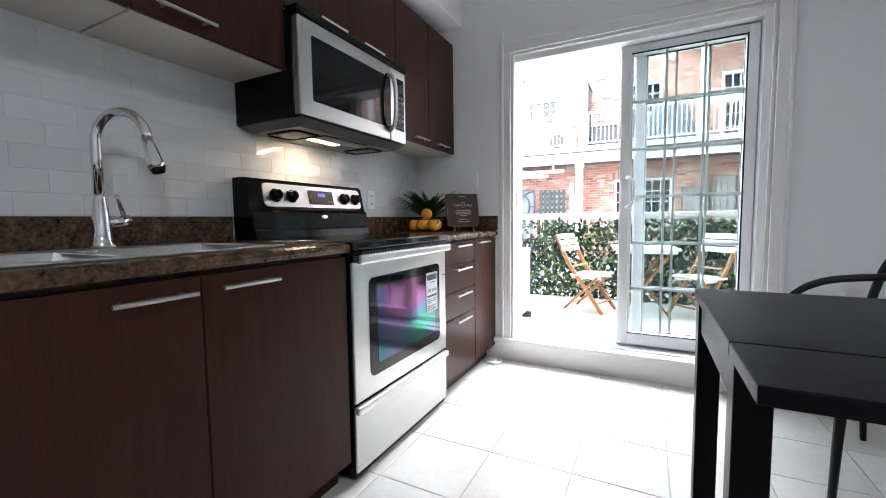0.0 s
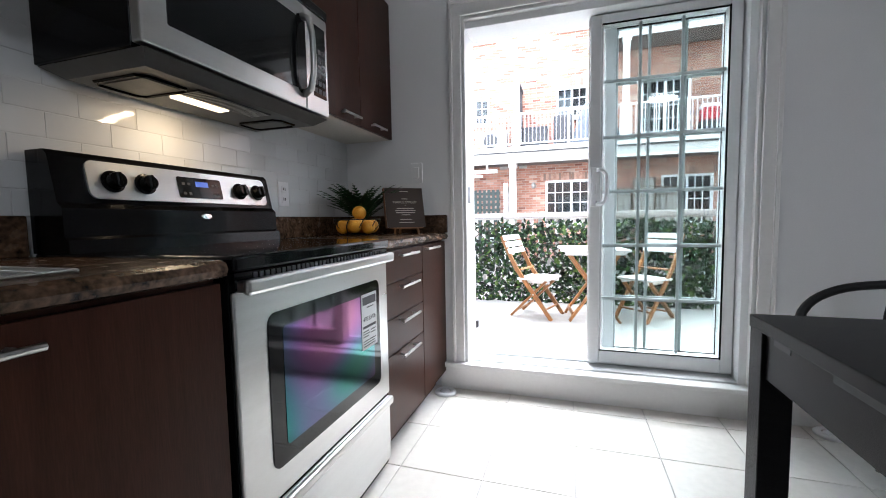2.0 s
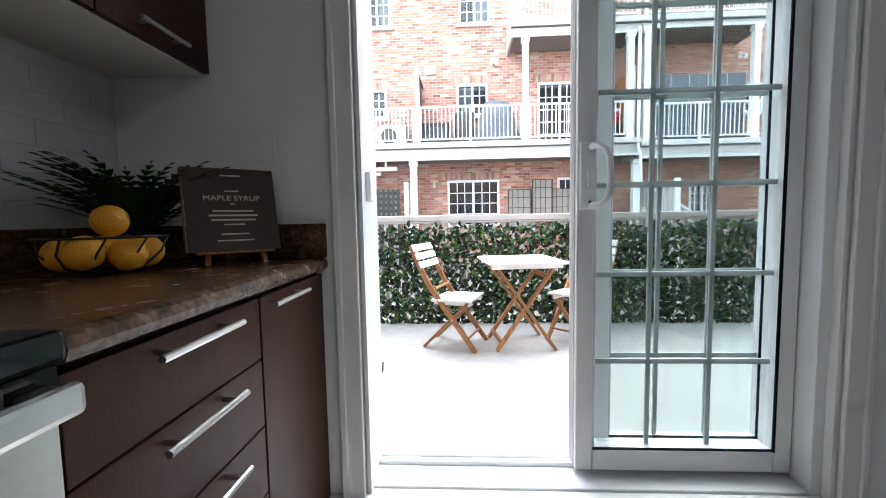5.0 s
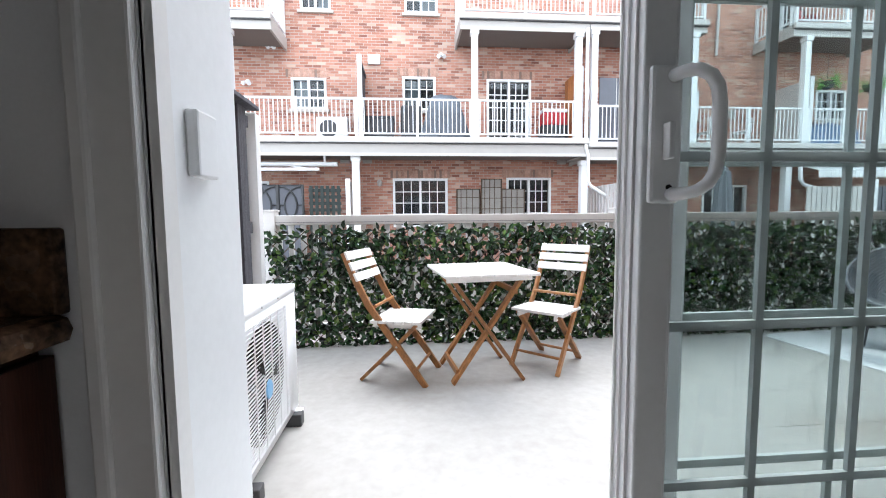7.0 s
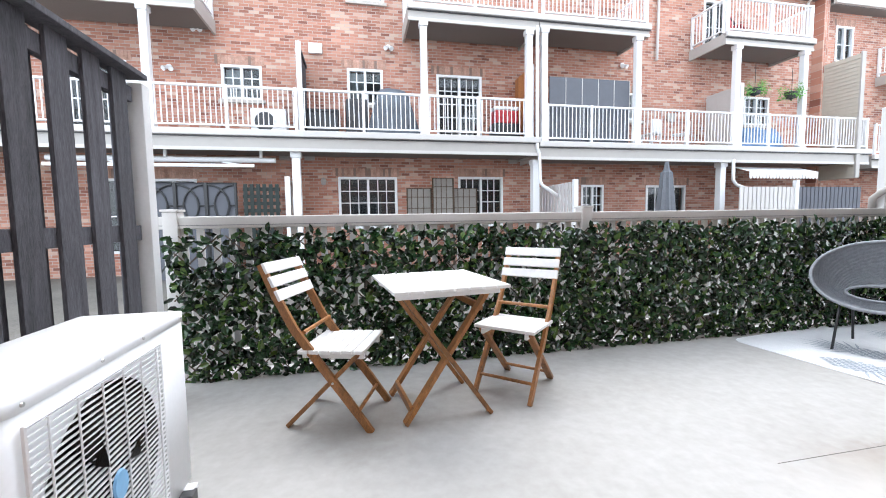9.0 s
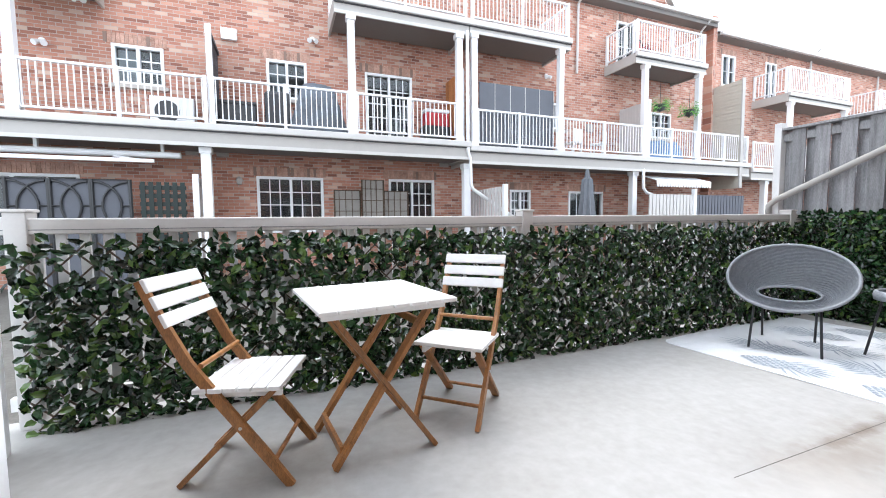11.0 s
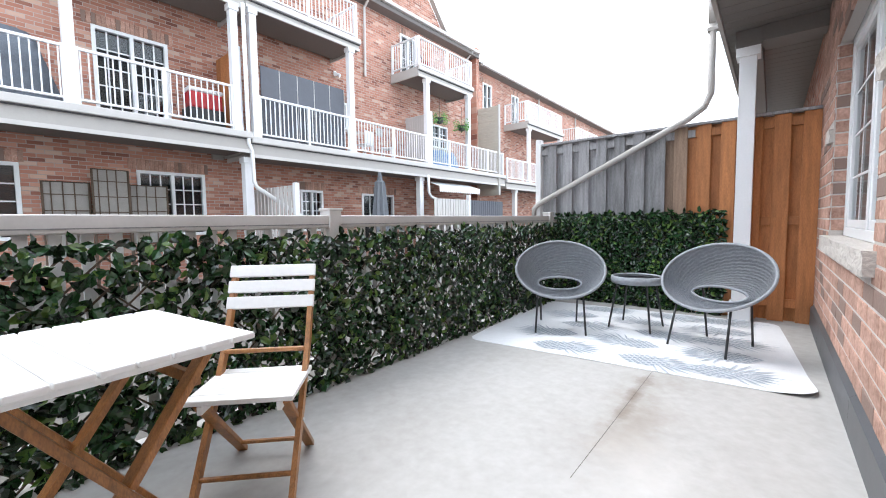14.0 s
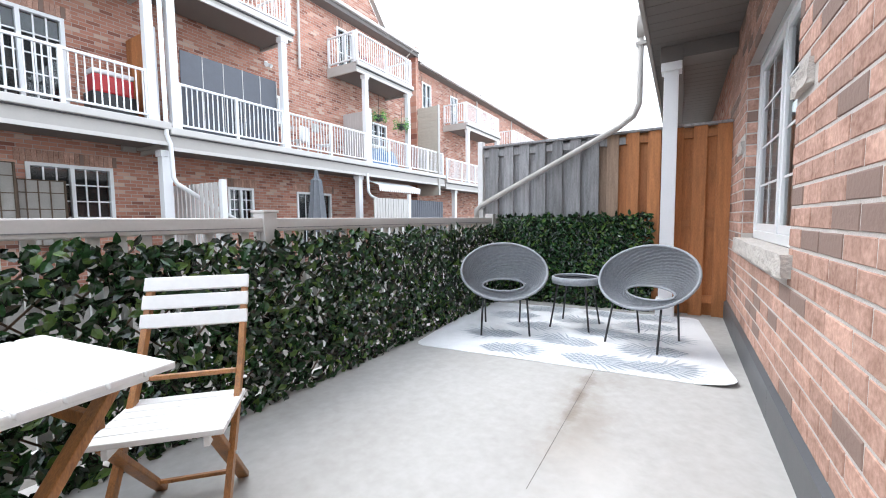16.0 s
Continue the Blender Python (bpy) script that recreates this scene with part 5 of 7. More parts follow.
# outdoor air conditioner
ac = thing("air_conditioner", (-0.58, 1.525, PZ), 0, "white outdoor air conditioner unit with round fan grille", "air conditioner")
AL, AD, AH = 0.44, 0.18, 0.79
bm = bmesh.new()
pts = []
for cx, cy, a0 in ((AD - 0.05, AL - 0.012, 0), (-AD + 0.012, AL - 0.012, 90), (-AD + 0.012, -AL + 0.012, 180), (AD - 0.09, -AL + 0.09, 270)):
    r = {0: 0.012, 90: 0.012, 180: 0.012, 270: 0.05}[a0]
    cx = AD - r if a0 in (0, 270) else -AD + r
    cy = AL - r if a0 in (0, 90) else -AL + r
    for k in range(7):
        a = radians(a0 + k * 15)
        pts.append((cx + r * math.cos(a), cy + r * math.sin(a)))


def prism(pts, z0, z1, grow=0.0):
    bm = bmesh.new()
    A = [bm.verts.new((x * (1 + grow), y * (1 + grow * 0.4), z0)) for x, y in pts]
    B = [bm.verts.new((x * (1 + grow), y * (1 + grow * 0.4), z1)) for x, y in pts]
    n = len(pts)
    for k in range(n):
        bm.faces.new((A[k], A[(k + 1) % n], B[(k + 1) % n], B[k]))
    bm.faces.new(B)
    bm.faces.new(list(reversed(A)))
    return bm


bm.free()
part("case", prism(pts, 0.07, AH - 0.025), WHITE, ac, smooth=True)
part("lid", prism(pts, AH - 0.04, AH, 0.015), WHITE, ac, "white metal lid", smooth=True)
FX = AD + 0.004
part("fan_opening", box(AD - 0.002, -0.38, 0.14, AD + 0.002, 0.20, 0.71), WHITE, ac)
bm = bmesh.new()
n = 40
A = [bm.verts.new((AD + 0.0035, -0.09 + 0.272 * math.cos(k * math.tau / n), 0.425 + 0.272 * math.sin(k * math.tau / n))) for k in range(n)]
bm.faces.new(A)
part("fan_well", bm, BLACKP, ac, "dark fan well")
for k in range(3):
    a = k * math.tau / 3
    bm = bmesh.new()
    q = [(0.05, -0.35), (0.24, -0.2), (0.245, 0.25), (0.12, 0.35), (0.05, 0.2)]
    bm.faces.new([bm.verts.new((AD + 0.006 + 0.004 * j, -0.09 + r * math.cos(a + s), 0.425 + r * math.sin(a + s))) for j, (r, s) in enumerate(q)])
    part("fan_blade", bm, BLACKP, ac)
gr = part("grille_frame", tube([(AD + 0.012, -0.39, 0.13), (AD + 0.012, 0.21, 0.13), (AD + 0.012, 0.21, 0.72), (AD + 0.012, -0.39, 0.72)], 0.006, 6, True), WHITE, ac, "white wire grille")
for k in range(34):
    z = 0.14 + k * 0.0173
    part("grille_wire", box(AD + 0.011, -0.388, z, AD + 0.017, 0.208, z + 0.0034), WHITE, gr)
for k in range(6):
    y = -0.33 + k * 0.1
    part("grille_stay", tube([(AD + 0.019, y, 0.135), (AD + 0.019, y, 0.715)], 0.0028, 5), WHITE, gr)
bm = lathe([(0, 0), (0.05, 0), (0.045, 0.007), (0, 0.008)], 24)
part("badge", merge(bmesh.new(), bm, Matrix.Translation((AD + 0.020, -0.09, 0.39)) @ Matrix.Rotation(radians(90), 4, "Y") @ Matrix.Diagonal((0.92, 0.72, 1, 1))), BBLUE, ac, "round blue badge")
for y in (-0.3, 0.33):
    part("foot", box(-AD - 0.03, y - 0.03, 0.0, AD + 0.05, y + 0.03, 0.07, 0.006), DARKGREY, ac, "dark mounting foot")
part("foot_bracket", box(AD - 0.03, 0.345, 0.052, AD + 0.04, 0.395, 0.072, 0.004), WHITE, ac)
for y in (-0.38, -0.1, 0.12, 0.41):
    part("screw", lathe([(0, 0.0), (0.006, 0.0), (0.005, 0.004), (0, 0.005)], 8, centre=(0, 0, 0)), STEEL, ac).matrix_basis = pose(AD + 0.006, y, AH - 0.022, 0, 90, 0)

# folding bistro set


def bistro_chair(at, rz, label):
    c = thing("folding_chair", at, rz, label, "chair", "bistro chairs")
    W = 0.19
    for s in (-1, 1):
        y = s * W
        pts = [(0.235, 0.0), (0.11, 0.17), (-0.05, 0.38), (-0.182, 0.56), (-0.285, 0.755), (-0.36, 0.92)]
        bm = bmesh.new()
        rows = []
        for i, (x, z) in enumerate(pts):
            a, b = pts[max(i - 1, 0)], pts[min(i + 1, len(pts) - 1)]
            d = Vector((b[0] - a[0], 0, b[1] - a[1])).normalized()
            nn = Vector((d.z, 0, -d.x)) * (0.022 if 0 < i < 5 else 0.018)
            p = Vector((x, y, z))
            rows.append([bm.verts.new(p + nn + Vector((0, t, 0))) for t in (-0.011, 0.011)] + [bm.verts.new(p - nn + Vector((0, t, 0))) for t in (0.011, -0.011)])
        for A, B in zip(rows, rows[1:]):
            for k in range(4):
                bm.faces.new((A[k], A[(k + 1) % 4], B[(k + 1) % 4], B[k]))
        bm.faces.new(rows[0])
        bm.faces.new(list(reversed(rows[-1])))
        bmesh.ops.recalc_face_normals(bm, faces=bm.faces)
        part("back_leg", bm, ACACIA, c, "long curved acacia leg that carries the back")
        part("front_leg", beam((-0.255, s * (W - 0.026), 0.006), (0.165, s * (W - 0.026), 0.425), 0.024, 0.046, 0.004, up=(0, 1, 0)), ACACIA, c)
        part("bolt", lathe([(0, 0), (0.008, 0), (0.007, 0.004), (0, 0.005)], 10), STEEL, c).matrix_basis = pose(0.028, s * (W + 0.012), 0.272, -90 * s, 0, 0)
    part("stretcher", tube([(0.16, -W + 0.01, 0.11), (0.16, W - 0.01, 0.11)], 0.011, 8), ACACIA, c)
    part("stretcher", tube([(-0.185, -W + 0.03, 0.075), (-0.185, W - 0.03, 0.075)], 0.011, 8), ACACIA, c)
    part("stretcher", tube([(-0.135, -W + 0.01, 0.545), (-0.135, W - 0.01, 0.545)], 0.012, 8), ACACIA, c, "pale round rail")
    for k in range(6):
        x = -0.165 + k * 0.0625
        part("seat_slat", box(x, -0.208, 0.43 + 0.001 * k, x + 0.0575, 0.208, 0.452 + 0.001 * k, 0.004), WHITEW, c, "white painted slat")
    for s in (-1, 1):
        part("seat_rail", box(-0.16, s * 0.150 - 0.010, 0.395, 0.195, s * 0.150 + 0.010, 0.43, 0.003), WHITEW, c, "white painted rail")
    for k in range(3):
        z = 0.745 + k * 0.075
        x = -0.283 - k * 0.033
        t = box(0.0, -0.210, -0.03, 0.018, 0.210, 0.032, 0.004)
        part("back_slat", merge(bmesh.new(), t, Matrix.Translation((x + 0.012, 0, z)) @ Matrix.Rotation(radians(-24), 4, "Y")), WHITEW, c, "white painted slat")
    return c


bistro_chair((0.20, 2.535, PZ), -18, "folding acacia bistro chair with white slats")
bistro_chair((1.345, 2.665, PZ), -134, "folding acacia bistro chair with white slats standing against the leaf screen")
bt = thing("bistro_table", (0.78, 2.55, PZ), 7, "folding acacia bistro table with a white slatted top", "table")
TZ = 0.785
bt.scale = (0.93, 0.95, 1.0)
for k in range(8):
    x = -0.36 + k * 0.09
    part("top_slat", box(x, -0.375, TZ - 0.022, x + 0.0845, 0.375 + 0.004 * (k % 2), TZ, 0.006), WHITEW, bt, "white painted slat")
for y in (-0.27, 0.27):
    part("top_rail", box(-0.33, y - 0.014, TZ - 0.062, 0.33, y + 0.014, TZ - 0.022, 0.004), WHITEW, bt, "white painted rail")
for s in (-1, 1):
    yo, yi = s * 0.245, s * 0.215
    part("leg", beam((0.275, yo, 0.005), (-0.29, yo, TZ - 0.03), 0.026, 0.06, 0.004, up=(0, 1, 0)), ACACIA, bt)
    part("leg", beam((-0.275, yi, 0.005), (0.29, yi, TZ - 0.03), 0.026, 0.06, 0.004, up=(0, 1, 0)), ACACIA, bt)
    part("bolt", lathe([(0, 0), (0.01, 0), (0.008, 0.005), (0, 0.006)], 10), STEEL, bt).matrix_basis = pose(0, s * 0.258, 0.38, -90 * s, 0, 0)
part("stretcher", box(-0.245, -0.21, 0.055, -0.222, 0.21, 0.10, 0.003), ACACIA, bt)
part("stretcher", box(0.205, -0.24, 0.62, 0.23, 0.24, 0.66, 0.003), ACACIA, bt)

# rug with pineapples
RZ = PZ + 0.001
rug = thing("outdoor_rug", (4.83, 2.0, RZ), 5.0, "white flat-woven outdoor rug printed with grey pineapples", "rug")
bm = bmesh.new()
nx, ny = 24, 30
RX, RY = 1.08, 1.27
grid = [[None] * (ny + 1) for _ in range(nx + 1)]
for i in range(nx + 1):
    for j in range(ny + 1):
        x, y = -RX + 2 * RX * i / nx, -RY + 2 * RY * j / ny
        cx, cy = max(0, abs(x) - RX + 0.12), max(0, abs(y) - RY + 0.12)
        q = math.hypot(cx, cy)
        if q > 0.12:
            x -= math.copysign(cx * (1 - 0.12 / q), x)
            y -= math.copysign(cy * (1 - 0.12 / q), y)
        lift = 0.03 * max(0, (-y - RY + 0.25) / 0.25) * max(0, (-x - RX + 0.4) / 0.4)
        z = 0.004 + lift + 0.006 * max(0, noise.noise(Vector((x * 2.3, y * 2.3, 0.5)))) * (1 if abs(x) > RX - 0.2 or abs(y) > RY - 0.2 else 0.3)
        grid[i][j] = bm.verts.new((x, y, z))
for i in range(nx):
    for j in range(ny):
        bm.faces.new((grid[i][j], grid[i + 1][j], grid[i + 1][j + 1], grid[i][j + 1]))
low = {v: bm.verts.new(v.co - Vector((0, 0, 0.004))) for col in grid for v in (col[0], col[-1])} | {v: bm.verts.new(v.co - Vector((0, 0, 0.004))) for v in grid[0][1:-1] + grid[-1][1:-1]}
rim = [grid[i][0] for i in range(nx)] + [grid[nx][j] for j in range(ny)] + [grid[i][ny] for i in range(nx, 0, -1)] + [grid[0][j] for j in range(ny, 0, -1)]
for a, b in zip(rim, rim[1:] + rim[:1]):
    bm.faces.new((a, low[a], low[b], b))
part("cloth", bm, RUGW, rug, "white woven cloth")


def pineapple():
    """Flat print: a body of small lozenges and a crown of blades."""
    bm = bmesh.new()
    for i in range(-5, 6):
        for j in range(-5, 6):
            u, v = (i + j) * 0.027, (i - j) * 0.022
            if (u / 0.165) ** 2 + (v / 0.105) ** 2 < 1:
                a, b = 0.0195, 0.0155
                bm.faces.new([bm.verts.new(p) for p in ((u - a, v, 0), (u, v - b, 0), (u + a, v, 0), (u, v + b, 0))])
    for k in range(11):
        t = radians(-60 + k * 12)
        L = 0.24 - 0.10 * abs(k - 5) / 5 + 0.03 * (k % 2)
        d, s = Vector((math.cos(t), math.sin(t), 0)), Vector((-math.sin(t), math.cos(t), 0))
        o = Vector((0.16 - 0.003 * (k - 5) ** 2, 0.012 * (k - 5), 0))
        bm.faces.new([bm.verts.new(p) for p in (o - s * 0.003, o + d * L * 0.45 - s * 0.010, o + d * L, o + d * L * 0.45 + s * 0.007, o + s * 0.003)])
    return bm


pin = None
for i in range(5):
    for j in range(4):
        x, y = -0.86 + 0.43 * i, -1.08 + 0.72 * j + (0.36 if i % 2 else 0.0)
        turn = 90 if i % 2 else 270
        if y > 0.98:
            continue
        if pin is None:
            pin = part("pineapple_print", pineapple(), RUGG, rug, "grey pineapple motif")
            o = pin
        else:
            o = new("pineapple_print", pin.data)
            o.parent = rug
            o["label"] = "grey pineapple motif"
        o.matrix_basis = pose(x, max(-0.85, y) - (0.12 if turn == 90 else -0.12), 0.0115, 0, 0, turn + 8 * (-1) ** j) @ Matrix.Diagonal((1.12, 1.3, 1, 1))

# wicker bowl chairs and side table


def wicker_chair(at, rz, label):
    c = thing("wicker_chair", at, rz, label, "chair", "wicker bowl chairs")
    bm = bmesh.new()
    n, rows = 72, []
    # rim: a tilted ring; seat opening: a smaller ring low at the front
    tiltm = Matrix.Rotation(radians(50), 4, "Y")
    for k in range(29):
        s = k / 28
        ring = []
        for i in range(n):
            a = i * math.tau / n
            rim_p = tiltm @ Vector((0.352 * math.cos(a), 0.445 * math.sin(a), 0)) + Vector((0.0, 0, 0.63))
            inn = tiltm @ Vector((0.078 * math.cos(a) + 0.075, 0.225 * math.sin(a), -0.17)) + Vector((0.0, 0, 0.63))
            p = rim_p.lerp(inn, s)
            p -= tiltm.to_3x3() @ Vector((0, 0, 0.055 * math.sin(math.pi * s)))
            ring.append(p + 0.0028 * (1 if (i // 2 + k) % 2 else -1) * (tiltm.to_3x3() @ Vector((0, 0, 1))))
        rows.append([bm.verts.new(p) for p in ring])
    for A, B in zip(rows, rows[1:]):
        for i in range(n):
            bm.faces.new((A[i], A[(i + 1) % n], B[(i + 1) % n], B[i]))
    bmesh.ops.solidify(bm, geom=bm.faces[:], thickness=0.012)
    part("shell", bm, WICKER, c, "woven grey wicker bowl with an open back")
    for rad, off, nm in (((0.355, 0.448), Vector((0.0, 0, 0.63)), "rim"),):
        pts = [tiltm @ Vector((rad[0] * math.cos(i * math.tau / 40), rad[1] * math.sin(i * math.tau / 40), 0)) + off for i in range(40)]
        part(nm, tube(pts, 0.014, 8, True), WICKER, c, "wrapped wicker rim", smooth=True)
    pts = [tiltm @ Vector((0.078 * math.cos(i * math.tau / 32) + 0.075, 0.225 * math.sin(i * math.tau / 32), -0.17)) + Vector((0, 0, 0.63)) for i in range(32)]
    part("inner_rim", tube(pts, 0.012, 8, True), WICKER, c, "wrapped wicker edge", smooth=True)
    for x, y, tx, ty, tz in ((0.27, -0.24, 0.17, -0.22, 0.385), (0.27, 0.24, 0.17, 0.22, 0.385), (-0.28, -0.19, -0.19, -0.2, 0.53), (-0.28, 0.19, -0.19, 0.2, 0.53)):
        part("leg", tube([(x, y, 0), (tx, ty, tz)], 0.010, 8), BLACKM, c, "thin black metal leg", smooth=True)
    return c


CW = "round grey wicker bowl chair on thin black metal legs"
wicker_chair((4.54, 2.62, PZ), 205, CW)
wicker_chair((4.73, 1.29, PZ), 158, "grey wicker bowl chair on black metal legs near the porch post")
st = thing("side_table", (5.03, 1.99, PZ), 0, "small round grey wicker side table with glass top", "table")
part("tray", lathe([(0.225, 0.475), (0.245, 0.475), (0.252, 0.51), (0.245, 0.545), (0.23, 0.55), (0.225, 0.535)], 32), WICKER, st, "woven grey rim", smooth=True)
part("glass_top", lathe([(0, 0.51), (0.226, 0.51), (0.226, 0.517), (0, 0.517)], 32), BLACKG, st, "dark glass plate")
for k in range(4):
    a = radians(40 + 90 * k)
    part("leg", tube([(0.29 * math.cos(a), 0.29 * math.sin(a), 0), (0.20 * math.cos(a), 0.20 * math.sin(a), 0.49)], 0.010, 8), BLACKM, st, "thin black metal leg")

# ---- the row of houses opposite ----
BW, BB, GZ = 12.4, 11.0, -0.40        # wall plane, balcony front, ground
holes = []


def far_window(name, x0, x1, z0, z1, kind_, label, cols=4, rows=3):
    w = thing(name, (0, 0, 0), label=label, category="window")
    y = BW
    bm = bmesh.new()
    t = 0.07
    for a, b in ((x0, x0 + t), (x1 - t, x1), ((x0 + x1) / 2 - t / 2, (x0 + x1) / 2 + t / 2)):
        box(a, y - 0.03, z0, b, y + 0.10, z1, 0, bm)
    box(x0 + t, y - 0.029, z0, x1 - t, y + 0.10, z0 + t, 0, bm)
    box(x0 + t, y - 0.029, z1 - t, x1 - t, y + 0.10, z1, 0, bm)
    part("window_frame", bm, VINYL, w)
    mid = (x0 + x1) / 2
    for i, (a, b) in enumerate(((x0 + t, mid - t / 2), (mid + t / 2, x1 - t))):
        p = part("pane", sheet(a, y + 0.06, z0 + t, b, z1 - t), GLASSFAR, w)
        for k in range(1, cols // 2):
            x = a + (b - a) * k / (cols // 2)
            part("glazing_bar", box(x - 0.014, y + 0.035, z0 + t, x + 0.014, y + 0.055, z1 - t), VINYL, p)
        for k in range(1, rows):
            z = z0 + t + (z1 - z0 - 2 * t) * k / rows
            part("glazing_bar", box(a, y + 0.036, z - 0.014, b, y + 0.054, z + 0.014), VINYL, p)
        # Sill windows get one blind; near-black sheets paint the other rooms unlit.
        part("blind", box(a, y + 0.2, z0 + t, b, y + 0.22, z1 - t), BLIND if kind_ and (i + len(label)) % 2 else UNLIT, w, "pale blind or near-black sheet standing in for an unlit room")
    if kind_ == "sill":
        part("window_sill", box(x0 - 0.08, y - 0.09, z0 - 0.09, x1 + 0.08, y, z0 - 0.002, 0.004), STONE, w)
    holes.append((x0, z0, x1, z1))
    # soldier course over the opening
    for k in range(int((x1 - x0 + 0.3) / 0.085)):
        xx = x0 - 0.15 + k * 0.085
        part("soldier_brick", box(xx, y - 0.014, z1 + 0.012, xx + 0.074, y, z1 + 0.25), BRICK, w)
    return w


WL = "white framed window with glazing bars in the brick wall"
far_window("window_2", -3.24, -2.2, 4.36, 5.29, "sill", WL)
far_window("window_3", 0.1, 1.12, 4.36, 5.38, "sill", WL)
far_window("window_4", 2.72, 4.14, 3.25, 5.35, "", "white sliding balcony door with glazing bars", 6, 5)
far_window("window_5", -0.25, 1.47, 0.75, 2.28, "", "white sliding window with glazing bars under the balcony", 6, 4)
far_window("window_6", 3.36, 4.82, 0.75, 2.30, "", "white window with glazing bars partly behind a screen", 6, 4)
far_window("window_7", 7.55, 8.38, 0.75, 2.06, "", WL + " on the ground floor", 4, 4)
far_window("window_8", 10.0, 11.58, 0.05, 2.05, "", "white sliding door behind a closed umbrella", 4, 2)
far_window("window_9", -7.0, -5.5, 3.25, 5.25, "", "white sliding balcony door", 4, 2)
far_window("window_10", 12.1, 13.0, 6.6, 8.35, "", "white balcony door under a gable", 2, 2)
far_window("window_11", 17.9, 18.75, 6.65, 7.95, "sill", WL + " on the top floor", 2, 2)
far_window("window_12", 20.8, 21.6, 6.3, 8.0, "", "white balcony door on the top floor", 2, 2)
far_window("window_13", 9.1, 9.75, 4.2, 5.1, "sill", WL, 2, 3)
far_window("window_14", 13.9, 15.0, 4.2, 5.2, "sill", WL, 4, 3)
far_window("window_15", -2.9, -2.0, 7.25, 8.4, "sill", WL + " on the top floor", 4, 3)
far_window("window_16", 0.2, 1.2, 7.25, 8.4, "sill", WL + " on the top floor", 4, 3)
far_window("window_17", -6.4, -4.0, 0.2, 2.2, "", "white sliding door under an awning", 4, 2)
bw = wall_with_hole("wall_opposite", (-14, GZ), (50, 8.72), BW, BW + 0.35, holes, BRICKFAR, "red brick wall of the row of houses opposite")
# Near-black backing sheet in place of unlit rooms.
tagged(link("wall_opposite_back", box(-14, BW + 0.9, GZ, 50, BW + 1.0, 8.7), UNLIT), "near-black sheet standing in for unlit rooms behind the windows opposite", "wall", kind="structure")
rf = thing("roof_opposite", (0, 0, 0), label="brown shingle roof with pale eaves and a small gable", category="roof", kind="structure")
bm = bmesh.new()
for xa, xb, ze in ((-14, 17.1, 9.0), (17.1, 50, 8.58)):
    bm.faces.new([bm.verts.new(p) for p in ((xa, BW - 0.45, ze), (xb, BW - 0.45, ze), (xb, BW + 4, ze + 2.0), (xa, BW + 4, ze + 2.0))])
bmesh.ops.solidify(bm, geom=bm.faces[:], thickness=0.12)
part("shingles", bm, ROOF, rf)
part("gutter", box(-14, BW - 0.57, 8.86, 16.95, BW - 0.44, 8.99, 0.02), FENCEV, rf, "greige gutter")
part("gutter", box(17.10, BW - 0.57, 8.44, 50, BW - 0.44, 8.57, 0.02), FENCEV, rf, "greige gutter")
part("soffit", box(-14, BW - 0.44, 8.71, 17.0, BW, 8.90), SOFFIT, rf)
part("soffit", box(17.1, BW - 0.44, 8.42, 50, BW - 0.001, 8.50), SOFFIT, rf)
bm = bmesh.new()
g = [bm.verts.new((x, y, z)) for y in (BW - 0.12, BW + 2.0) for x, z in ((11.2, 8.9), (14.9, 8.9), (13.05, 10.9))]
for f in ((0, 1, 2), (5, 4, 3), (0, 3, 4, 1), (1, 4, 5, 2), (2, 5, 3, 0)):
    bm.faces.new([g[i] for i in f])
part("gable", bm, BRICKFAR, rf, "brick gable")
for xa, xb in ((11.0, 13.05), (15.1, 13.05)):
    part("barge_board", beam((xa, BW - 0.2, 8.75), (xb, BW - 0.2, 11.05), 0.05, 0.2, up=(0, 1, 0)), FASCIA, rf)
part("party_wall", box(16.86, BW - 0.35, GZ, 17.1, BW, 9.2), BRICKSIDE, rf, "brick pier between houses")
for x in (10.25, 16.4, 24.0, 30.0):
    part("downpipe", tube([(x, BW - 0.5, 8.86), (x, BW - 0.12, 8.55), (x, BW - 0.08, 6.2)], 0.045, 8), FENCEV, rf, "greige downpipe")

picket_mesh = None


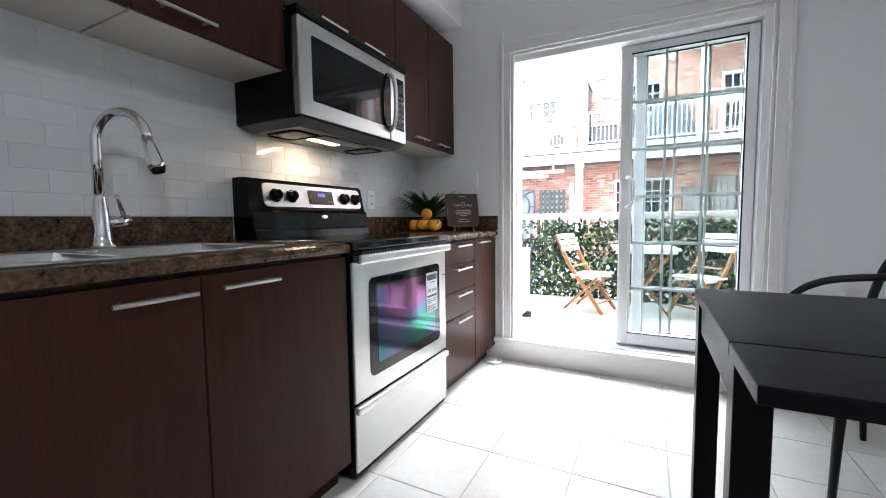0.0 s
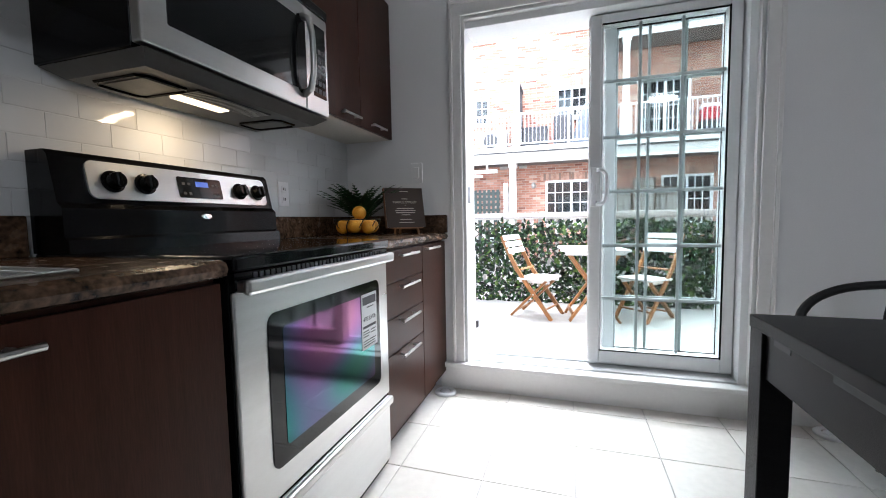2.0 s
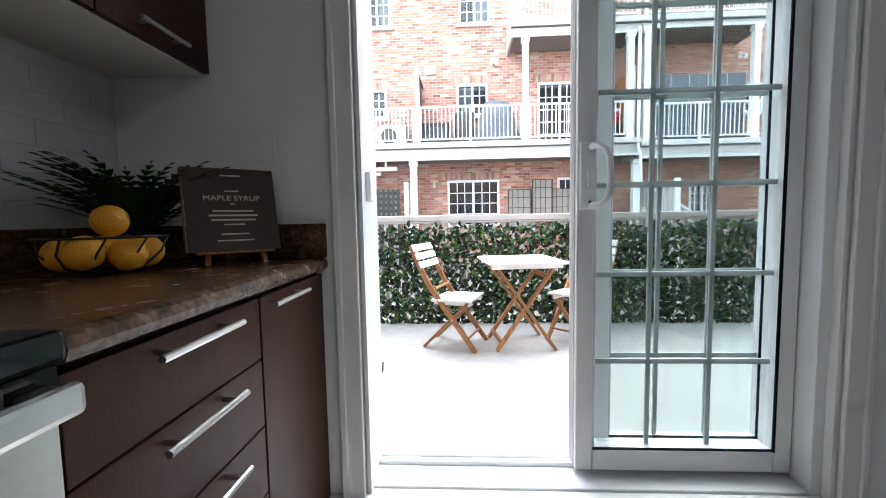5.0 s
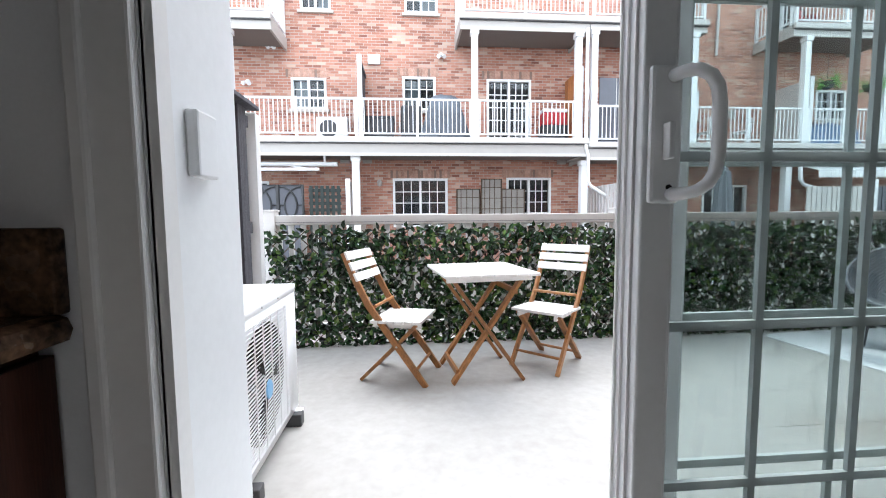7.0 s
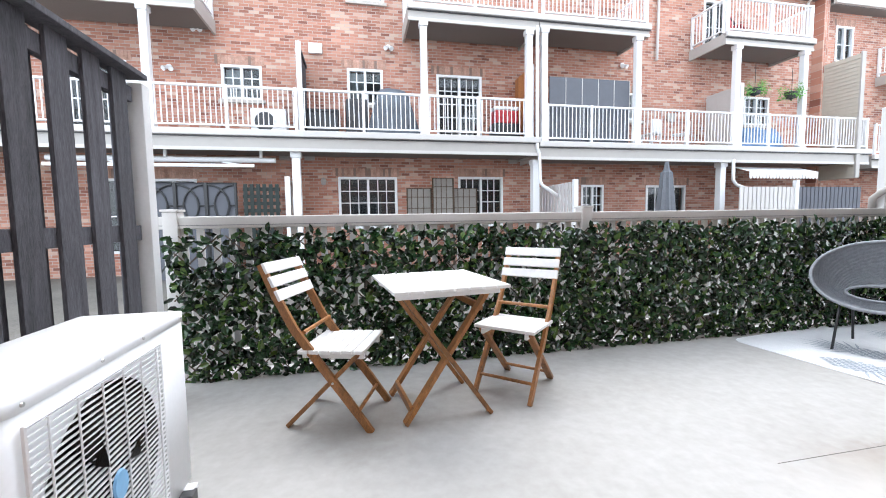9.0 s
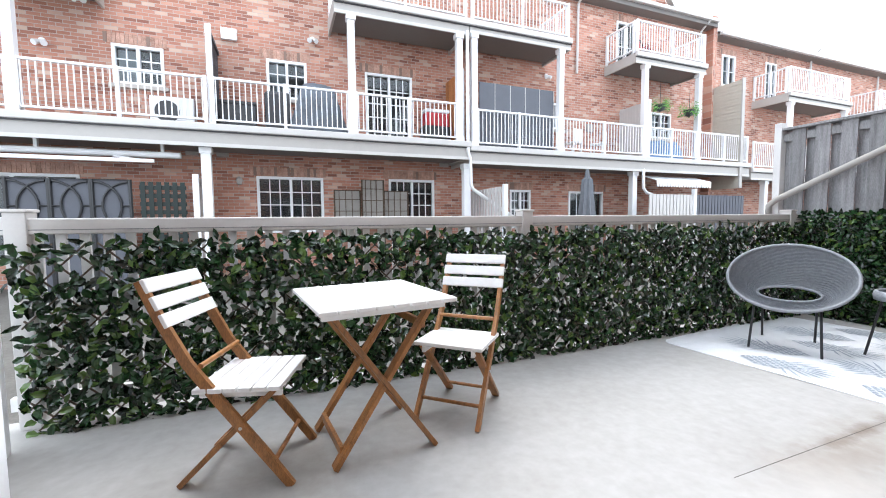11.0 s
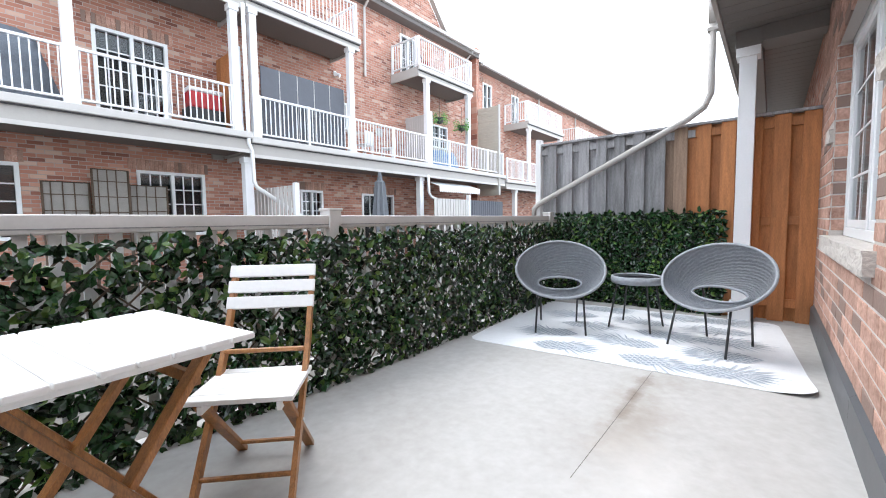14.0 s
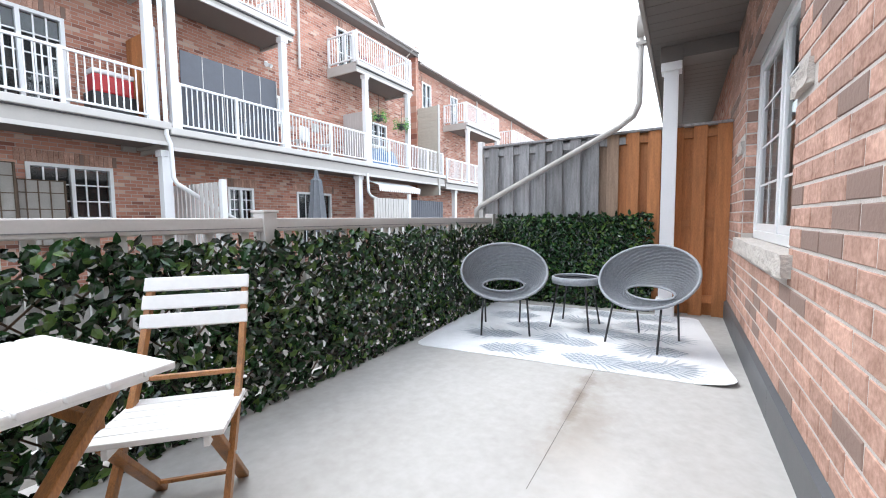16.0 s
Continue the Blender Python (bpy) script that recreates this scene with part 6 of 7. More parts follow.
def railing(name, x0, x1, y, z, y1=None, height=1.05, posts=1.55, label="white metal balcony railing"):
    """A balcony railing along x (or along y where y1 is given) with posts, rails and pickets."""
    global picket_mesh
    r = thing(name, (0, 0, 0), label=label, category="railing")
    a, b = (Vector((x0, y, z)), Vector((x1, y, z))) if y1 is None else (Vector((x0, y, z)), Vector((x0, y1, z)))
    d = b - a
    L = d.length
    u = d / L
    hw = Vector((abs(u.y), abs(u.x), 0)) * 0.03

    def span(h0, h1, nm):
        p, q = a - hw, b + hw
        part(nm, box(min(p.x, q.x), min(p.y, q.y), z + h0, max(p.x, q.x) + 0.001, max(p.y, q.y) + 0.001, z + h1), WHITE, r)

    span(height - 0.05, height, "top_rail")
    span(0.08, 0.12, "bottom_rail")
    n = max(1, round(L / posts))
    for k in range(n + 1):
        p = a + d * k / n
        part("post", box(p.x - 0.035, p.y - 0.035, z, p.x + 0.035, p.y + 0.035, z + height + 0.012), WHITE, r)
    m = int(L / 0.118)
    for k in range(m):
        p = a + u * (L * (k + 0.5) / m)
        if picket_mesh is None:
            o = part("picket", box(-0.011, -0.011, 0.12, 0.011, 0.011, 1.0), WHITE, r)
            picket_mesh = o.data
        else:
            o = new("picket", picket_mesh)
            o.parent = r
        o.location = p
        o.scale = (1, 1, height / 1.05)
    return r


def deck(name, x0, x1, ztop, thick, label, y0=BB, soffit=True):
    d = thing(name, (0, 0, 0), label=label, category="balcony")
    part("slab", box(x0, y0 + 0.03, ztop - 0.12, x1, BW, ztop - 0.02), FASCIA, d)
    part("fascia", box(x0 - 0.03, y0 - 0.03, ztop - thick, x1 + 0.03, y0 + 0.03, ztop - 0.10, 0.005), FASCIA, d, "pale grey fascia board")
    part("gutter", box(x0 - 0.05, y0 - 0.12, ztop - 0.16, x1 + 0.05, y0 - 0.02, ztop, 0.02), FENCEV, d, "greige gutter")
    # Dark strip stands for the shade in the gap between gutter and fascia.
    part("drip_edge", box(x0 - 0.04, y0 - 0.075, ztop - 0.185, x1 + 0.04, y0 - 0.03, ztop - 0.165), DARKGREY, d, "dark strip painting the shaded gap under the gutter")
    part("fascia_trim", box(x0 - 0.035, y0 - 0.05, ztop - thick - 0.012, x1 + 0.035, y0 - 0.03, ztop - thick + 0.07), FENCEV, d, "greige trim board")
    part("fascia", box(x0 - 0.032, y0 + 0.03, ztop - thick, x0 + 0.03, BW, ztop - 0.04), FASCIA, d)
    part("fascia", box(x1 - 0.03, y0 + 0.03, ztop - thick, x1 + 0.032, BW, ztop - 0.04), FASCIA, d)
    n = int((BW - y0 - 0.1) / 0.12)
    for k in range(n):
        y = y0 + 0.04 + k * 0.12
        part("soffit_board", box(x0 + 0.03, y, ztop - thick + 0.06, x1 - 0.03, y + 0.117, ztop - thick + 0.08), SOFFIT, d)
    return d


D1, D2 = 3.27, 3.17
deck("balcony", -13, 5.36, D1, 0.50, "long balcony deck with pale fascia")
deck("balcony", 5.44, 17.6, D2, 0.50, "long balcony deck with pale fascia")
U0, U1, U2, U3 = 6.45, 6.62, 6.62, 6.2
deck("balcony", -8.5, -3.35, U0, 0.40, "upper balcony with slatted soffit")
deck("balcony", 1.75, 5.36, U1, 0.42, "upper balcony with slatted soffit")
deck("balcony", 5.44, 8.85, U2, 0.34, "upper balcony with slatted soffit")
deck("balcony", 11.6, 14.95, U2 + 0.02, 0.36, "small upper balcony with slatted soffit")
deck("balcony", 20.0, 24.5, U3, 0.36, "small upper balcony with slatted soffit")
deck("balcony", 17.8, 40, 3.0, 0.45, "long balcony deck further along the row")
deck("balcony", 27.0, 32, 6.0, 0.36, "small upper balcony with slatted soffit")
for x0, x1, z in ((-13, -4.5, D1), (-4.36, -1.15, D1), (-1.0, 2.03, D1), (2.21, 5.0, D1), (5.64, 8.45, D2), (8.62, 11.98, D2), (12.15, 14.6, D2), (14.78, 17.5, D2), (-8.4, -3.4, U0), (1.8, 5.3, U1), (5.5, 8.8, U2), (11.65, 14.9, U2 + 0.02), (20.05, 24.4, U3), (17.9, 40, 3.0), (27.1, 31.9, 6.0)):
    railing("railing", x0, x1, BB, z)
for x, z in ((-3.38, U0), (1.78, U1), (8.82, U2), (11.63, U2 + 0.02), (14.92, U2 + 0.02), (20.03, U3), (24.42, U3), (17.52, D2), (27.05, 6.0)):
    railing("railing", x, x, BB + 0.1, z, y1=BW - 0.05, label="white metal railing at the side of a balcony")


def column(x, z0, z1, w=0.17, y=None, label="white boxed column"):
    c = thing("column", (x, y if y is not None else BB + 0.02, z0), 0, label, "column")
    h = z1 - z0
    part("shaft", box(-w / 2, -w / 2, 0.0, w / 2, w / 2, h, 0.006), WHITE, c)
    part("cap", box(-w / 2 - 0.03, -w / 2 - 0.03, h - 0.14, w / 2 + 0.03, w / 2 + 0.03, h - 0.002, 0.006), WHITE, c)
    part("base", box(-w / 2 - 0.02, -w / 2 - 0.02, 0.0, w / 2 + 0.02, w / 2 + 0.02, 0.12, 0.006), WHITE, c)


for x, z0, z1 in ((-4.43, D1, U0 - 0.40), (2.12, D1, U1 - 0.42), (5.09, D1, U1 - 0.42), (5.55, D2, U2 - 0.34), (8.54, D2, U2 - 0.34), (12.06, D2, U2 - 0.34), (14.69, D2, U2 - 0.34), (20.2, 3.0, U3 - 0.36), (24.2, 3.0, U3 - 0.36)):
    column(x, z0, z1, label="white boxed column carrying an upper balcony")
for x, z1 in ((-1.22, D1 - 0.5), (5.37, D2 - 0.5), (11.8, D2 - 0.5), (-8.0, D1 - 0.5), (19, 2.55)):
    column(x, GZ, z1, 0.2, BB + 0.2, "white boxed column under the balcony")
dp = thing("downspout", (0, 0, 0), label="white downspout between two balconies", category="downspout")
part("pipe", tube([(5.32, BB - 0.06, 6.3), (5.32, BB - 0.06, 3.0), (5.40, BB - 0.04, 2.80), (5.42, BB - 0.04, 2.05), (5.48, BB - 0.06, 1.92), (6.9, BB - 0.1, 1.05)], 0.05, 8), WHITE, dp, smooth=True)
dp = thing("downspout", (0, 0, 0), label="white downspout under a balcony", category="downspout")
part("pipe", tube([(12.0, BB - 0.06, 2.75), (12.02, BB - 0.06, 2.1), (12.15, BB - 0.06, 1.95), (12.5, BB - 0.06, 1.85)], 0.05, 8), WHITE, dp, smooth=True)

# things on and under the balconies


def wall_box(name, x, z, w, h, m, label, category, d=0.08, slats=0):
    t = thing(name, (x, BW, z), 0, label, category)
    b = part("housing", box(-w / 2, -d, -h / 2, w / 2, -0.001, h / 2, 0.006), m, t)
    for k in range(slats):
        zz = -h / 2 + h * (k + 0.5) / slats
        part("slat", box(-w / 2 + 0.02, -d - 0.012, zz - 0.012, w / 2 - 0.02, -d, zz + 0.006), m, b)
    return t


for x, z in ((-1.70, 2.88), (-1.02, 2.88), (5.15, 2.85)):
    wall_box("exhaust_vent", x, z, 0.28, 0.26, FASCIA, "pale louvred exhaust vent on the brick wall", "vent", 0.09, 4)
wall_box("utility_box", -0.75, 5.85, 0.36, 0.28, WHITE, "white utility box on the brick wall", "box", 0.1)
wall_box("exhaust_vent", 10.9, 4.35, 0.28, 0.28, FASCIA, "pale louvred exhaust vent on the brick wall", "vent", 0.07, 4)


def wall_lamp(x, z):
    t = thing("wall_lamp", (x, BW, z), 0, "white twin floodlight on the brick wall", "lamp")
    part("plate", lathe([(0, 0), (0.07, 0), (0.06, 0.04), (0, 0.04)], 14), WHITE, t).matrix_basis = pose(0, 0, 0, 90, 0, 0)
    for s in (-1, 1):
        part("head", tube([(s * 0.03, -0.04, -0.02), (s * 0.09, -0.16, -0.1)], [0.04, 0.065], 12), WHITE, t)


for x, z in ((-4.5, 5.15), (-3.75, 6.2), (1.3, 6.05), (9.0, 6.0)):
    wall_lamp(x, z)
ln = thing("wall_lantern", (-0.65, BW, 2.12), 0, "small pale wall lantern", "lamp")
part("arm", box(-0.03, -0.12, 0.05, 0.03, -0.001, 0.1, 0.004), FASCIA, ln)
part("lantern", lathe([(0, -0.1), (0.06, -0.08), (0.08, 0.05), (0.03, 0.12), (0, 0.13)], 10, centre=(0, -0.12, 0)), FASCIA, ln)


def screen_panel(x0, x1, z0, z1, y, label):
    """A decorative garden screen of a dark frame with thin crossing bars."""
    t = thing("garden_screen", (0, 0, 0), label=label, category="screen")
    part("frame", tube([(x0, y, z0), (x1, y, z0), (x1, y, z1), (x0, y, z1)], 0.025, 6, True), TRELLIS, t)
    part("cloth", box(x0 + 0.01, y + 0.006, z0 + 0.01, x1 - 0.01, y + 0.012, z1 - 0.01), SCREENC, t)
    for k in (0.3, 0.55, 0.8):
        part("bar", box(x0, y - 0.012, z0 + (z1 - z0) * k, x1, y - 0.002, z0 + (z1 - z0) * k + 0.02), TRELLIS, t)
        part("bar", box(x0 + (x1 - x0) * k - 0.1, y - 0.014, z0, x0 + (x1 - x0) * k - 0.08, y - 0.004, z1), TRELLIS, t)
    part("foot", box(x0 - 0.02, y - 0.03, GZ, x0 + 0.02, y + 0.03, z0), TRELLIS, t)
    part("foot", box(x1 - 0.02, y - 0.03, GZ, x1 + 0.02, y + 0.03, z0), TRELLIS, t)


SL = "patterned garden screen in a brown frame"
screen_panel(1.74, 2.46, 0.6, 1.92, BW - 0.25, SL)
screen_panel(2.50, 3.12, 0.9, 2.22, BW - 0.35, SL)
screen_panel(3.16, 3.88, 0.6, 1.92, BW - 0.25, SL)
for k in range(3):
    x0 = -4.72 + k * 0.69
    t = thing("metal_screen", (0, 0, 0), label="black metal privacy screen with interlaced arcs", category="screen", group="metal screens")
    part("frame", tube([(x0, BB + 0.1, GZ), (x0 + 0.66, BB + 0.1, GZ), (x0 + 0.66, BB + 0.1, 1.98), (x0, BB + 0.1, 1.98)], 0.04, 6, True), BLACKM, t)
    part("cloth", box(x0, BB + 0.115, GZ, x0 + 0.66, BB + 0.12, 1.98), GREYPANEL, t)
    for s in (-1, 1):
        cx = x0 + 0.33 + s * 0.33
        part("arc", tube([(cx - s * 0.5 * math.cos(a), BB + 0.085, 1.42 + 0.52 * math.sin(a)) for a in [radians(-85 + i * 15.5) for i in range(12)]], 0.024, 6), BLACKM, t)
        part("bar", tube([(cx, BB + 0.085, 1.42), (cx - s * 0.16, BB + 0.085, 1.42)], 0.018, 6), BLACKM, t)
lt = thing("lattice_panel", (0, 0, 0), label="dark green garden lattice panel", category="screen")
for k in range(6):
    part("lath", box(-2.50 + k * 0.15, BB + 0.1, GZ, -2.41 + k * 0.15, BB + 0.115, 1.95), GREEN, lt)
for k in range(12):
    part("lath", box(-2.52, BB + 0.117, -0.2 + k * 0.18, -1.64, BB + 0.13, -0.11 + k * 0.18), GREEN, lt)
aw = thing("awning", (0, 0, 0), label="white retractable awning, rolled in", category="awning")
part("cassette", tube([(-6.8, BB + 0.35, 2.58), (-1.75, BB + 0.35, 2.58)], 0.07, 10), WHITE, aw)
part("front_bar", box(-6.7, BB + 0.02, 2.36, -2.2, BB + 0.08, 2.44, 0.01), WHITE, aw)
for x in (-6.4, -4.3, -2.1):
    part("bracket", box(x - 0.03, BB + 0.31, 2.60, x + 0.03, BB + 0.39, 2.835), WHITE, aw)
for x in (-5.5, -3.0):
    part("arm", beam((x, BB + 0.3, 2.52), (x + 0.6, BB + 0.06, 2.40), 0.04, 0.04), WHITE, aw)


def side_screen(x, y0, y1, z0, z1, m, label, gap=0.005, w=0.12):
    t = thing("privacy_fence", (0, 0, 0), label=label, category="fence")
    n = int((y1 - y0) / (w + gap))
    for k in range(n):
        part("board", box(x - 0.015, y0 + k * (w + gap), z0, x + 0.015, y0 + k * (w + gap) + w, z1, 0), m, t)
    part("end_post", box(x - 0.06, y0 - 0.1, z0, x + 0.06, y0, z1 + 0.05), WHITE, t)
    part("rail", box(x + 0.016, y0, z1 - 0.15, x + 0.05, y1, z1 - 0.06), m, t)
    return t


side_screen(-1.45, BB + 0.2, BW, GZ, 2.1, FENCEV, "grey board fence between two patios")
side_screen(-1.05, BB + 0.15, BW, D1, 5.45, GREYW, "grey board screen between two balconies")
side_screen(5.25, BB + 0.25, BW, D1, 5.3, CEDAR, "cedar board screen between two balconies")
side_screen(12.3, BB + 0.1, BW, D2, 5.1, FENCEV, "grey board screen between two balconies")
side_screen(5.95, BB - 1.0, BW, GZ, 1.95, FENCEV, "grey board fence between two patios", 0.07)
sc = thing("siding_wall", (0, 0, 0), label="beige horizontal siding wall at the end of a balcony", category="wall")
part("core", box(17.0, BB - 0.05, 2.2, 17.12, BW, 6.35), SIDING, sc)
for k in range(32):
    part("clapboard", box(16.975 - 0.008 * (k % 2), BB - 0.05, 2.22 + k * 0.128, 17.0, BW, 2.22 + k * 0.128 + 0.118), SIDING, sc)
part("edge", box(16.97, BB - 0.10, 2.2, 17.13, BB - 0.05, 6.4), FASCIA, sc, "pale corner trim")
pv = thing("privacy_screen", (0, 0, 0), label="row of dark grey cloth privacy panels behind a railing", category="screen")
for k in range(5):
    x0 = 5.78 + k * 0.52
    part("panel", box(x0, BB + 0.12, D2, x0 + 0.5, BB + 0.15, 5.03, 0.006), GREYPANEL, pv)
    part("seam", box(x0 + 0.502, BB + 0.115, D2 + 0.1, x0 + 0.518, BB + 0.15, 5.03), FENCEV, pv)

# balcony clutter
bb = thing("barbecue", (1.32, BB + 0.65, D1), 0, "covered barbecue under a grey cloth", "barbecue")
bm = bmesh.new()
bmesh.ops.create_grid(bm, x_segments=12, y_segments=12, size=1)
for v in bm.verts:
    x, y = v.co.x, v.co.y
    e = max(abs(x), abs(y))
    z = 1.36 - 0.22 * (e / 0.75) ** 2 if e < 0.75 else 1.14 - (e - 0.75) / 0.25 * 1.06
    v.co = Vector((x * (0.62 + 0.12 * (e > 0.9)), y * 0.34, z + 0.05 * noise.noise(Vector((x * 3, y * 3, 1)))))
part("cover", bm, COVER, bb, smooth=True)
for x in (-0.5, 0.5):
    part("leg", box(x - 0.03, -0.2, 0.0, x + 0.03, 0.2, 0.5), BLACKM, bb)
bn = thing("storage_bench", (-0.55, BB + 0.7, D1), 0, "dark grey storage box", "storage box")
part("body", box(-0.4, -0.3, 0.0, 0.4, 0.3, 0.6, 0.02), DARKGREY, bn)
part("lid", box(-0.42, -0.32, 0.6, 0.42, 0.32, 0.68, 0.02), DARKGREY, bn)
tb2 = thing("covered_chair", (0.35, BB + 0.7, D1), 0, "dark covered patio chair", "chair")
part("cover", box(-0.3, -0.3, 0.0, 0.3, 0.3, 1.0, 0.08), DARKGREY, tb2)
hu = thing("air_conditioner", (-1.95, BB + 0.9, D1), 0, "small white outdoor air conditioner on a balcony", "air conditioner")
part("case", box(-0.45, -0.16, 0.05, 0.45, 0.16, 0.72, 0.02), WHITE, hu)
part("fan_grille", lathe([(0.25, 0), (0.25, 0.01), (0.0, 0.012)], 24), DARKGREY, hu).matrix_basis = pose(-0.1, -0.161, 0.38, 90, 0, 0)
for x in (-0.35, 0.35):
    part("foot", box(x - 0.04, -0.18, 0.0, x + 0.04, 0.18, 0.05), DARKGREY, hu)
cool = thing("cooler", (4.55, BB + 0.5, D1), 0, "red cooler on a dark stand", "cooler")
part("body", box(-0.36, -0.2, 0.45, 0.36, 0.2, 0.82, 0.04), RED, cool)
part("lid", box(-0.37, -0.21, 0.82, 0.37, 0.21, 0.92, 0.03), WHITE, cool, "white lid")
part("stand", box(-0.4, -0.22, 0.0, 0.4, 0.22, 0.449, 0.02), BLACKM, cool)
for x, z, y in ((9.6, D2, BB + 0.7), (10.6, D2, BB + 0.6)):
    c = thing("patio_chair", (x, y, z), 20 * x, "white plastic patio chair on a balcony", "chair", "balcony chairs")
    part("seat", box(-0.22, -0.22, 0.42, 0.22, 0.22, 0.46, 0.01), WHITE, c)
    part("backrest", box(-0.22, 0.19, 0.46, 0.22, 0.23, 0.88, 0.01), WHITE, c)
    for a in (-0.19, 0.19):
        for b in (-0.19, 0.19):
            part("leg", box(a - 0.02, b - 0.02, 0, a + 0.02, b + 0.02, 0.42), WHITE, c)
bl = thing("covered_furniture", (13.6, BB + 0.7, D2), 0, "low furniture under a blue cover", "cover")
bm = bmesh.new()
bmesh.ops.create_grid(bm, x_segments=10, y_segments=6, size=1)
for v in bm.verts:
    e = max(abs(v.co.x), abs(v.co.y))
    v.co = Vector((v.co.x * 1.0, v.co.y * 0.4, (0.7 if e < 0.7 else 0.7 - (e - 0.7) * 2.3) + 0.08 * noise.noise(v.co * 3)))
part("cover", bm, BLUE, bl, smooth=True)
rc = thing("folding_chair", (12.6, BB + 0.6, U2 + 0.02), 30, "red folding chair on a small balcony", "chair")
part("backrest", box(-0.25, 0.18, 0.45, 0.25, 0.22, 0.95, 0.01), RED, rc)
part("seat", box(-0.25, -0.22, 0.42, 0.25, 0.2, 0.45, 0.01), RED, rc)
for a in (-0.23, 0.23):
    part("leg", beam((a, -0.22, 0), (a, 0.2, 0.95), 0.025, 0.025), BLACKM, rc)
    part("leg", beam((a, 0.24, 0), (a, -0.2, 0.45), 0.025, 0.025), BLACKM, rc)
um = thing("patio_umbrella", (9.45, BB - 0.2, GZ), 0, "closed grey patio umbrella", "umbrella")
part("pole", tube([(0, 0, 0), (0, 0, 3.0)], 0.025, 8), BLACKM, um)
bm = bmesh.new()
n = 16
rows = []
for r, z in ((0.05, 3.02), (0.10, 2.75), (0.18, 2.70), (0.21, 2.3), (0.30, 1.5), (0.34, 1.1)):
    rows.append([bm.verts.new((r * (1 if k % 2 else 0.72) * math.cos(k * math.tau / n), r * (1 if k % 2 else 0.72) * math.sin(k * math.tau / n), z)) for k in range(n)])
for A, B in zip(rows, rows[1:]):
    for k in range(n):
        bm.faces.new((A[k], A[(k + 1) % n], B[(k + 1) % n], B[k]))
bm.faces.new(rows[0])
part("canopy", bm, UMBR, um)
part("foot", lathe([(0, 0), (0.28, 0), (0.25, 0.06), (0, 0.08)], 20), DARKGREY, um)
rnd = random.Random(21)
for x, dz in ((12.75, 5.0), (14.2, 4.95)):
    hb = thing("hanging_basket", (x, BB - 0.02, dz), 0, "hanging basket of green foliage", "plant", "hanging baskets")
    part("basket", lathe([(0, -0.25), (0.14, -0.2), (0.2, -0.02), (0, -0.02)], 12), DARKGREY, hb)
    vs, fs = [], []
    for i in range(420):
        d = Vector((rnd.gauss(0, 1), rnd.gauss(0, 1), rnd.gauss(0, 0.8))).normalized()
        p = d * rnd.uniform(0.12, 0.36) * (1 + 0.3 * noise.noise(d * 2)) - Vector((0, 0, 0.02))
        a, b2 = d.orthogonal().normalized(), None
        b2 = d.cross(a)
        L = rnd.uniform(0.03, 0.07)
        n0 = len(vs)
        vs += [p, p + a * L * 0.5 + d * L * 0.4, p + d * L * 1.2 - Vector((0, 0, L * 0.5)), p - a * L * 0.5 + d * L * 0.4]
        fs += [(n0, n0 + 1, n0 + 2), (n0, n0 + 2, n0 + 3)]
    me = bpy.data.meshes.new("foliage")
    me.from_pydata([tuple(v) for v in vs], [], fs)
    me.materials.append(FLOWER)
    o = new("foliage", me)
    o.parent = hb
    part("hook", tube([(0, 0, 0.0), (0, 0, 0.75)], 0.008, 5), BLACKM, hb)
aw2 = thing("awning", (0, 0, 0), label="small white scalloped awning under a balcony", category="awning")
bm = bmesh.new()
for k in range(21):
    x = 12.35 + k * 0.13
    bm.faces.new([bm.verts.new(p) for p in ((x, BB + 0.3, 2.55), (x + 0.13, BB + 0.3, 2.55), (x + 0.13, BB - 0.3, 2.35), (x, BB - 0.3, 2.35))])
    bm.faces.new([bm.verts.new(p) for p in ((x, BB - 0.3, 2.35), (x + 0.13, BB - 0.3, 2.35), (x + 0.115, BB - 0.3, 2.16), (x + 0.065, BB - 0.3, 2.12), (x + 0.015, BB - 0.3, 2.16))])
bmesh.ops.remove_doubles(bm, verts=bm.verts[:], dist=0.001)
bmesh.ops.solidify(bm, geom=bm.faces[:], thickness=0.01)
part("cloth", bm, WHITE, aw2)
bf = thing("yard_fence", (0, 0, 0), label="weathered board fence of a neighbouring yard", category="fence")
for k in range(30):
    part("board", box(11.7 + k * 0.16, BB - 0.6, GZ, 11.83 + k * 0.16, BB - 0.57, 1.85), FENCEV if k < 13 else GREYPANEL, bf)
part("post", box(13.75, BB - 0.66, GZ, 13.87, BB - 0.54, 2.05), WHITE, bf)
tagged(link("house_far", box(46, -30, GZ, 70, 40, 4.6), SIDING), "pale house at the far end of the row", "house")
bm = bmesh.new()
g = [bm.verts.new(p) for p in ((45.5, -30, 4.6), (45.5, 40, 4.6), (70.5, 40, 4.6), (70.5, -30, 4.6), (58, -30, 7.5), (58, 40, 7.5))]
for f in ((0, 1, 5, 4), (2, 3, 4, 5), (0, 4, 3), (1, 2, 5), (0, 3, 2, 1)):
    bm.faces.new([g[i] for i in f])
tagged(link("roof_far", bm, ROOF), "grey roof of the far house", "roof", kind="structure")

# ---- pieces: floor tiles, wall tiles, bricks ----
T, X0, Y0 = 0.336, 0.262 - 0.336 * 4, -0.132
tile_mesh = {}


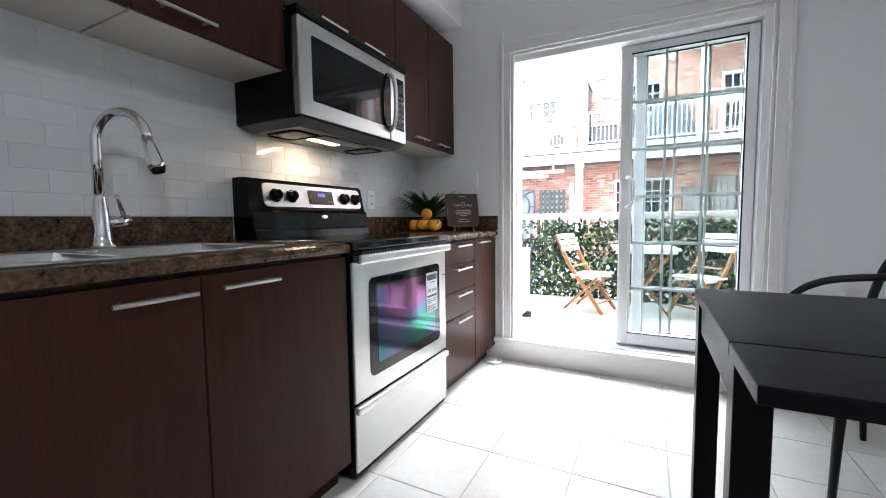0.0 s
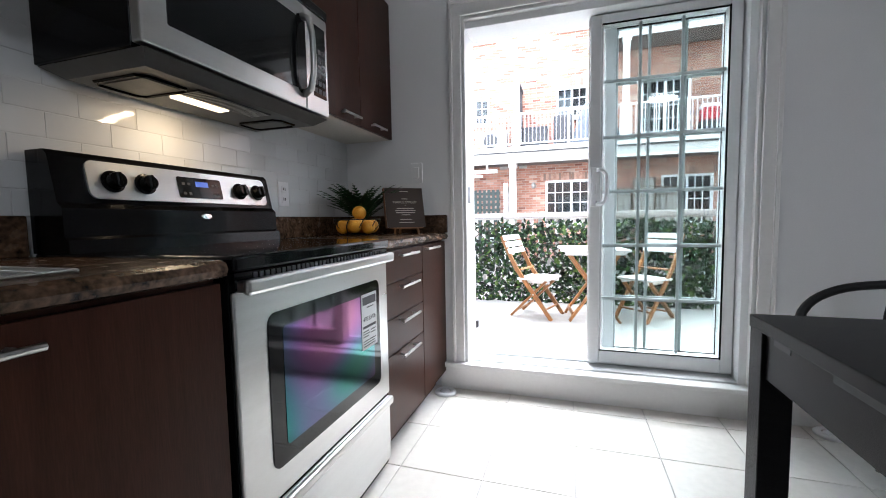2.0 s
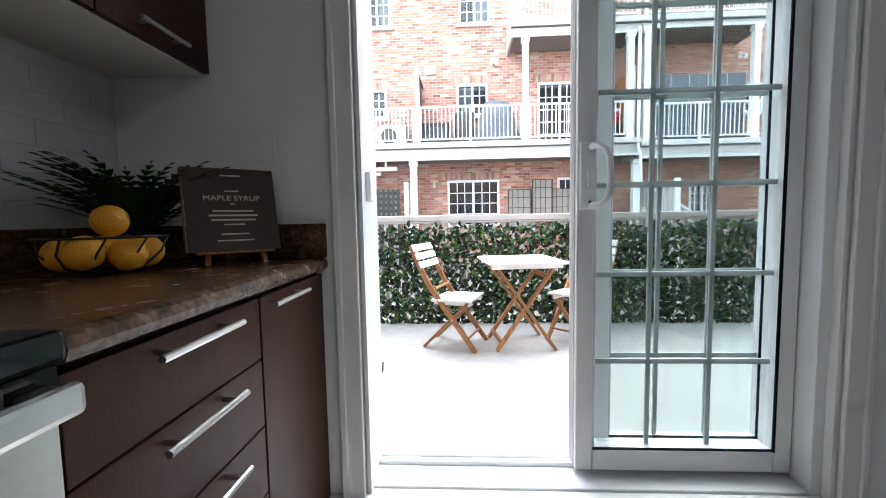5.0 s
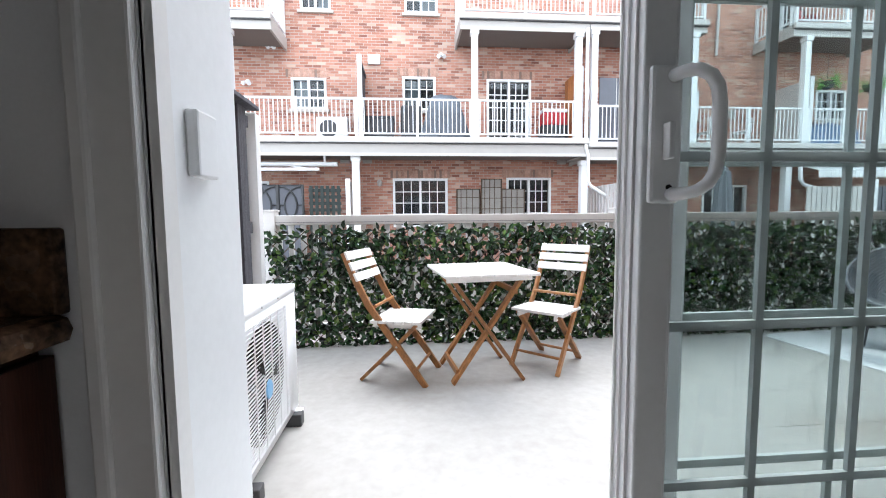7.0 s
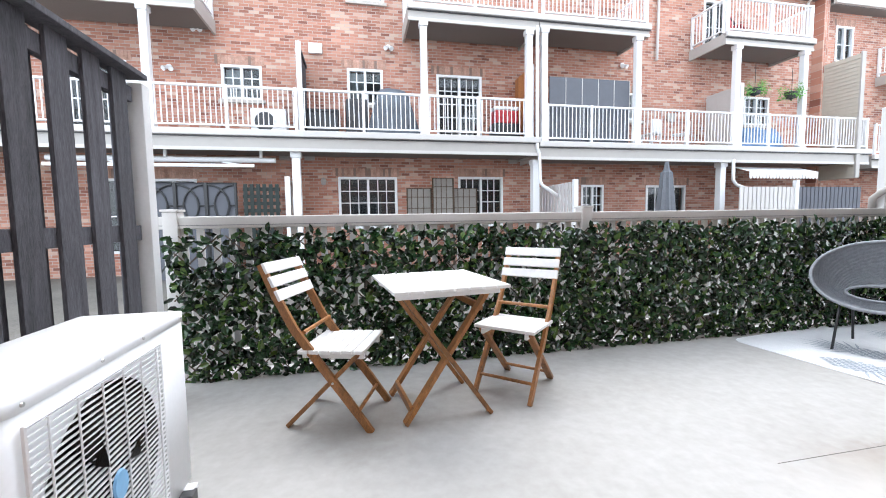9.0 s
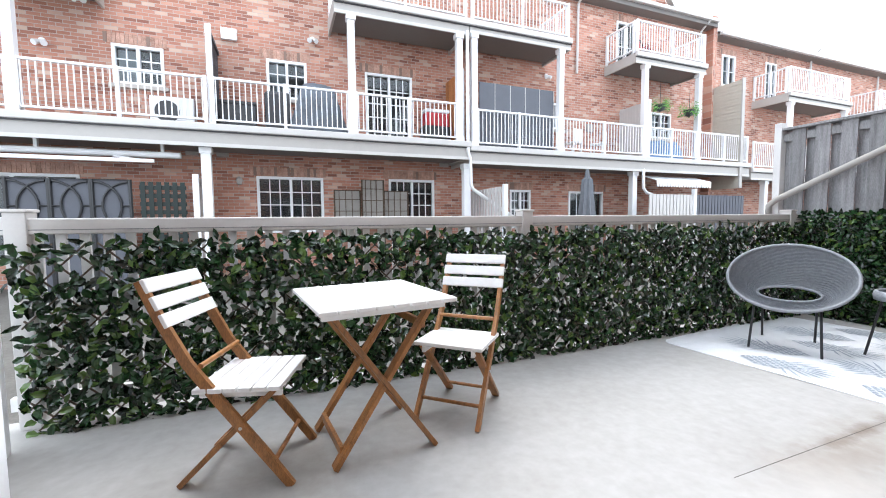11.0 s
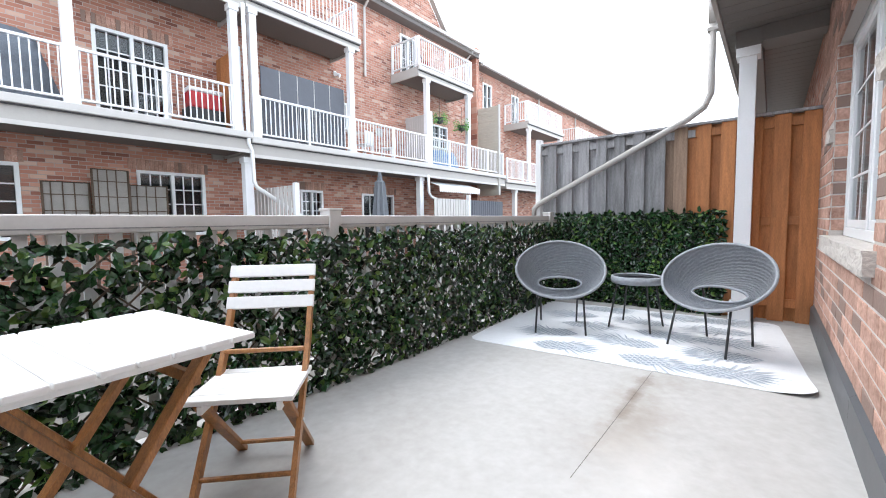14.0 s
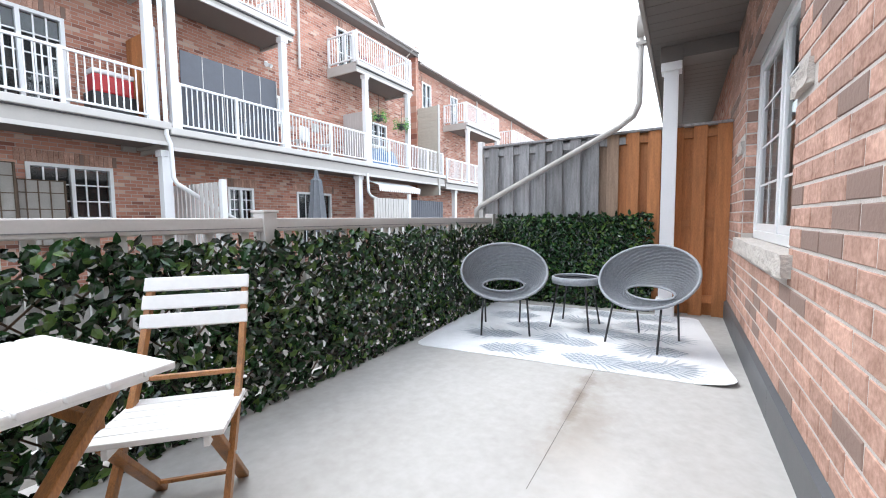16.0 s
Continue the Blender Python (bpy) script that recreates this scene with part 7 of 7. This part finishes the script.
def piece(name, mesh_key, make, m, parent, at):
    if mesh_key not in tile_mesh:
        me = bpy.data.meshes.new(name)
        b = make()
        b.to_mesh(me)
        b.free()
        me.materials.append(m)
        tile_mesh[mesh_key] = me
    o = new(name, tile_mesh[mesh_key])
    o.parent = parent
    o.location = at
    return o


floor_ob = bpy.data.objects["floor"]


def floor_tile(w, d):
    bm = bmesh.new()
    e, h = 0.0018, 0.004
    a = [bm.verts.new((x, y, z)) for z, k in ((-0.004, 0), (-0.0012, 0), (0.0, e)) for x, y in ((k, k), (w - k, k), (w - k, d - k), (k, d - k))]
    for r in (0, 4):
        for i in range(4):
            bm.faces.new((a[r + i], a[r + (i + 1) % 4], a[r + 4 + (i + 1) % 4], a[r + 4 + i]))
    bm.faces.new(a[8:])
    return bm


for i in range(-1, 14):
    for j in range(-15, 2):
        x0, y0 = X0 + i * T + 0.002, Y0 + j * T + 0.002
        x1, y1 = min(x0 + T - 0.004, ROOM_X1), min(y0 + T - 0.004, 0.0)
        x0, y0 = max(x0, -0.745), max(y0, ROOM_Y0)
        if x1 - x0 > 0.02 and y1 - y0 > 0.02:
            w, d = round(x1 - x0, 3), round(y1 - y0, 3)
            piece("tile", ("f", w, d), lambda: floor_tile(w, d), TILE, floor_ob, (x0, y0, 0.0))

splash = bpy.data.objects["wall_splashback"]
TW, TH = 0.158, 0.0665


def wall_tile(w, h):
    bm = bmesh.new()
    a = [bm.verts.new((x, y, z)) for x, k in ((0.0, 0), (0.0010, 0), (0.0016, 0.0012)) for y, z in ((k, k), (w - k, k), (w - k, h - k), (k, h - k))]
    for r in (0, 4):
        for i in range(4):
            bm.faces.new((a[r + i], a[r + (i + 1) % 4], a[r + 4 + (i + 1) % 4], a[r + 4 + i]))
    bm.faces.new(a[8:])
    return bm


for r in range(9):
    z0 = 1.0185 + r * (TH + 0.002)
    z1 = min(z0 + TH, 1.598)
    if z1 - z0 < 0.01:
        continue
    off = (r % 2) * TW / 2
    for c in range(22):
        y1 = -0.002 - (c - 1) * (TW + 0.002) - off
        y0 = y1 - TW
        y1 = min(y1, -0.002)
        if y1 - y0 < 0.015 or y0 < -3.15:
            continue
        w, h = round(y1 - y0, 4), round(z1 - z0, 4)
        piece("tile", ("w", w, h), lambda: wall_tile(w, h), SUBWAY, splash, (-0.7449, y0, z0))

core = bpy.data.objects["wall_brick_core"]
BL, BH, J = 0.268, 0.088, 0.0125


def one_brick(w, seed, d=0.016):
    rr = random.Random(seed)
    bm = bmesh.new()
    e = 0.004
    a = []
    for y, k in ((0.0, 0), (d - 0.004, 0), (d, e)):
        for x, z in ((k, k), (w - k, k), (w - k, BH - k), (k, BH - k)):
            a.append(bm.verts.new((x + rr.uniform(-0.0015, 0.0015), y + rr.uniform(-0.001, 0.0015), z + rr.uniform(-0.0015, 0.0015))))
    for r in (0, 4):
        for i in range(4):
            bm.faces.new((a[r + i], a[r + 4 + i], a[r + 4 + (i + 1) % 4], a[r + (i + 1) % 4]))
    bm.faces.new(list(reversed(a[8:])))
    return bm


rest = bmesh.new()
rnd = random.Random(3)
made = 0
for r in range(40):
    z = 0.088 + r * (BH + J)
    if z > 3.1:
        break
    off = (r % 2) * (BL + J) / 2
    spans = [(-1.25, HX0), (HX1, 6.6)]
    if WZ0 - 0.13 < z + BH / 2 < WZ1 + 0.01:
        spans = [(-1.25, HX0), (HX1, WX0), (WX1, 6.6)]
    if z > HZ1:
        spans = [(-1.25, 6.6)]
    for s0, s1 in spans:
        x = s0 - off
        while x < s1:
            x0, x1 = max(x, s0), min(x + BL, s1)
            x += BL + J
            if x1 - x0 < 0.03:
                continue
            if 1.60 < z + BH * 0.6 < 1.76 and (WX0 - 0.31 < (x0 + x1) / 2 < WX0 or WX1 < (x0 + x1) / 2 < WX1 + 0.27):
                continue
            w = round(x1 - x0, 3)
            near = 1.6 < x0 < 5.3 and z < 2.9
            if near and made < 300:
                sd = rnd.randrange(3)
                piece("brick", ("b", w, sd), lambda: one_brick(w, sd), BRICK, core, (x0, WALLY - 0.0085, z))
                made += 1
            else:
                merge(rest, one_brick(w, rnd.randrange(6)), Matrix.Translation((x0, WALLY - 0.0085, z)))
# reveals of the door and of the window
for r in range(30):
    z = 0.088 + r * (BH + J)
    if z < HZ1 - 0.05:
        merge(rest, one_brick(0.095, r), Matrix.Translation((HX0 - 0.012, WALLY - 0.004, z)) @ Matrix.Rotation(radians(-90), 4, "Z"))
    if WZ0 < z < WZ1 - 0.05:
        merge(rest, one_brick(0.08, r), Matrix.Translation((WX1 + 0.008, WALLY - 0.088, z)) @ Matrix.Rotation(radians(90), 4, "Z"))
ob = part("bricks", rest, BRICKI, core)
tagged(ob, "red bricks with pale mortar joints", kind="stuff")

# the yard and the houses opposite, brought to the kitchen's measure
YARD = Matrix.Translation((0.047, -0.127, 0.032)) @ Matrix.Scale(0.965, 4)
for o in set(bpy.data.objects) - before_yard:
    if o.parent is None:
        o.matrix_basis = YARD @ o.matrix_basis
